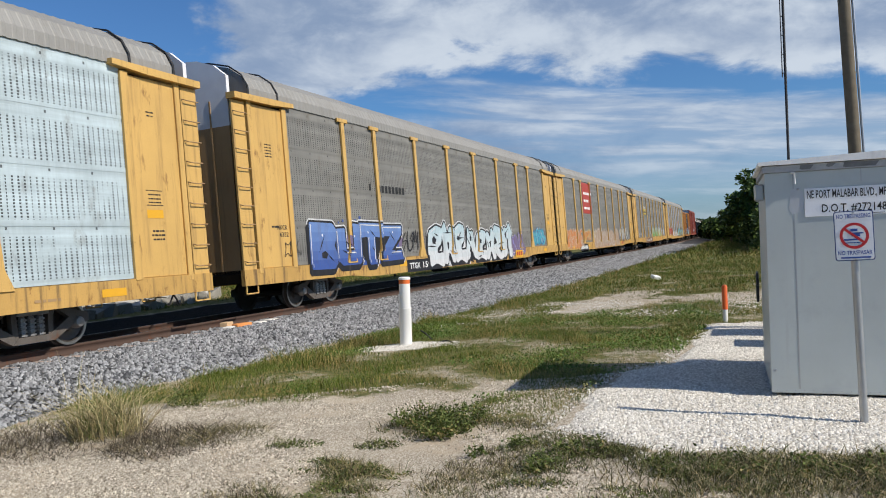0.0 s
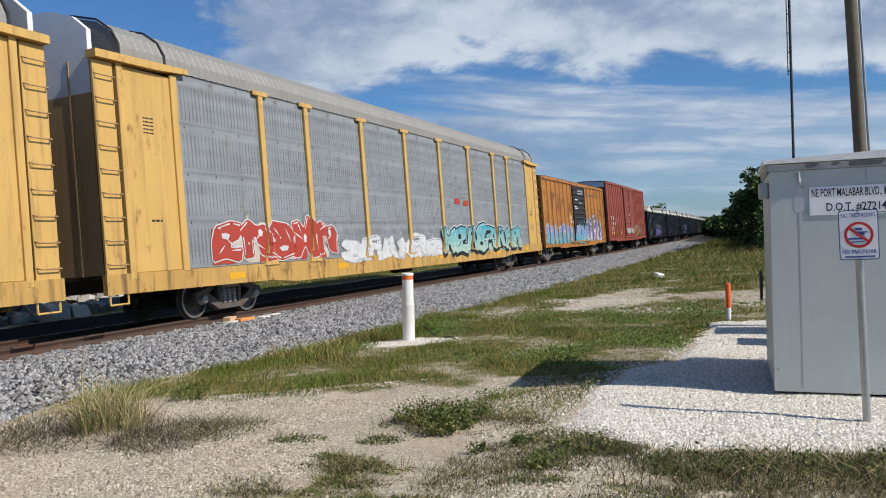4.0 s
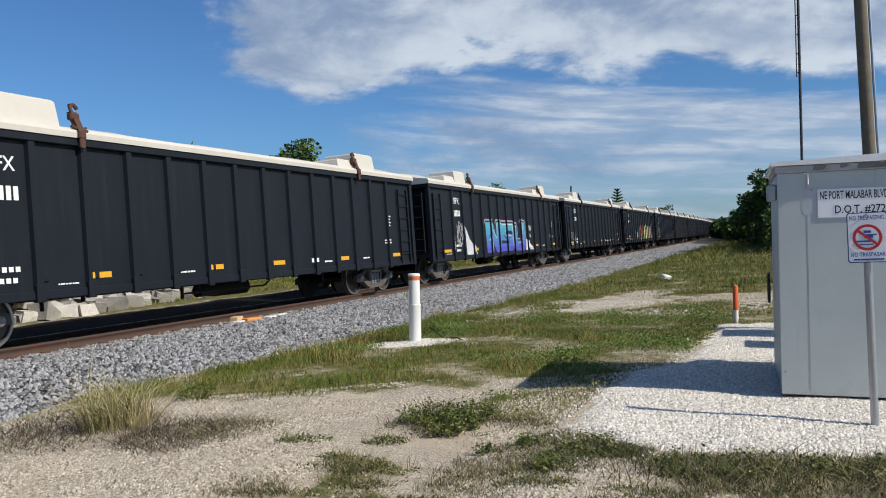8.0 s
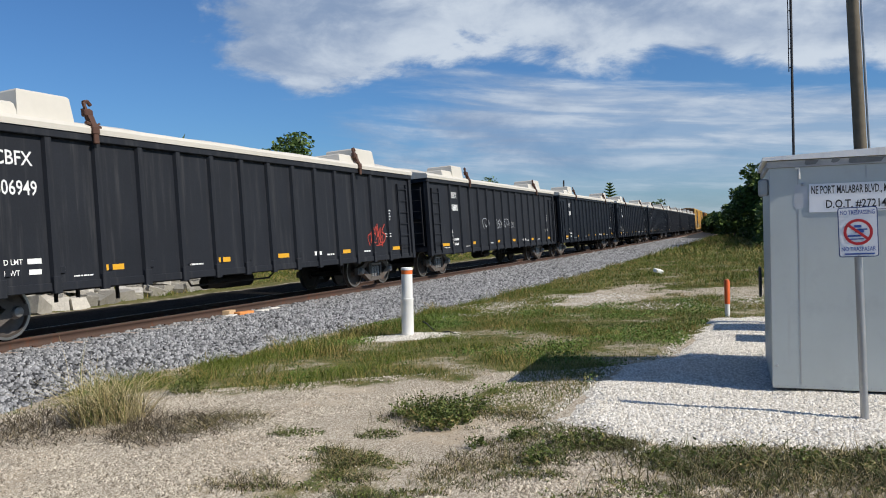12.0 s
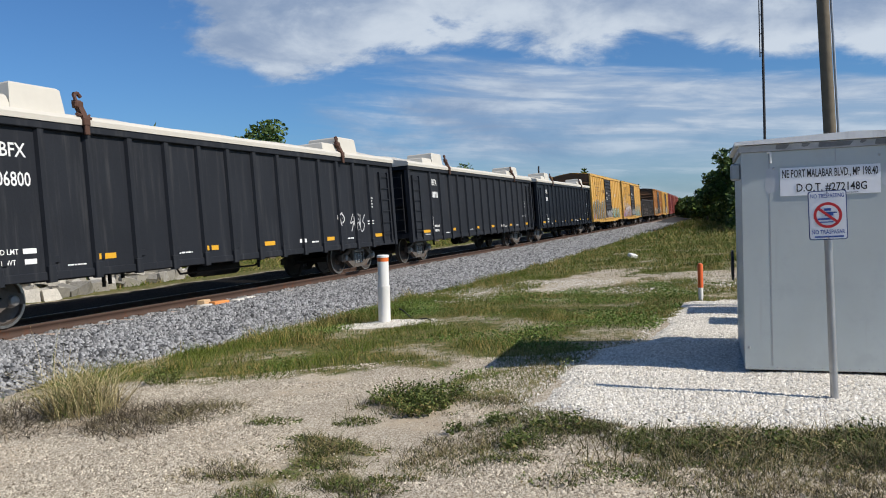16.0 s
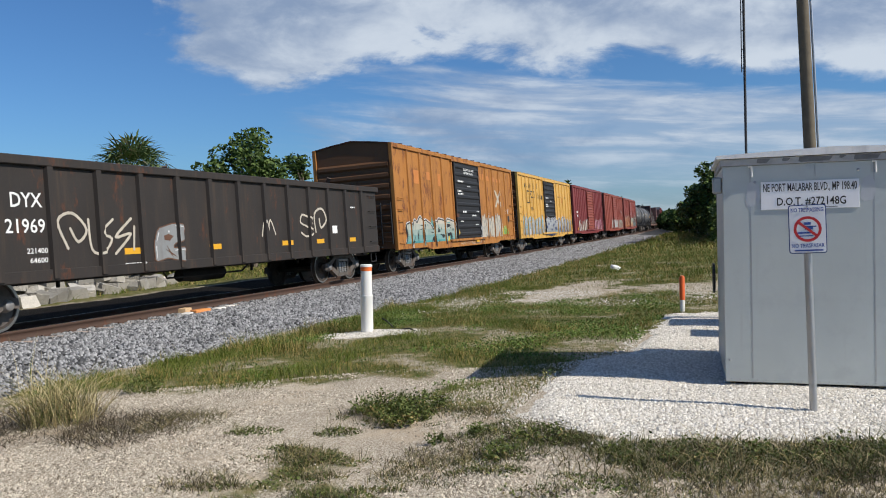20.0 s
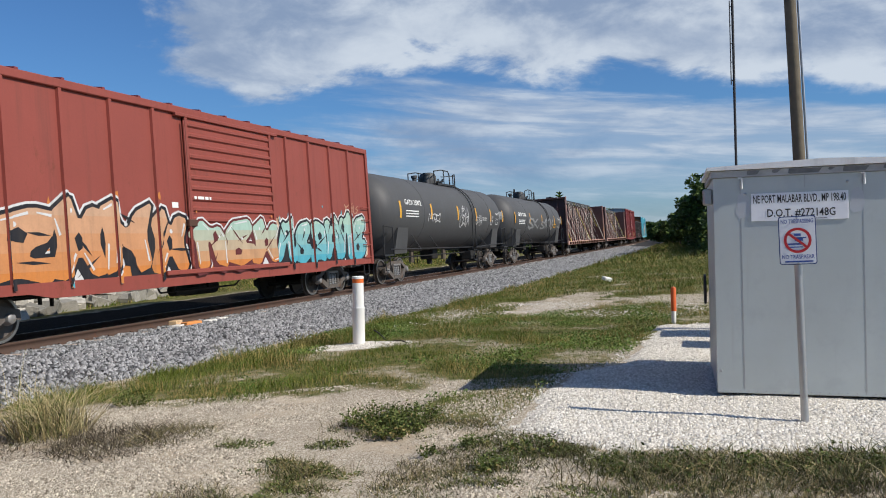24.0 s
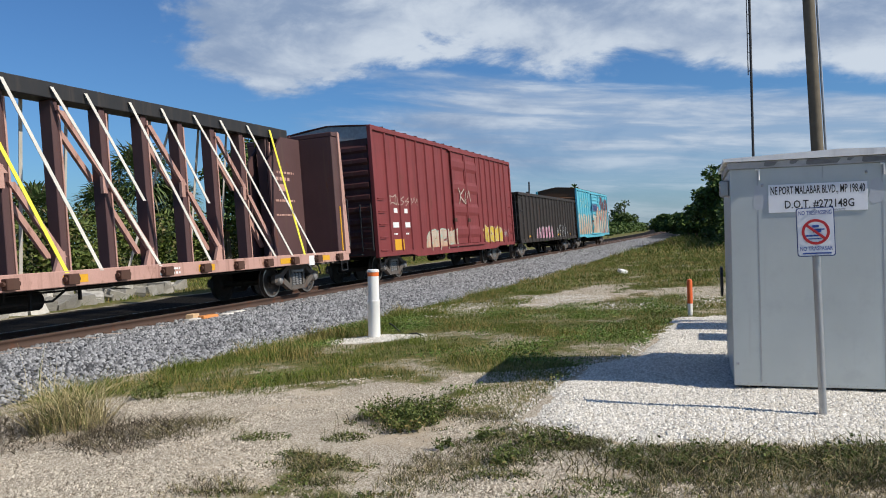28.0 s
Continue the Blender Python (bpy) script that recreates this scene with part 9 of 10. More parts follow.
def dec_tall_red(car, skin, H, zb, zt):
    lettering("KC", 1.42 - H, 2.42, 0.36, 0.24, skin, M["letter_white"], car)
    lettering("SM", 2.1 - H, 2.42, 0.36, 0.24, skin, M["letter_white"], car)
    lettering("1", 1.62 - H, 2.02, 0.08, 0.24, skin, M["letter_white"], car)
    lettering("92", 2.15 - H, 2.02, 0.30, 0.24, skin, M["letter_white"], car)
    lettering("00", 2.95 - H, 2.02, 0.30, 0.20, skin, M["letter_white"], car)
    bars([(1.4 - H, 1.80, 0.34, 0.07), (2.12 - H, 1.80, 0.32, 0.07), (1.42 - H, 1.64, 0.3, 0.07), (2.15 - H, 1.64, 0.28, 0.07), (3.6 - H, 2.2, 0.22, 0.03), (3.6 - H, 2.2, 0.03, 0.22), (3.8 - H, 2.2, 0.03, 0.25), (3.6 - H, 2.42, 0.22, 0.03)], skin, M["letter_white"], car)
    for x, w in ((1.4, 0.4), (2.15, 0.36), (3.45, 0.4), (5.35, 0.4)):
        paint_on("reflector", [[(x - H, 1.32), (x - H + w, 1.32), (x - H + w, 1.5), (x - H, 1.5)]], skin, 0.006, M["mark_yellow"], car)
    tag(car, skin, 0.4 - H, 1.1 - H, 3.15, 3.55, 2, "maroon", 811)
    tag(car, skin, 2.9 - H, 4.6 - H, 1.2, 2.1, 2, "brown", 812)
    graffiti(car, skin, 7.9 - H, 11.6 - H, 1.3, 1.8, 5, "silver", "grey", 813, None, None, 0.25)
    graffiti(car, skin, 12.6 - H, 15.6 - H, 1.0, 2.0, 4, "cream", "white", 814, None, "yellow", 0.5)
    tag(car, skin, 15.5 - H, 17.2 - H, 1.2, 1.9, 3, "silver", 815)
    bars([(9.5 - H, 2.75, 0.3, 0.2), (10.2 - H, 2.9, 0.1, 0.3), (9.3 - H, 2.4, 0.6, 0.06), (9.5 - H, 2.25, 0.3, 0.06), (12.0 - H, 2.3, 0.4, 0.05), (11.6 - H, 2.05, 0.12, 0.12)], skin, SPRAY["cream"], car, 0.009)
    bars([(17.6 - H, 2.4 - 0.12 * i, 0.28, 0.05) for i in range(6)] + [(8.7 - H, 0.9, 0.4, 0.06), (12.5 - H, 0.95, 0.4, 0.06)], skin, M["mark_yellow"], car)


def dec_yellow_a(car, skin, H, zb, zt):
    company_box(car, skin, H, 2.95, SPRAY["brown"])
    door_notes(car, skin, H, 6.75, 2.7, False)
    graffiti(car, skin, 0.6 - H, 6.7 - H, 0.78, 2.5, 5, "sage", "black", 821, "rose", "sage", 0.42)
    graffiti(car, skin, 10.1 - H, 15.6 - H, 0.95, 1.85, 7, "mint", "white", 822, "silver", "teal", 0.4)
    graffiti(car, skin, 7.0 - H, 9.9 - H, 1.0, 1.7, 3, "grey", "maroon", 823, "brown", None, 0.3)
    graffiti(car, skin, 0.7 - H, 1.7 - H, 0.85, 1.6, 1, "pink", "yellow", 824, "pink", None)
    cross(car, skin, 12.9 - H, 3.0, 0.22, M["letter_white"])
    bars([(12.0 - H, 3.1, 0.4, 0.05), (12.0 - H, 2.95, 0.4, 0.05), (13.6 - H, 3.1, 0.4, 0.05), (13.6 - H, 2.95, 0.4, 0.05)], skin, SPRAY["brown"], car)
    tag(car, skin, 2.6 - H, 3.4 - H, 2.2, 2.6, 2, "brown", 825)


def dec_yellow_b(car, skin, H, zb, zt):
    company_box(car, skin, H, 2.95, SPRAY["black"])
    lettering("RB", 3.15 - H, 2.42, 0.55, 0.22, skin, SPRAY["black"], car)
    lettering("OX", 4.1 - H, 2.42, 0.5, 0.22, skin, SPRAY["black"], car)
    lettering("33", 3.35 - H, 2.12, 0.3, 0.2, skin, SPRAY["black"], car)
    lettering("205", 4.1 - H, 2.12, 0.42, 0.2, skin, SPRAY["black"], car)
    door_notes(car, skin, H, 6.75, 2.9, False)
    graffiti(car, skin, 1.2 - H, 6.6 - H, 0.80, 2.3, 4, "white", "black", 831, "ice", "lilac", 0.45)
    graffiti(car, skin, 0.5 - H, 1.9 - H, 0.85, 1.7, 1, "red", "navy", 832, "red", "lilac")
    graffiti(car, skin, 6.8 - H, 9.9 - H, 1.1, 1.75, 4, "grey", "black", 833, "grey", None, 0.3)
    graffiti(car, skin, 9.9 - H, 15.9 - H, 0.85, 2.25, 6, "cream", "black", 834, "rose", "cyan", 0.4)
    tag(car, skin, 1.6 - H, 2.6 - H, 2.4, 3.2, 2, "white", 835)
    cross(car, skin, 13.4 - H, 3.35, 0.28, M["letter_white"])
    bars([(2.9 - H, 1.35, 0.9, 0.28), (12.3 - H, 3.3, 0.35, 0.12), (14.2 - H, 3.3, 0.35, 0.12)], skin, M["mark_yellow"], car)
    low_marks(car, skin, H, zb, (0.9, 4.6, 11.0, 13.8))


def dec_orange_second(car, skin, H, zb, zt):
    door_notes(car, skin, H, 6.5, 3.05)
    bars([(7.3 - H, 2.15, 0.5, 0.1), (8.6 - H, 2.0, 0.6, 0.08), (6.9 - H, 1.75, 0.4, 0.06), (9.3 - H, 2.2, 0.4, 0.05), (9.0 - H, 1.6, 0.5, 0.05)], skin, M["letter_white"], car, 0.009)
    cross(car, skin, 13.3 - H, 2.9, 0.62, SPRAY["cream"])
    graffiti(car, skin, 10.2 - H, 13.7 - H, 1.0, 2.1, 4, "cream", "grey", 841, "silver", None, 0.5)
    graffiti(car, skin, 1.0 - H, 6.3 - H, 0.85, 1.9, 5, "cream", "white", 842, "yellow", "teal", 0.5)
    graffiti(car, skin, 14.0 - H, 14.8 - H, 1.1, 1.6, 1, "green", "yellow", 843, "yellow", None)
    bars([(10.4 - H, 3.75, 0.2, 0.28), (10.8 - H, 3.75, 0.15, 0.28), (11.4 - H, 3.75, 0.5, 0.22), (12.3 - H, 3.75, 0.6, 0.22), (13.2 - H, 3.75, 0.8, 0.22), (2.0 - H, 3.2, 0.5, 0.5), (3.3 - H, 3.4, 0.4, 0.3), (4.6 - H, 3.2, 0.3, 0.5)], skin, SPRAY["orange"], car)
    paint_on("placard", [[(14.9 - H, 1.75), (15.35 - H, 1.75), (15.35 - H, 2.05), (14.9 - H, 2.05)]], skin, 0.006, SPRAY["black"], car)
    tag(car, skin, 14.6 - H, 15.2 - H, 2.15, 2.4, 3, "white", 844)
    tag(car, [(-H, H, -1.531)], 7.0 - H, 10.3 - H, zb - 0.05, zb + 0.12, 9, "cream", 845)
    low_marks(car, skin, H, zb - 0.25, (9.0, 10.6, 13.2))


def dec_yellow_c(car, skin, H, zb, zt):
    company_box(car, skin, H, 2.95, SPRAY["black"])
    lettering("RB", 3.2 - H, 2.42, 0.5, 0.2, skin, SPRAY["black"], car)
    door_notes(car, skin, H, 6.75, 2.8, False)
    graffiti(car, skin, 0.8 - H, 6.5 - H, 0.85, 2.1, 5, "silver", "cyan", 851, "white", "grey", 0.5)
    graffiti(car, skin, 6.8 - H, 15.8 - H, 0.9, 1.95, 8, "silver", "navy", 852, "cyan", "grey", 0.42)
    cross(car, skin, 13.0 - H, 3.25, 0.3, SPRAY["orange"])
    bars([(11.5 - H, 3.4, 0.8, 0.1), (13.8 - H, 3.4, 0.6, 0.1)], skin, SPRAY["brown"], car)


def dec_red_a(car, skin, H, zb, zt):
    graffiti(car, skin, 2.2 - H, 7.0 - H, 0.95, 1.8, 4, "cream", "silver", 861, "silver", None, 0.6)
    graffiti(car, skin, 10.5 - H, 15.4 - H, 0.9, 1.9, 4, "pink", "silver", 862, "peach", None, 0.5)
    low_marks(car, skin, H, zb, (1.4, 6.0, 12.0))
    bars([(1.5 - H, 2.4, 0.9, 0.2), (1.6 - H, 2.1, 0.8, 0.2)], skin, M["letter_white"], car)


def dec_red_b(car, skin, H, zb, zt):
    graffiti(car, skin, 5.6 - H, 10.2 - H, 0.95, 1.9, 5, "silver", "cream", 871, "silver", None, 0.5)
    graffiti(car, skin, 11.7 - H, 15.6 - H, 0.85, 1.9, 3, "mint", "silver", 872, "mint", "cream", 0.6)
    tag(car, skin, 10.3 - H, 11.2 - H, 1.75, 2.05, 4, "white", 873)
    tag(car, skin, 14.3 - H, 15.7 - H, 2.3, 3.2, 3, "white", 874)
    tag(car, skin, 14.2 - H, 15.0 - H, 1.7, 1.9, 3, "white", 875)
    bars([(13.6 - H, 1.2, 0.5, 0.02), (13.6 - H, 1.45, 0.5, 0.02), (13.6 - H, 1.2, 0.02, 0.26), (14.08 - H, 1.2, 0.02, 0.26)], skin, M["letter_white"], car, 0.01)
    paint_on("placard", [[(13.62 - H, 1.22), (14.06 - H, 1.22), (14.06 - H, 1.44), (13.62 - H, 1.44)]], skin, 0.010, SPRAY["black"], car)
    low_marks(car, skin, H, zb, (11.8, 6.0))


def dec_red_c(car, skin, H, zb, zt):
    graffiti(car, skin, 1.0 - H, 7.1 - H, 0.85, 2.45, 5, "peach", "black", 881, "cyan", "orange", 0.44)
    graffiti(car, skin, 7.2 - H, 10.6 - H, 0.95, 2.1, 3, "mint", "maroon", 882, "brown", "orange", 0.35)
    graffiti(car, skin, 10.7 - H, 16.0 - H, 0.9, 2.35, 6, "mint", "black", 883, "peach", "cyan", 0.4)
    tag(car, skin, 14.7 - H, 15.6 - H, 2.4, 2.7, 3, "peach", 884)
    bars([(6.65 - H, 2.35, 0.2, 0.12), (7.3 - H, 2.55, 0.6, 0.08), (0.9 - H, 2.5, 0.35, 0.15)], skin, M["letter_white"], car, 0.009)
    low_marks(car, skin, H, zb, (3.0, 5.3, 9.0, 11.5))
    bars([(0.35 - H, 1.0, 0.12, 0.9)], skin, M["mark_yellow"], car)


def dec_maroon(car, skin, H, zb, zt):
    tag(car, skin, 1.2 - H, 3.6 - H, 2.5, 2.85, 4, "cream", 891)
    bars([(1.5 - H, 2.25, 0.3, 0.16), (2.4 - H, 2.25, 0.3, 0.16), (1.35 - H, 1.75, 0.5, 0.18), (2.4 - H, 1.75, 0.45, 0.18), (1.4 - H, 1.5, 0.3, 0.07), (2.4 - H, 1.5, 0.3, 0.07)], skin, M["letter_white"], car)
    paint_on("reflector", [[(1.4 - H, 0.98), (2.2 - H, 0.98), (2.2 - H, 1.35), (1.4 - H, 1.35)]], skin, 0.006, M["mark_yellow"], car)
    graffiti(car, skin, 4.4 - H, 7.6 - H, 0.85, 1.75, 3, "cream", "mint", 892, "cream", "peach", 0.55)
    graffiti(car, skin, 11.6 - H, 14.6 - H, 1.0, 1.75, 3, "yellow", "cream", 893, "yellow", None, 0.7)
    tag(car, skin, 8.2 - H, 9.6 - H, 2.7, 3.4, 2, "cream", 894)
    tag(car, skin, 14.8 - H, 15.9 - H, 1.2, 1.6, 3, "silver", 895)


def dec_mural(car, skin, H, zb, zt):
    graffiti(car, skin, 0.3 - H, 8.5 - H, 1.0, 2.6, 4, "cream", "mint", 901, "cream", "peach", 0.5)
    graffiti(car, skin, 9.0 - H, 16.0 - H, 1.0, 3.3, 4, "peach", "red", 902, "red", "cream", 0.45)
    graffiti(car, skin, 11.5 - H, 16.2 - H, 3.0, 4.2, 3, "maroon", "red", 903, "maroon", None, 0.5)
    graffiti(car, skin, 6.2 - H, 9.4 - H, 2.9, 3.6, 2, "navy", "blue", 904, "blue", None, 0.5)
    tag(car, skin, 1.0 - H, 5.0 - H, 3.1, 4.2, 2, "mint", 905)


# ======== tank cars ========
def tank_car(front, L, label, decorate, seed, rusty=False):
    car = new_car("tank_car", label, "rail car", front, L, TRAIN)
    H = L / 2
    R, C = 1.50, 2.62
    prof = [(-H + 0.25, 0.0), (-H + 0.28, 0.45), (-H + 0.40, 0.90), (-H + 0.62, 1.25), (-H + 0.92, 1.44), (-H + 1.2, R)]
    prof = prof + [(x, R) for x in (-H * 0.5, -0.25, 0.25, H * 0.5)] + [(-x, r) for x, r in reversed(prof)]
    part("shell", Kit().lathe([(x, r) for x, r in prof], (0, 0, C), "x", 56), M["tank"], car, "black-painted tank shell", smooth=True)
    for x in (-H * 0.5, 0.35 * H, H * 0.62):
        part("weld_band", Kit().lathe([(x - 0.02, R), (x - 0.02, R + 0.006), (x + 0.02, R + 0.006), (x + 0.02, R)], (0, 0, C), "x", 56), M["tank"], car, smooth=True)
    # walkway, dome and rails on top
    deck = part("walkway", Kit().box(0.15, 2.6, -0.60, 0.60, C + R - 0.05, C + R - 0.02).box(0.15, 2.6, -0.63, -0.60, C + R - 0.09, C + R).box(0.15, 2.6, 0.60, 0.63, C + R - 0.09, C + R), M["iron"], car)
    part("manway", Kit().lathe([(C + R - 0.1, 0.33), (C + R + 0.12, 0.33), (C + R + 0.12, 0.40), (C + R + 0.17, 0.40), (C + R + 0.20, 0.28), (C + R + 0.21, 0.0)], (1.45, 0, 0), "z", 20), M["tank"], car, smooth=True)
    for i in range(8):
        a = i * math.pi / 4
        part("eye_bolt", shared("tank_eye_bolt", lambda: Kit().tube((0, 0, 0), (0, 0, 0.10), 0.025, 6).box(-0.04, 0.04, -0.02, 0.02, 0.08, 0.13, 0.008)), M["iron"], car, at=Matrix.Translation((1.45 + 0.40 * math.cos(a), 0.40 * math.sin(a), C + R + 0.13)) @ Matrix.Rotation(a, 4, "Z"))
    part("valve_housing", Kit().lathe([(C + R - 0.1, 0.36), (C + R + 0.10, 0.40), (C + R + 0.34, 0.40), (C + R + 0.46, 0.33), (C + R + 0.52, 0.18), (C + R + 0.53, 0.0)], (0.52, 0, 0), "z", 22), M["tank"], car, "domed valve housing", smooth=True)
    part("vent_pipe", Kit().lathe([(C + R - 0.1, 0.12), (C + R + 0.38, 0.12), (C + R + 0.38, 0.17), (C + R + 0.46, 0.17), (C + R + 0.48, 0.0)], (-0.02, -0.15, 0), "z", 12), M["tank"], car, smooth=True)
    part("relief_valve", Kit().lathe([(C + R - 0.1, 0.10), (C + R + 0.25, 0.10), (C + R + 0.30, 0.14), (C + R + 0.4, 0.14), (C + R + 0.42, 0.0)], (0.0, 0.45, 0), "z", 12), M["tank"], car, smooth=True)
    top = C + R + 0.60
    for y in (-0.62, 0.62):
        part("handrail", Kit().pipe([(-0.32, y, C + R - 0.16), (-0.32, y, top - 0.12), (0.65, y, top), (1.62, y, top), (1.80, y, top - 0.16), (1.80, y, C + R - 0.1)], 0.026, 6), M["iron"], deck)
        part("mid_rail", Kit().pipe([(0.6, y, top - 0.32), (2.45, y, top - 0.16)], 0.018, 6), M["iron"], deck)
        part("stanchion", Kit().tube((1.0, y, C + R - 0.1), (1.0, y, top), 0.022, 6), M["iron"], deck)
        part("gate_rail", Kit().pipe([(2.32, y, C + R - 0.1), (2.32, y, top - 0.12), (2.58, y, top - 0.08), (2.58, y, C + R - 0.1)], 0.026, 6), M["iron"], deck)
        # curved ladder down the shell
        m = -1 if y < 0 else 1
        arc = [(m * (R + 0.06) * math.sin(a), C + (R + 0.06) * math.cos(a)) for a in np.linspace(0.42, 1.75, 12)] + [(m * 1.52, 1.0), (m * 1.52, 0.52)]
        lad = Kit()
        for x in (2.0, 2.46):
            lad.pipe([(x, yy, zz) for yy, zz in arc], 0.02, 5)
        for yy, zz in arc:
            lad.tube((2.0, yy, zz), (2.46, yy, zz), 0.014, 5)
        part("ladder", lad, M["iron"], car)
        part("side_rail", Kit().pipe([(-H + 0.5, m * 1.5, 1.22), (1.9, m * 1.5, 1.12)], 0.022, 6).pipe([(2.5, m * 1.5, 1.12), (H - 0.5, m * 1.5, 1.22)], 0.022, 6), M["iron"], car)
        for x in (-H + 3.5, -H * 0.35, H * 0.5):
            part("rail_bracket", Kit().tube((x, m * 1.5, 1.15), (x - 0.2, m * 1.22, 1.72), 0.018, 5), M["iron"], car)
    for m in (-1, 1):
        part("stub_sill", Kit().box(m * (H - 3.2), m * H, -0.25, 0.25, 0.78, 1.12, 0.02), M["under"], car)
        part("end_platform", Kit().box(m * (H - 0.75), m * (H + 0.02), -1.5, 1.5, 0.98, 1.04, 0.01), M["iron"], car)
        for y in (-1.45, 1.45):
            part("end_rail", Kit().pipe([(m * (H - 0.9), y, 1.0), (m * (H - 0.9), y, 2.0), (m * (H - 0.1), y, 2.05), (m * (H - 0.02), y, 1.0)], 0.022, 6), M["iron"], car)
            part("end_step", Kit().pipe([(m * (H - 0.1), y, 1.0), (m * (H - 0.1), y, 0.5), (m * (H - 0.5), y, 0.5), (m * (H - 0.5), y, 1.0)], 0.018, 6), M["iron"], car)
        k = Kit()
        for y in (-1, 1):
            k.hexa([(m * (H - 2.6), y * 0.2, 1.05), (m * (H - 1.4), y * 0.2, 1.05), (m * (H - 1.4), y * 1.25, 1.05), (m * (H - 2.6), y * 1.25, 1.05), (m * (H - 2.5), y * 0.25, 1.35), (m * (H - 1.5), y * 0.25, 1.35), (m * (H - 1.5), y * 1.42, 2.0), (m * (H - 2.5), y * 1.42, 2.0)])
        part("saddle", k, M["tank"], car, "cradle between tank and truck")
        bogie(car, m * (H - 2.0), 0.45)
    part("bottom_outlet", Kit().box(-0.35, 0.35, -0.3, 0.3, 0.72, 1.2, 0.04).tube((0, 0, 0.5), (0, 0, 0.8), 0.12, 10), M["under"], car)
    part("brake_pipe", Kit().pipe([(-H + 1, -0.5, 0.9), (-1, -0.6, 0.9), (1, -0.6, 0.9), (H - 1, -0.5, 0.9)], 0.024, 6), M["under"], car)
    part("brake_cylinder", Kit().tube((H - 4.4, -0.6, 0.8), (H - 3.6, -0.6, 0.8), 0.16, 12).box(H - 4.9, H - 4.5, -0.9, -0.4, 0.55, 0.95, 0.02), M["under"], car)
    couplers(car, H - 0.02, 0.68)

    def wrap(polys, lift):
        """Flat outlines laid round the shell."""
        k = Kit()
        for p in polys:
            lo, hi = min(q[1] for q in p), max(q[1] for q in p)
            n = max(1, int((hi - lo) / 0.18))
            for i in range(n):
                a, b = lo + (hi - lo) * i / n, lo + (hi - lo) * (i + 1) / n
                c = [(y, x) for x, y in clip_x([(z, x) for x, z in p], a, b)]
                if len(c) > 2:
                    k.face([(x, -math.sqrt(max(0.02, (R + lift) ** 2 - (z - C) ** 2)), z) for x, z in [(q[0], q[1]) for q in c]])
        return k

    def flat(rows):
        return [[(x - H, z), (x - H + w, z), (x - H + w, z + h), (x - H, z + h)] for x, z, w, h in rows]
    decorate(car, wrap, flat, H)


def tank_text(car, wrap, text, x, z, w, h, H):
    me = letters(text)
    co = np.array([v.co[:2] for v in me.vertices])
    lo, hi = co.min(0), co.max(0)
    co = (co - lo) / (hi - lo) * np.array((w, h)) + np.array((x - H, z))
    part("lettering", wrap([[tuple(co[i]) for i in p.vertices] for p in me.polygons], 0.006), M["letter_white"], car)


def dec_tank_a(car, wrap, flat, H):
    for x in (1.6, 4.9, 8.35, 11.15, 13.7, 16.1):
        part("reflector", wrap(flat([(x, 2.35, 0.16, 0.62)]), 0.006), M["mark_yellow"], car, "upright yellow reflector")
    tank_text(car, wrap, "GATX 25872", 2.2, 2.85, 1.7, 0.20, H)
    tank_text(car, wrap, "FRA AIP", 14.75, 2.70, 0.5, 0.11, H)
    part("small_print", wrap(flat([(2.2, 2.6 - 0.1 * i, 1.3, 0.04) for i in range(3)] + [(12.3, 2.5, 0.7, 0.03), (12.35, 2.4, 0.6, 0.03)]), 0.006), M["letter_white"], car)
    part("data_panel", wrap(flat([(15.4, 2.5, 0.75, 0.40)]), 0.005), SPRAY["silver"], car, "white data panel of unreadable print")
    part("data_rows", wrap(flat([(15.44, 2.53 + 0.06 * i, 0.67, 0.03) for i in range(6)]), 0.009), SPRAY["black"], car)
    part("data_frame", wrap(flat([(14.75, 2.2, 0.42, 0.02), (14.75, 2.48, 0.42, 0.02), (14.75, 2.2, 0.02, 0.3), (15.15, 2.2, 0.02, 0.3)]), 0.006), M["letter_white"], car)
    for x0, x1, z0, z1, n, seed in ((8.7, 10.0, 2.05, 2.85, 3, 951), (9.0, 9.5, 2.7, 3.1, 1, 952), (11.2, 12.2, 2.15, 2.6, 4, 953), (13.75, 14.1, 2.2, 2.6, 1, 954), (4.6, 6.0, 2.2, 2.6, 3, 955)):
        part("scribble", wrap(stroke_polys(np.random.default_rng(seed), x0 - H, x1 - H, z0, z1, n, 0.12), 0.008), SPRAY["white"], car, "white scribbled tag")


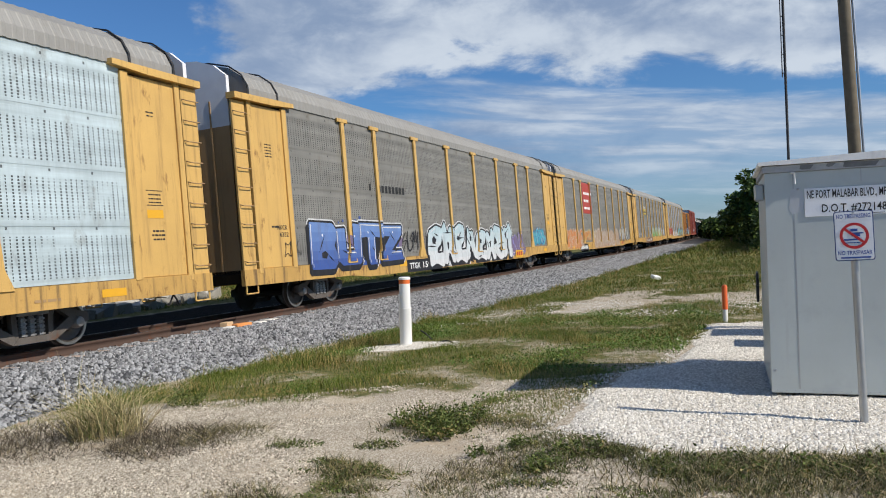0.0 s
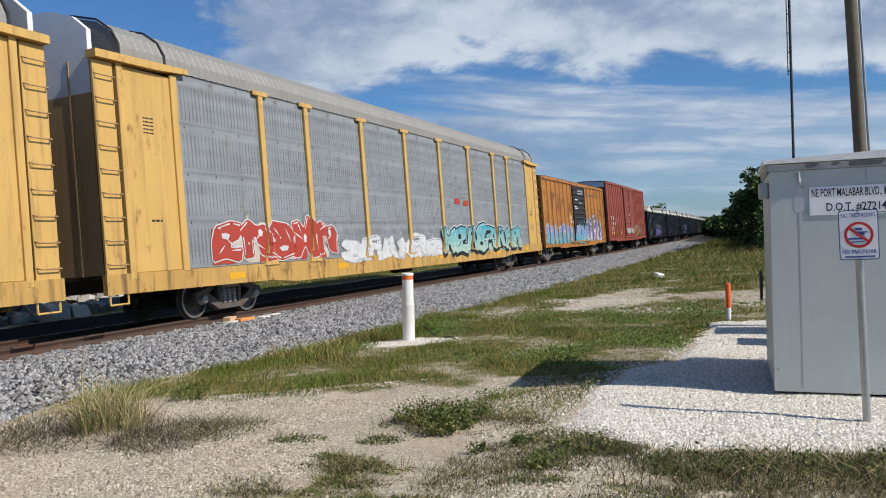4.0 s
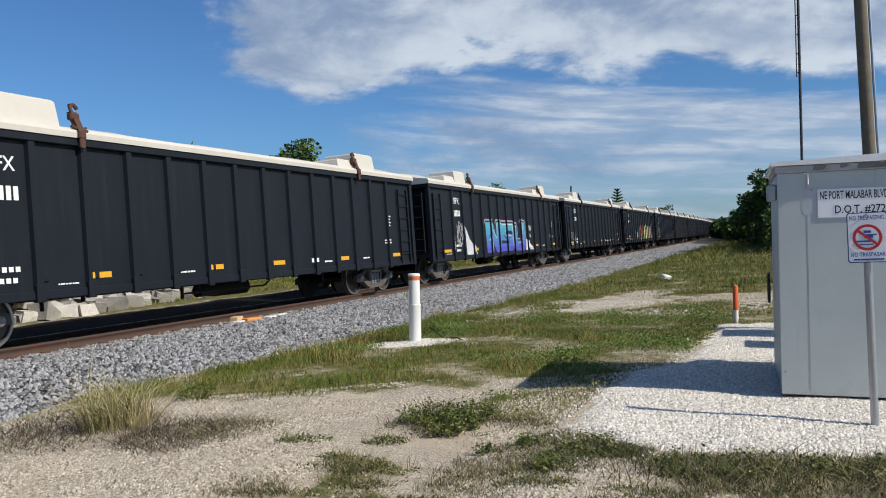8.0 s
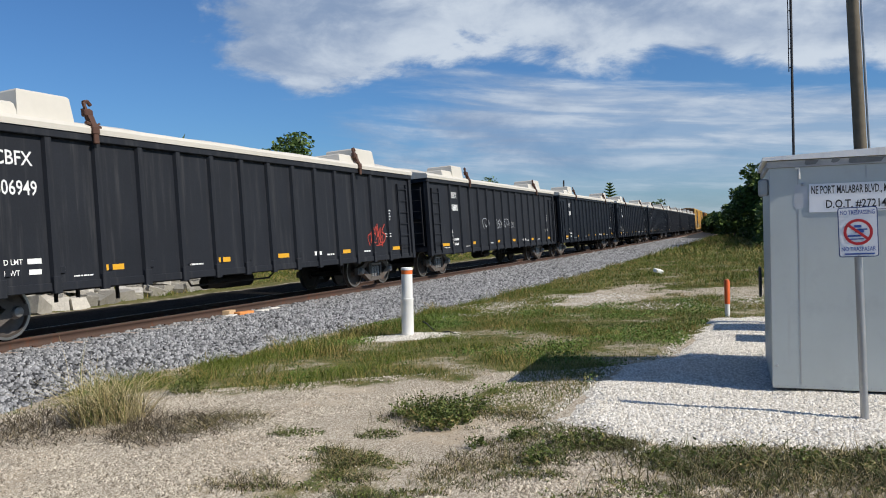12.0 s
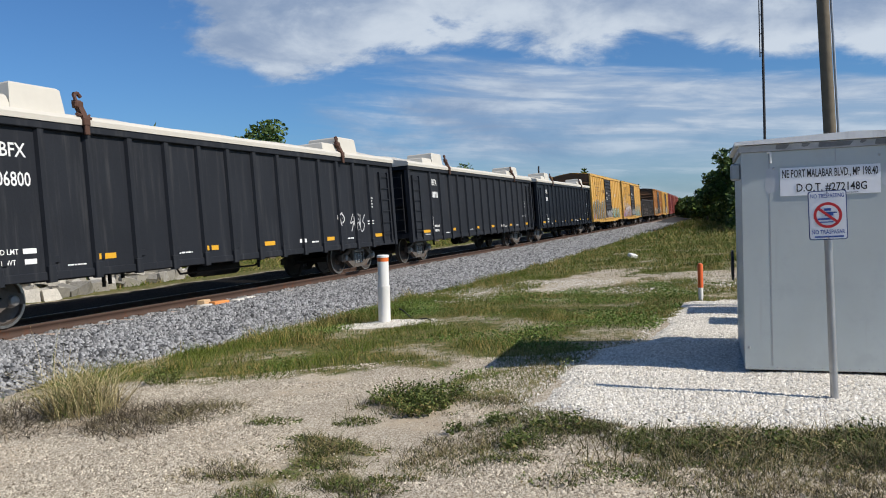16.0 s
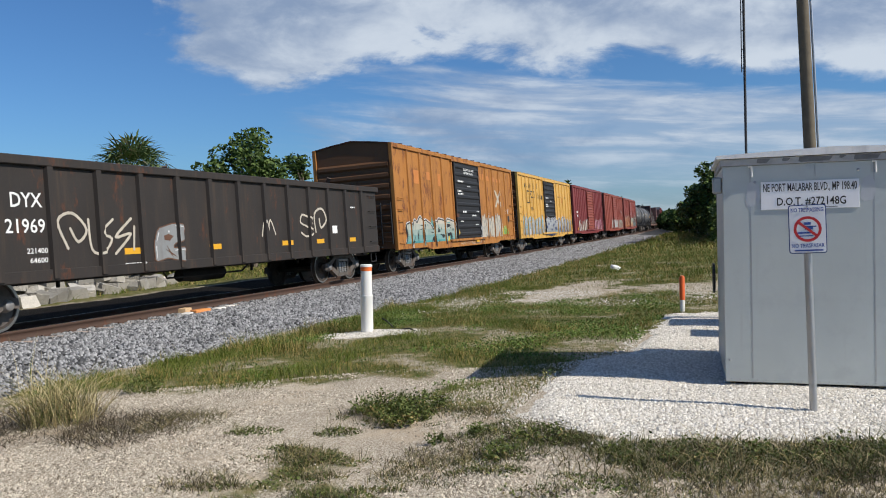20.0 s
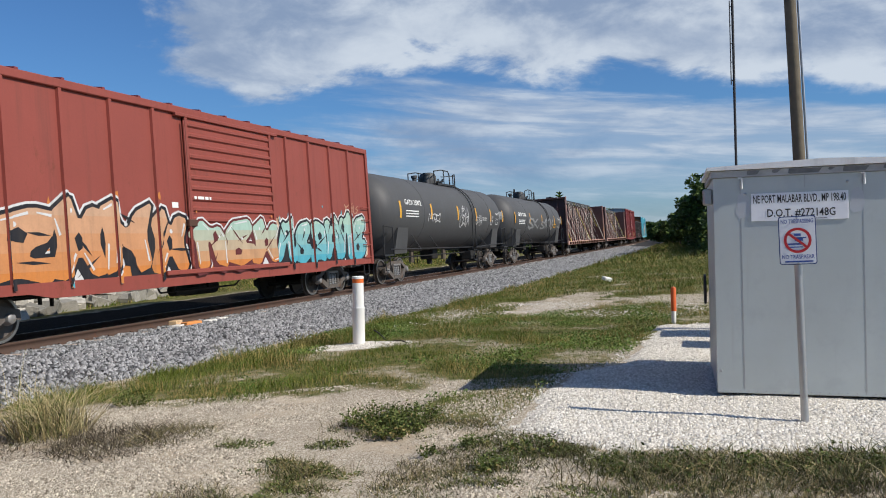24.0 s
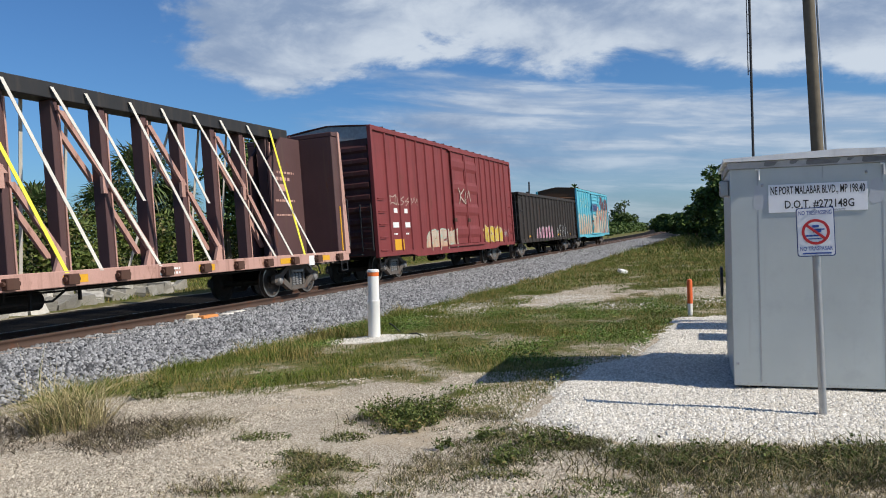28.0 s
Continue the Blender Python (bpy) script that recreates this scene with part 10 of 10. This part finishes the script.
def dec_tank_b(car, wrap, flat, H):
    for x in (1.0, 4.9, 8.5, 12.9, 15.6):
        part("reflector", wrap(flat([(x, 2.35, 0.16, 0.62)]), 0.006), M["mark_yellow"], car, "upright yellow reflector")
    tank_text(car, wrap, "GATX 25856", 1.9, 2.75, 2.0, 0.22, H)
    tank_text(car, wrap, "FRA AIP", 14.3, 2.70, 0.5, 0.11, H)
    part("small_print", wrap(flat([(1.95, 2.5 - 0.1 * i, 1.6, 0.04) for i in range(3)]), 0.006), M["letter_white"], car)
    part("hot_line_panel", wrap(flat([(12.75, 2.1, 0.72, 0.30)]), 0.007), M["mark_yellow"], car, "yellow panel with a printed bar")
    part("hot_line_bar", wrap(flat([(12.82, 2.2, 0.56, 0.08)]), 0.010), SPRAY["black"], car)
    part("data_panel", wrap(flat([(14.9, 2.45, 0.65, 0.42)]), 0.005), SPRAY["silver"], car, "white data panel of unreadable print")
    part("data_rows", wrap(flat([(14.93, 2.48 + 0.065 * i, 0.58, 0.035) for i in range(6)]), 0.009), SPRAY["black"], car)
    for x0, x1, z0, z1, n, seed, c, fat in ((4.6, 7.4, 2.0, 2.85, 2, 961, "grey", 0.2), (9.6, 12.4, 1.95, 2.75, 3, 962, "grey", 0.28), (8.3, 9.3, 2.0, 2.6, 1, 963, "grey", 0.2), (14.2, 14.9, 2.05, 2.25, 3, 964, "white", 0.12)):
        part("scribble", wrap(stroke_polys(np.random.default_rng(seed), x0 - H, x1 - H, z0, z1, n, fat), 0.008), SPRAY[c], car, "broad sprayed letters in %s" % c)


# ======== centre-beam flat cars ========
def centre_beam(front, L, label, seed):
    car = new_car("centre_beam_flat_car", label, "rail car", front, L, TRAIN)
    H = L / 2
    B, P = M["beam_brown"], M["beam_pink"]
    rng = np.random.default_rng(seed)
    part("deck", Kit().box(-H + 0.1, H - 0.1, -1.40, 1.40, 0.98, 1.06), B, car)
    for y in (-1, 1):
        sill = part("side_sill", Kit().box(-H + 0.1, H - 0.1, y * 1.38, y * 1.48, 0.80, 1.08, 0.012), P, car, "faded pink and orange side sill")
        n = int(L / 1.18)
        for i in range(n):
            x = -H + 0.8 + (L - 1.6) * i / (n - 1)
            part("winch", shared("winch", lambda: Kit().box(-0.12, 0.12, -0.07, 0.07, 0.83, 1.02, 0.012).tube((-0.16, 0, 0.93), (0.16, 0, 0.93), 0.045, 8)), M["latch"], sill, at=Matrix.Translation((x, y * 1.53, 0)))
    for x in (3.0, 6.2, 9.5, 12.8, 16.4, 19.6, 21.6):
        if x < L - 1:
            paint_on("reflector", [[(x - H, 0.86), (x - H + 0.55, 0.86), (x - H + 0.55, 1.0), (x - H, 1.0)]], [(-H, H, -1.481)], 0.004, M["mark_yellow"], car)
    bars([(15.2 - H, 0.86, 0.6, 0.06), (15.3 - H, 0.95, 0.5, 0.05), (21.0 - H, 0.76, 0.28, 0.26)], [(-H, H, -1.482)], M["letter_white"], car)
    part("top_chord", Kit().box(-H + 1.0, H - 1.0, -0.22, 0.22, 4.40, 4.72, 0.015), M["beam_black"], car, "black top chord of the centre beam")
    n = round((L - 4.0) / 1.25)
    xs = [-H + 2.0 + (L - 4.0) * i / n for i in range(n + 1)]
    me = Kit().box(-0.085, 0.085, -0.15, 0.15, 1.06, 4.40, 0.012).mesh("column")
    lip = Kit().box(0.06, 0.10, -0.185, -0.14, 1.06, 4.30).mesh("lip")
    for i, x in enumerate(xs):
        c = part("column", me, B, car, at=Matrix.Translation((x, 0, 0)))
        part("column_edge", lip, P, c, "worn pale edge")
    def slant(x0, z0, x1, z1, w=0.07):
        k = Kit()
        for y0, y1 in ((-0.22, -0.14), (0.14, 0.22)):
            k.hexa([(x0 - w, y0, z0), (x0 + w, y0, z0), (x0 + w, y1, z0), (x0 - w, y1, z0), (x1 - w, y0, z1), (x1 + w, y0, z1), (x1 + w, y1, z1), (x1 - w, y1, z1)])
        return k
    for i, (a, b) in enumerate(zip(xs, xs[1:])):
        if i % 2 == 0:
            part("diagonal", slant(a + 0.1, 4.2, b - 0.05, 2.9), P, car, "faded diagonal brace")
        else:
            part("diagonal", slant(a + 0.08, 2.75, b - 0.1, 1.35), P, car, "faded diagonal brace")
        part("gusset", Kit().prism([(b - 0.36, 1.06), (b - 0.08, 1.06), (b - 0.08, 1.46), (b - 0.20, 1.46)] if i % 2 else [(b - 0.20, 2.62), (b - 0.08, 2.62), (b - 0.08, 3.05), (b - 0.20, 2.95)], "y", -0.235, -0.16), P, car)
    # cargo straps hanging from the chord to the sill
    for y in (-1, 1):
        for i in range(int(L / 1.05)):
            x = -H + 1.4 + 1.05 * i + rng.uniform(-0.25, 0.25)
            dx = rng.choice((0.75, 0.95, 1.2)) * rng.choice((1, 1, 1, -0.7))
            if x + dx > H - 0.6 or x + dx < -H + 0.6:
                continue
            z1 = 1.04 if rng.random() < 0.8 else 2.4
            t = (4.55 - z1) / (4.55 - 1.04)
            yb = y * (0.26 + 1.22 * t)
            xb = x + dx * t
            yellow = i % 9 == 1
            w = 0.042
            part("cargo_strap", Kit().hexa([(xb - w, yb - 0.006, z1), (xb + w, yb - 0.006, z1), (xb + w, yb + 0.006, z1), (xb - w, yb + 0.006, z1), (x - w, y * 0.25 - 0.006, 4.62), (x + w, y * 0.25 - 0.006, 4.62), (x + w, y * 0.25 + 0.006, 4.62), (x - w, y * 0.25 + 0.006, 4.62)]), M["strap_yellow"] if yellow else M["strap_white"], car, "yellow cargo strap" if yellow else "worn white cargo strap")
    for m in (-1, 1):
        k = Kit().box(m * (H - 0.30), m * (H - 0.62), -1.44, 1.44, 1.0, 4.45, 0.02)
        b = part("bulkhead", k, B, car, "brown steel bulkhead with faint stencils")
        for y in (-1.44, -0.72, 0.0, 0.72, 1.44):
            part("stiffener", Kit().prism([(m * (H - 0.02), 1.0), (m * (H - 0.30), 1.0), (m * (H - 0.30), 4.62), (m * (H - 0.20), 4.55)], "y", y - 0.05, y + 0.05), B if abs(y) < 1 else P, b)
        part("bulkhead_top", Kit().box(m * (H - 0.10), m * (H - 0.62), -1.46, 1.46, 4.45, 4.58, 0.015), B, b)
        for z in (1.9, 2.8, 3.7):
            part("cross_rib", Kit().box(m * (H - 0.20), m * (H - 0.30), -1.4, 1.4, z - 0.06, z + 0.06), B, b)
        for y in (-1, 1):
            k = Kit().prism([(m * (H - 0.62), 1.06), (m * (H - 2.3), 1.06), (m * (H - 2.3), 3.7), (m * (H - 1.6), 4.45), (m * (H - 0.62), 4.45)], "y", y * 0.30, y * 0.36)
            part("web_plate", k, B, car, "brown steel web plate")
        end_ladder(car, m * (H - 0.02), -1.36, -0.98, 1.3, 3.1, 6, M["iron"])
        part("grab_rail", Kit().pipe([(m * (H - 0.1), -1.47, 1.2), (m * (H - 0.02), -1.5, 1.2), (m * (H - 0.02), -1.5, 2.6), (m * (H - 0.1), -1.47, 2.6)], 0.016, 6), M["iron"], car)
        part("marker_strip", Kit().box(m * (H - 0.36), m * (H - 0.42), -1.452, -1.44, 1.1, 2.4), M["mark_yellow"], b)
        bogie(car, m * (H - 2.4), 0.42)
        stirrup(car, m * (H - 0.4), 0.86)
    plate = [(-H, H, -0.361)]
    bars([(L - 2.1 - H + 0.15, 3.4, 0.9, 0.08), (L - 2.0 - H, 3.2, 0.7, 0.12), (L - 1.9 - H, 2.9, 0.4, 0.2), (L - 2.1 - H, 2.6, 1.0, 0.08), (L - 2.1 - H, 2.2, 0.9, 0.06)], plate, M["beam_pink"], car)
    couplers(car, H - 0.05, 0.75)
    brake_gear(car, H, 0.86, seed)


# ======== the train, from the first car to the last ========
autorack(-14.45 - RACK_LEAD, "autorack car with bright ribbed side sheets and yellow ends", "sheet_bright", dec_plain, 11)
autorack(14.42 - RACK_LEAD, "weathered grey autorack car with blue and white graffiti", "sheet", dec_first, 12)
autorack(42.62 - RACK_LEAD, "weathered grey autorack car with a red panel and orange graffiti", "sheet", dec_red_panel, 13)
autorack(71.20 - RACK_LEAD, "weathered grey autorack car with gold blocks and green graffiti", "sheet", dec_gold_letters, 14)
autorack(99.87 - RACK_LEAD, "grey autorack car with cyan and white graffiti", "sheet_mid", dec_last_rack, 15)
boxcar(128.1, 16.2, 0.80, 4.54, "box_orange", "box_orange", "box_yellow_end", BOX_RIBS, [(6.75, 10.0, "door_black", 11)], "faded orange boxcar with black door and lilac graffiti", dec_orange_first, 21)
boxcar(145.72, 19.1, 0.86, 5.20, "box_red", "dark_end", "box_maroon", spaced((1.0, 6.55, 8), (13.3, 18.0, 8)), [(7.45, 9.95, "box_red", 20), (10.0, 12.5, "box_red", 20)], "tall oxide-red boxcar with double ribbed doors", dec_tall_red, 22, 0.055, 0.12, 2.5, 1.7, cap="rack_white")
for i in range(14):
    words_of = {0: "violet graffiti", 2: "cyan graffiti", 4: "lime and red graffiti"}.get(i)
    gondola(i, 166.42 + 17.975 * i, gon_decoration(i), "black ribbed gondola with off-white lid" + (" and " + words_of if words_of else " and rusty clamps"))
boxcar(417.98, 16.75, 0.80, 4.54, "box_yellow", "box_yellow_end", "box_yellow", BOX_RIBS, [(6.75, 10.0, "door_black", 11)], "yellow boxcar with black door and grey graffiti", dec_yellow_a, 23)
boxcar(436.05, 16.4, 0.80, 4.54, "box_yellow", "box_yellow_end", "box_yellow_end", BOX_RIBS, [(6.75, 10.0, "door_black", 11)], "yellow boxcar with black door and white graffiti", dec_yellow_b, 24)
open_gondola(453.8, 16.55, 0.84, 2.90, 1.09, 1.15, "gon_old", "worn dark brown gondola with cream scribbles and scrap load", dec_old_gondola, 31, 9)
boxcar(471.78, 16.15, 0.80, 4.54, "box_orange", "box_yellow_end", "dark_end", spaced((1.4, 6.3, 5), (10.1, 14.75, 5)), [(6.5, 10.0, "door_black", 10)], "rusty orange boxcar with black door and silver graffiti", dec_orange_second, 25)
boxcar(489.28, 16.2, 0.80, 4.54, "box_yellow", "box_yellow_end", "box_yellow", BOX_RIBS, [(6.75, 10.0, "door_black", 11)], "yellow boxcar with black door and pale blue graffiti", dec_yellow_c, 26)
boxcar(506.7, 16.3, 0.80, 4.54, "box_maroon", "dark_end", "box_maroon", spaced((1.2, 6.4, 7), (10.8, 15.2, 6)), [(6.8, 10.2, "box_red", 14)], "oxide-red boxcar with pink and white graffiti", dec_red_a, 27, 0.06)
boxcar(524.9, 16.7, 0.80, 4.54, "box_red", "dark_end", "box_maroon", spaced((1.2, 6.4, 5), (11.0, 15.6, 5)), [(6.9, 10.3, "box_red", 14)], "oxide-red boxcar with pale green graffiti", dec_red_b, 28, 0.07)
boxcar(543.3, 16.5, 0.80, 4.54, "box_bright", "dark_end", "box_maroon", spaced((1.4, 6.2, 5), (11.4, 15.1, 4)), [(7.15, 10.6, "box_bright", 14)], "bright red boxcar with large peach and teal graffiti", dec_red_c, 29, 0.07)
tank_car(560.9, 16.75, "black tank car with railed walkway and white scribbles", dec_tank_a, 41)
tank_car(578.9, 16.4, "black tank car with broad grey sprayed letters", dec_tank_b, 42)
centre_beam(597.2, 23.9, "empty brown centre-beam flat car hung with cargo straps", 51)
centre_beam(623.15, 23.45, "empty brown centre-beam flat car with pale diagonal braces", 52)
boxcar(648.48, 16.75, 0.80, 5.08, "box_maroon", "dark_end", "dark_end", spaced((1.1, 6.6, 7), (11.6, 15.6, 6)), [(7.5, 9.2, "box_maroon", 4), (9.25, 10.9, "box_maroon", 4)], "tall maroon boxcar with cream and yellow graffiti", dec_maroon, 30, 0.06, 0.14, 2.2, 1.7, cap="caulk")
open_gondola(666.6, 16.6, 0.85, 3.60, 0.86, 0.9, "gon_old", "tall dark ribbed gondola with faint pink graffiti", dec_last_gondola, 32)
boxcar(684.4, 16.4, 0.85, 4.56, "box_teal", "box_yellow_end", "box_yellow_end", spaced((1.2, 6.4, 6), (10.8, 15.2, 5)), [(6.8, 10.2, "box_teal", 11)], "boxcar covered by a teal, cream and red mural", dec_mural, 33)


# ======== what moves: every car runs along the line at an even pace ========
def motions():
    for car, middle in MOVES:
        walk(car, [(t, line_pose(middle - 22.35 * t)) for t in range(0, 29, 2)])


motions()
